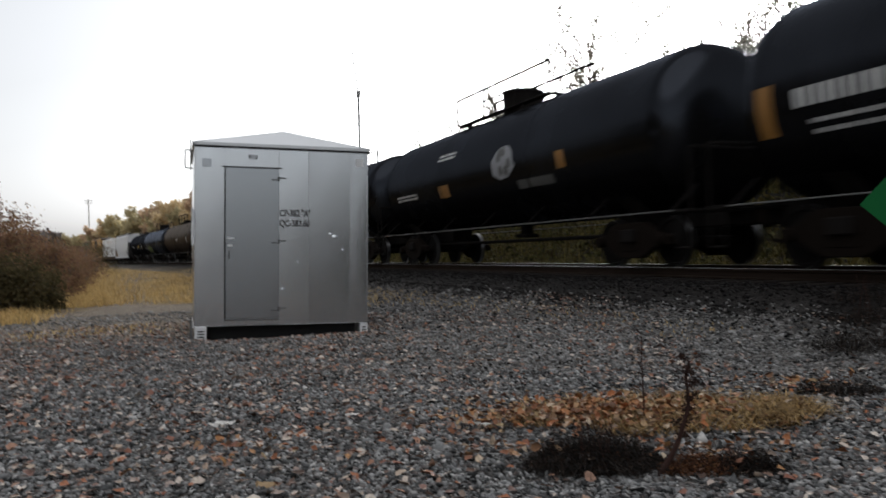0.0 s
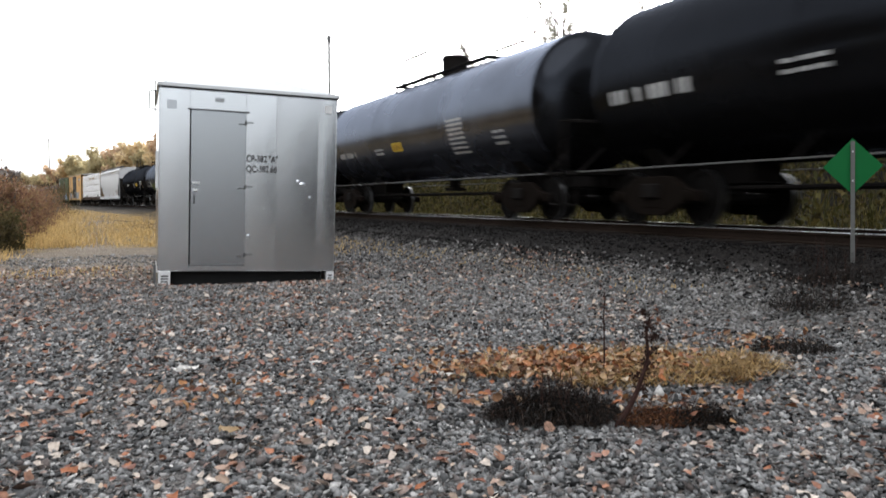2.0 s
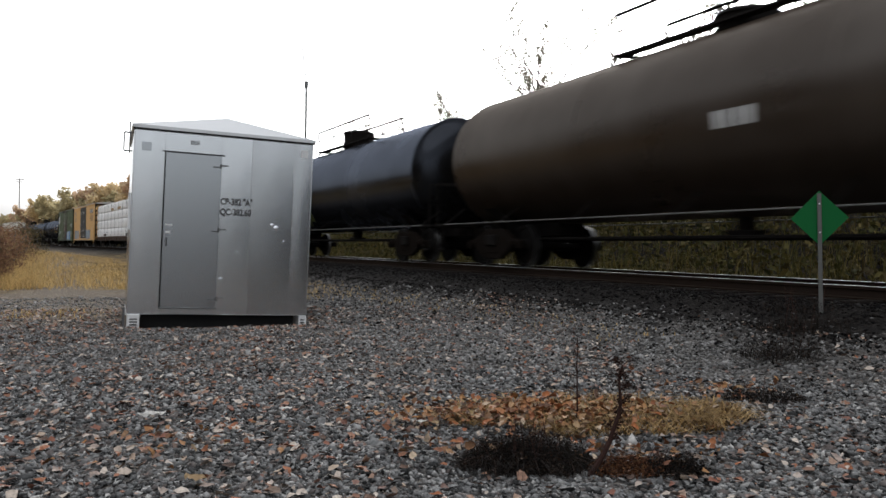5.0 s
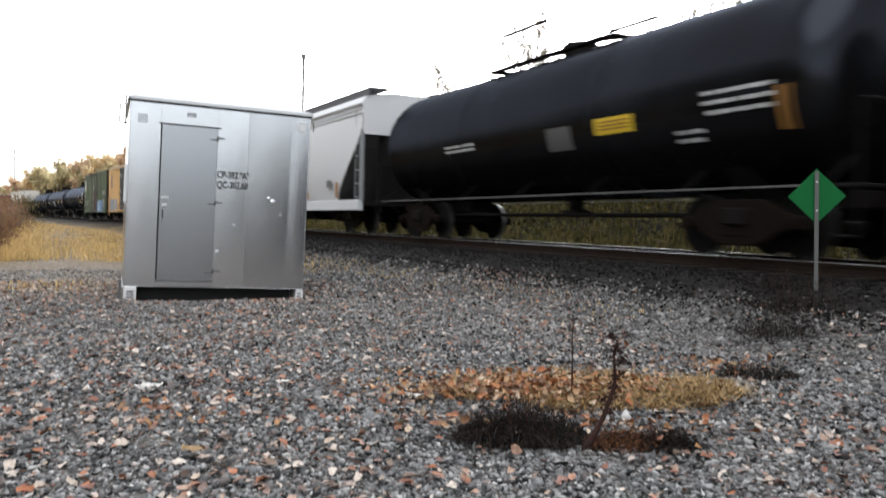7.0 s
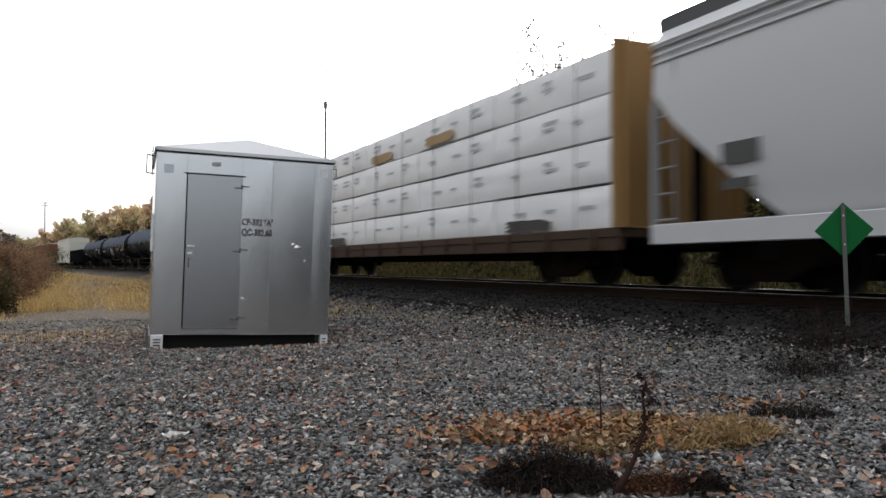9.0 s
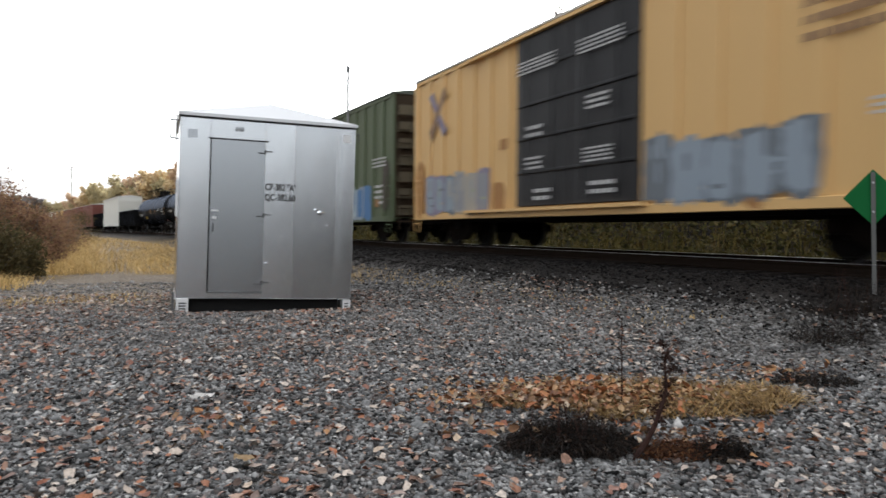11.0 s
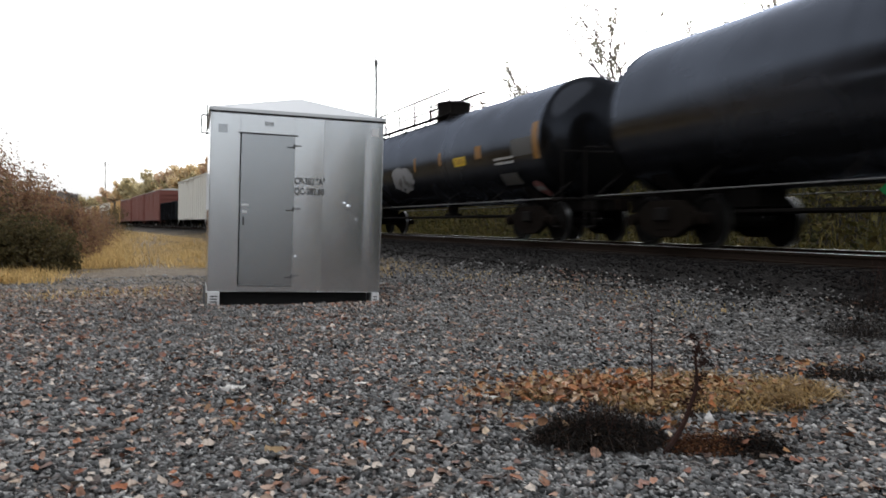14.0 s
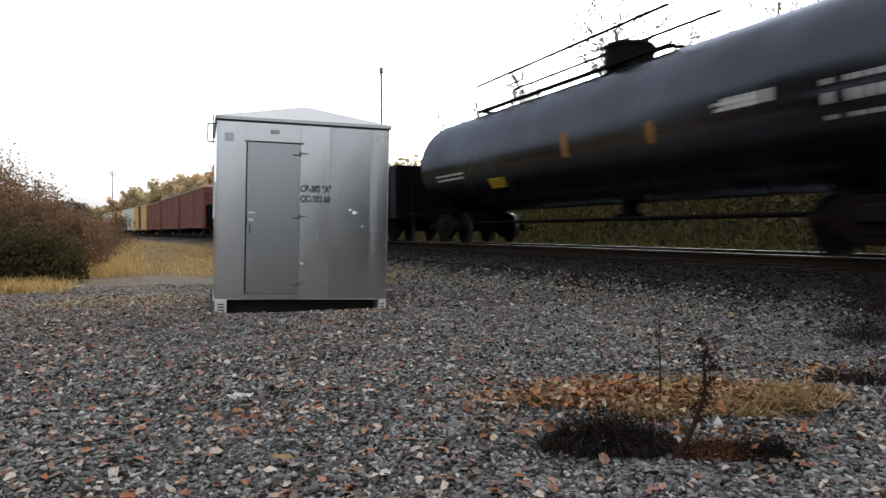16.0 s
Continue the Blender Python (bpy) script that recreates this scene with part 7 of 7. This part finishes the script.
def far_woods():
    rng = np.random.RandomState(77)
    n = 26000
    az = np.radians(rng.uniform(-48, 48, n))
    r = rng.uniform(330, 420, n)
    hmax = 9 + 3.0 * np.sin(az * 23) + 2.0 * np.sin(az * 61 + 1) + 1.2 * np.sin(az * 140)
    z = rng.uniform(0, 1, n) ** 0.8 * hmax
    p = np.stack([r * np.sin(az), r * np.cos(az), z], -1)
    v, f = leaf_cards(rng, p, rng.uniform(1.6, 3.6, n), 1.2, 0.8)
    # unseen belt all round, nearer on the left, added to darken reflections
    n2 = 60000
    az2 = np.radians(rng.uniform(50, 310, n2))
    r2 = rng.uniform(130, 180, n2) - 92 * np.clip((az2 - 3.6) / 0.5, 0, 1)
    z2 = rng.uniform(0, 1, n2) ** 0.8 * (10 + 2.5 * np.sin(az2 * 13) + 1.5 * np.sin(az2 * 37)) * (1 + 0.7 * np.clip((az2 - 3.6) / 0.5, 0, 1))
    v2, f2 = leaf_cards(rng, np.stack([r2 * np.sin(az2), r2 * np.cos(az2), z2], -1), rng.uniform(1.2, 2.8, n2), 1.2, 0.8)
    v, f = np.concatenate([v, v2]), np.concatenate([f, f2 + len(v)])
    tagged(new("far_woods", raw_mesh("far_woods", v, f, M["far_woods"])), "dark distant woods along the horizon, with an unseen belt added behind", "woods", kind="stuff")


far_woods()


def utility_pole(az, r, el, arms, label):
    x, y = polar(az, r)
    h = EYE_HEIGHT + r * math.tan(radians(el))
    ob = thing("utility_pole", pose(x, y, float(ground_height([x], [y])[0]) - 0.3, 0, 0, 30), label, "utility pole")
    part("pole", rods([((0, 0, 0), (0, 0, h))], 0.16, 8), M["pole_wood"], ob)
    for k in range(arms):
        part("crossarm", boxes((-1.3, -0.08, h - 0.6 - 0.9 * k, 1.3, 0.08, h - 0.42 - 0.9 * k)), M["pole_wood"], ob)
        for x_ in (-1.15, -0.5, 0.5, 1.15):
            part("insulator", rods([((x_, 0, h - 0.42 - 0.9 * k), (x_, 0, h - 0.22 - 0.9 * k))], 0.06, 6), M["mast_grey"], ob)


utility_pole(-25.3, 330, 3.6, 2, "wooden utility pole with two crossarms beyond the wood")
utility_pole(-29.7, 190, 3.4, 1, "wooden utility pole with one crossarm behind the thicket")
utility_pole(-28.6, 260, 2.6, 0, "slim bare utility pole far behind the thicket")


# ---------------------------------------------------------------- motion of the train
def motions():
    for ob, q, half in CARS:
        walk(ob, [(t, car_pose(q - SPEED * t, half)) for t in [i * 0.5 for i in range(33)]])
    # wheels roll with the train; all wheelsets at one end of a truck share their turning
    turn = math.degrees(SPEED / WHEEL_R) / 30
    lead = {}
    for w, dx in WHEELS:
        if dx not in lead:
            walk(w, [(i / 30, pose(dx, 0, WHEEL_R) @ Matrix.Rotation(radians(turn * i), 4, "Y")) for i in range(30 * 16 + 1)])
            lead[dx] = w
        else:
            keys = lead[dx].animation_data
            w.rotation_mode = "QUATERNION"
            w.animation_data_create()
            w.animation_data.action = keys.action
            w.animation_data.action_slot = keys.action_slot


motions()
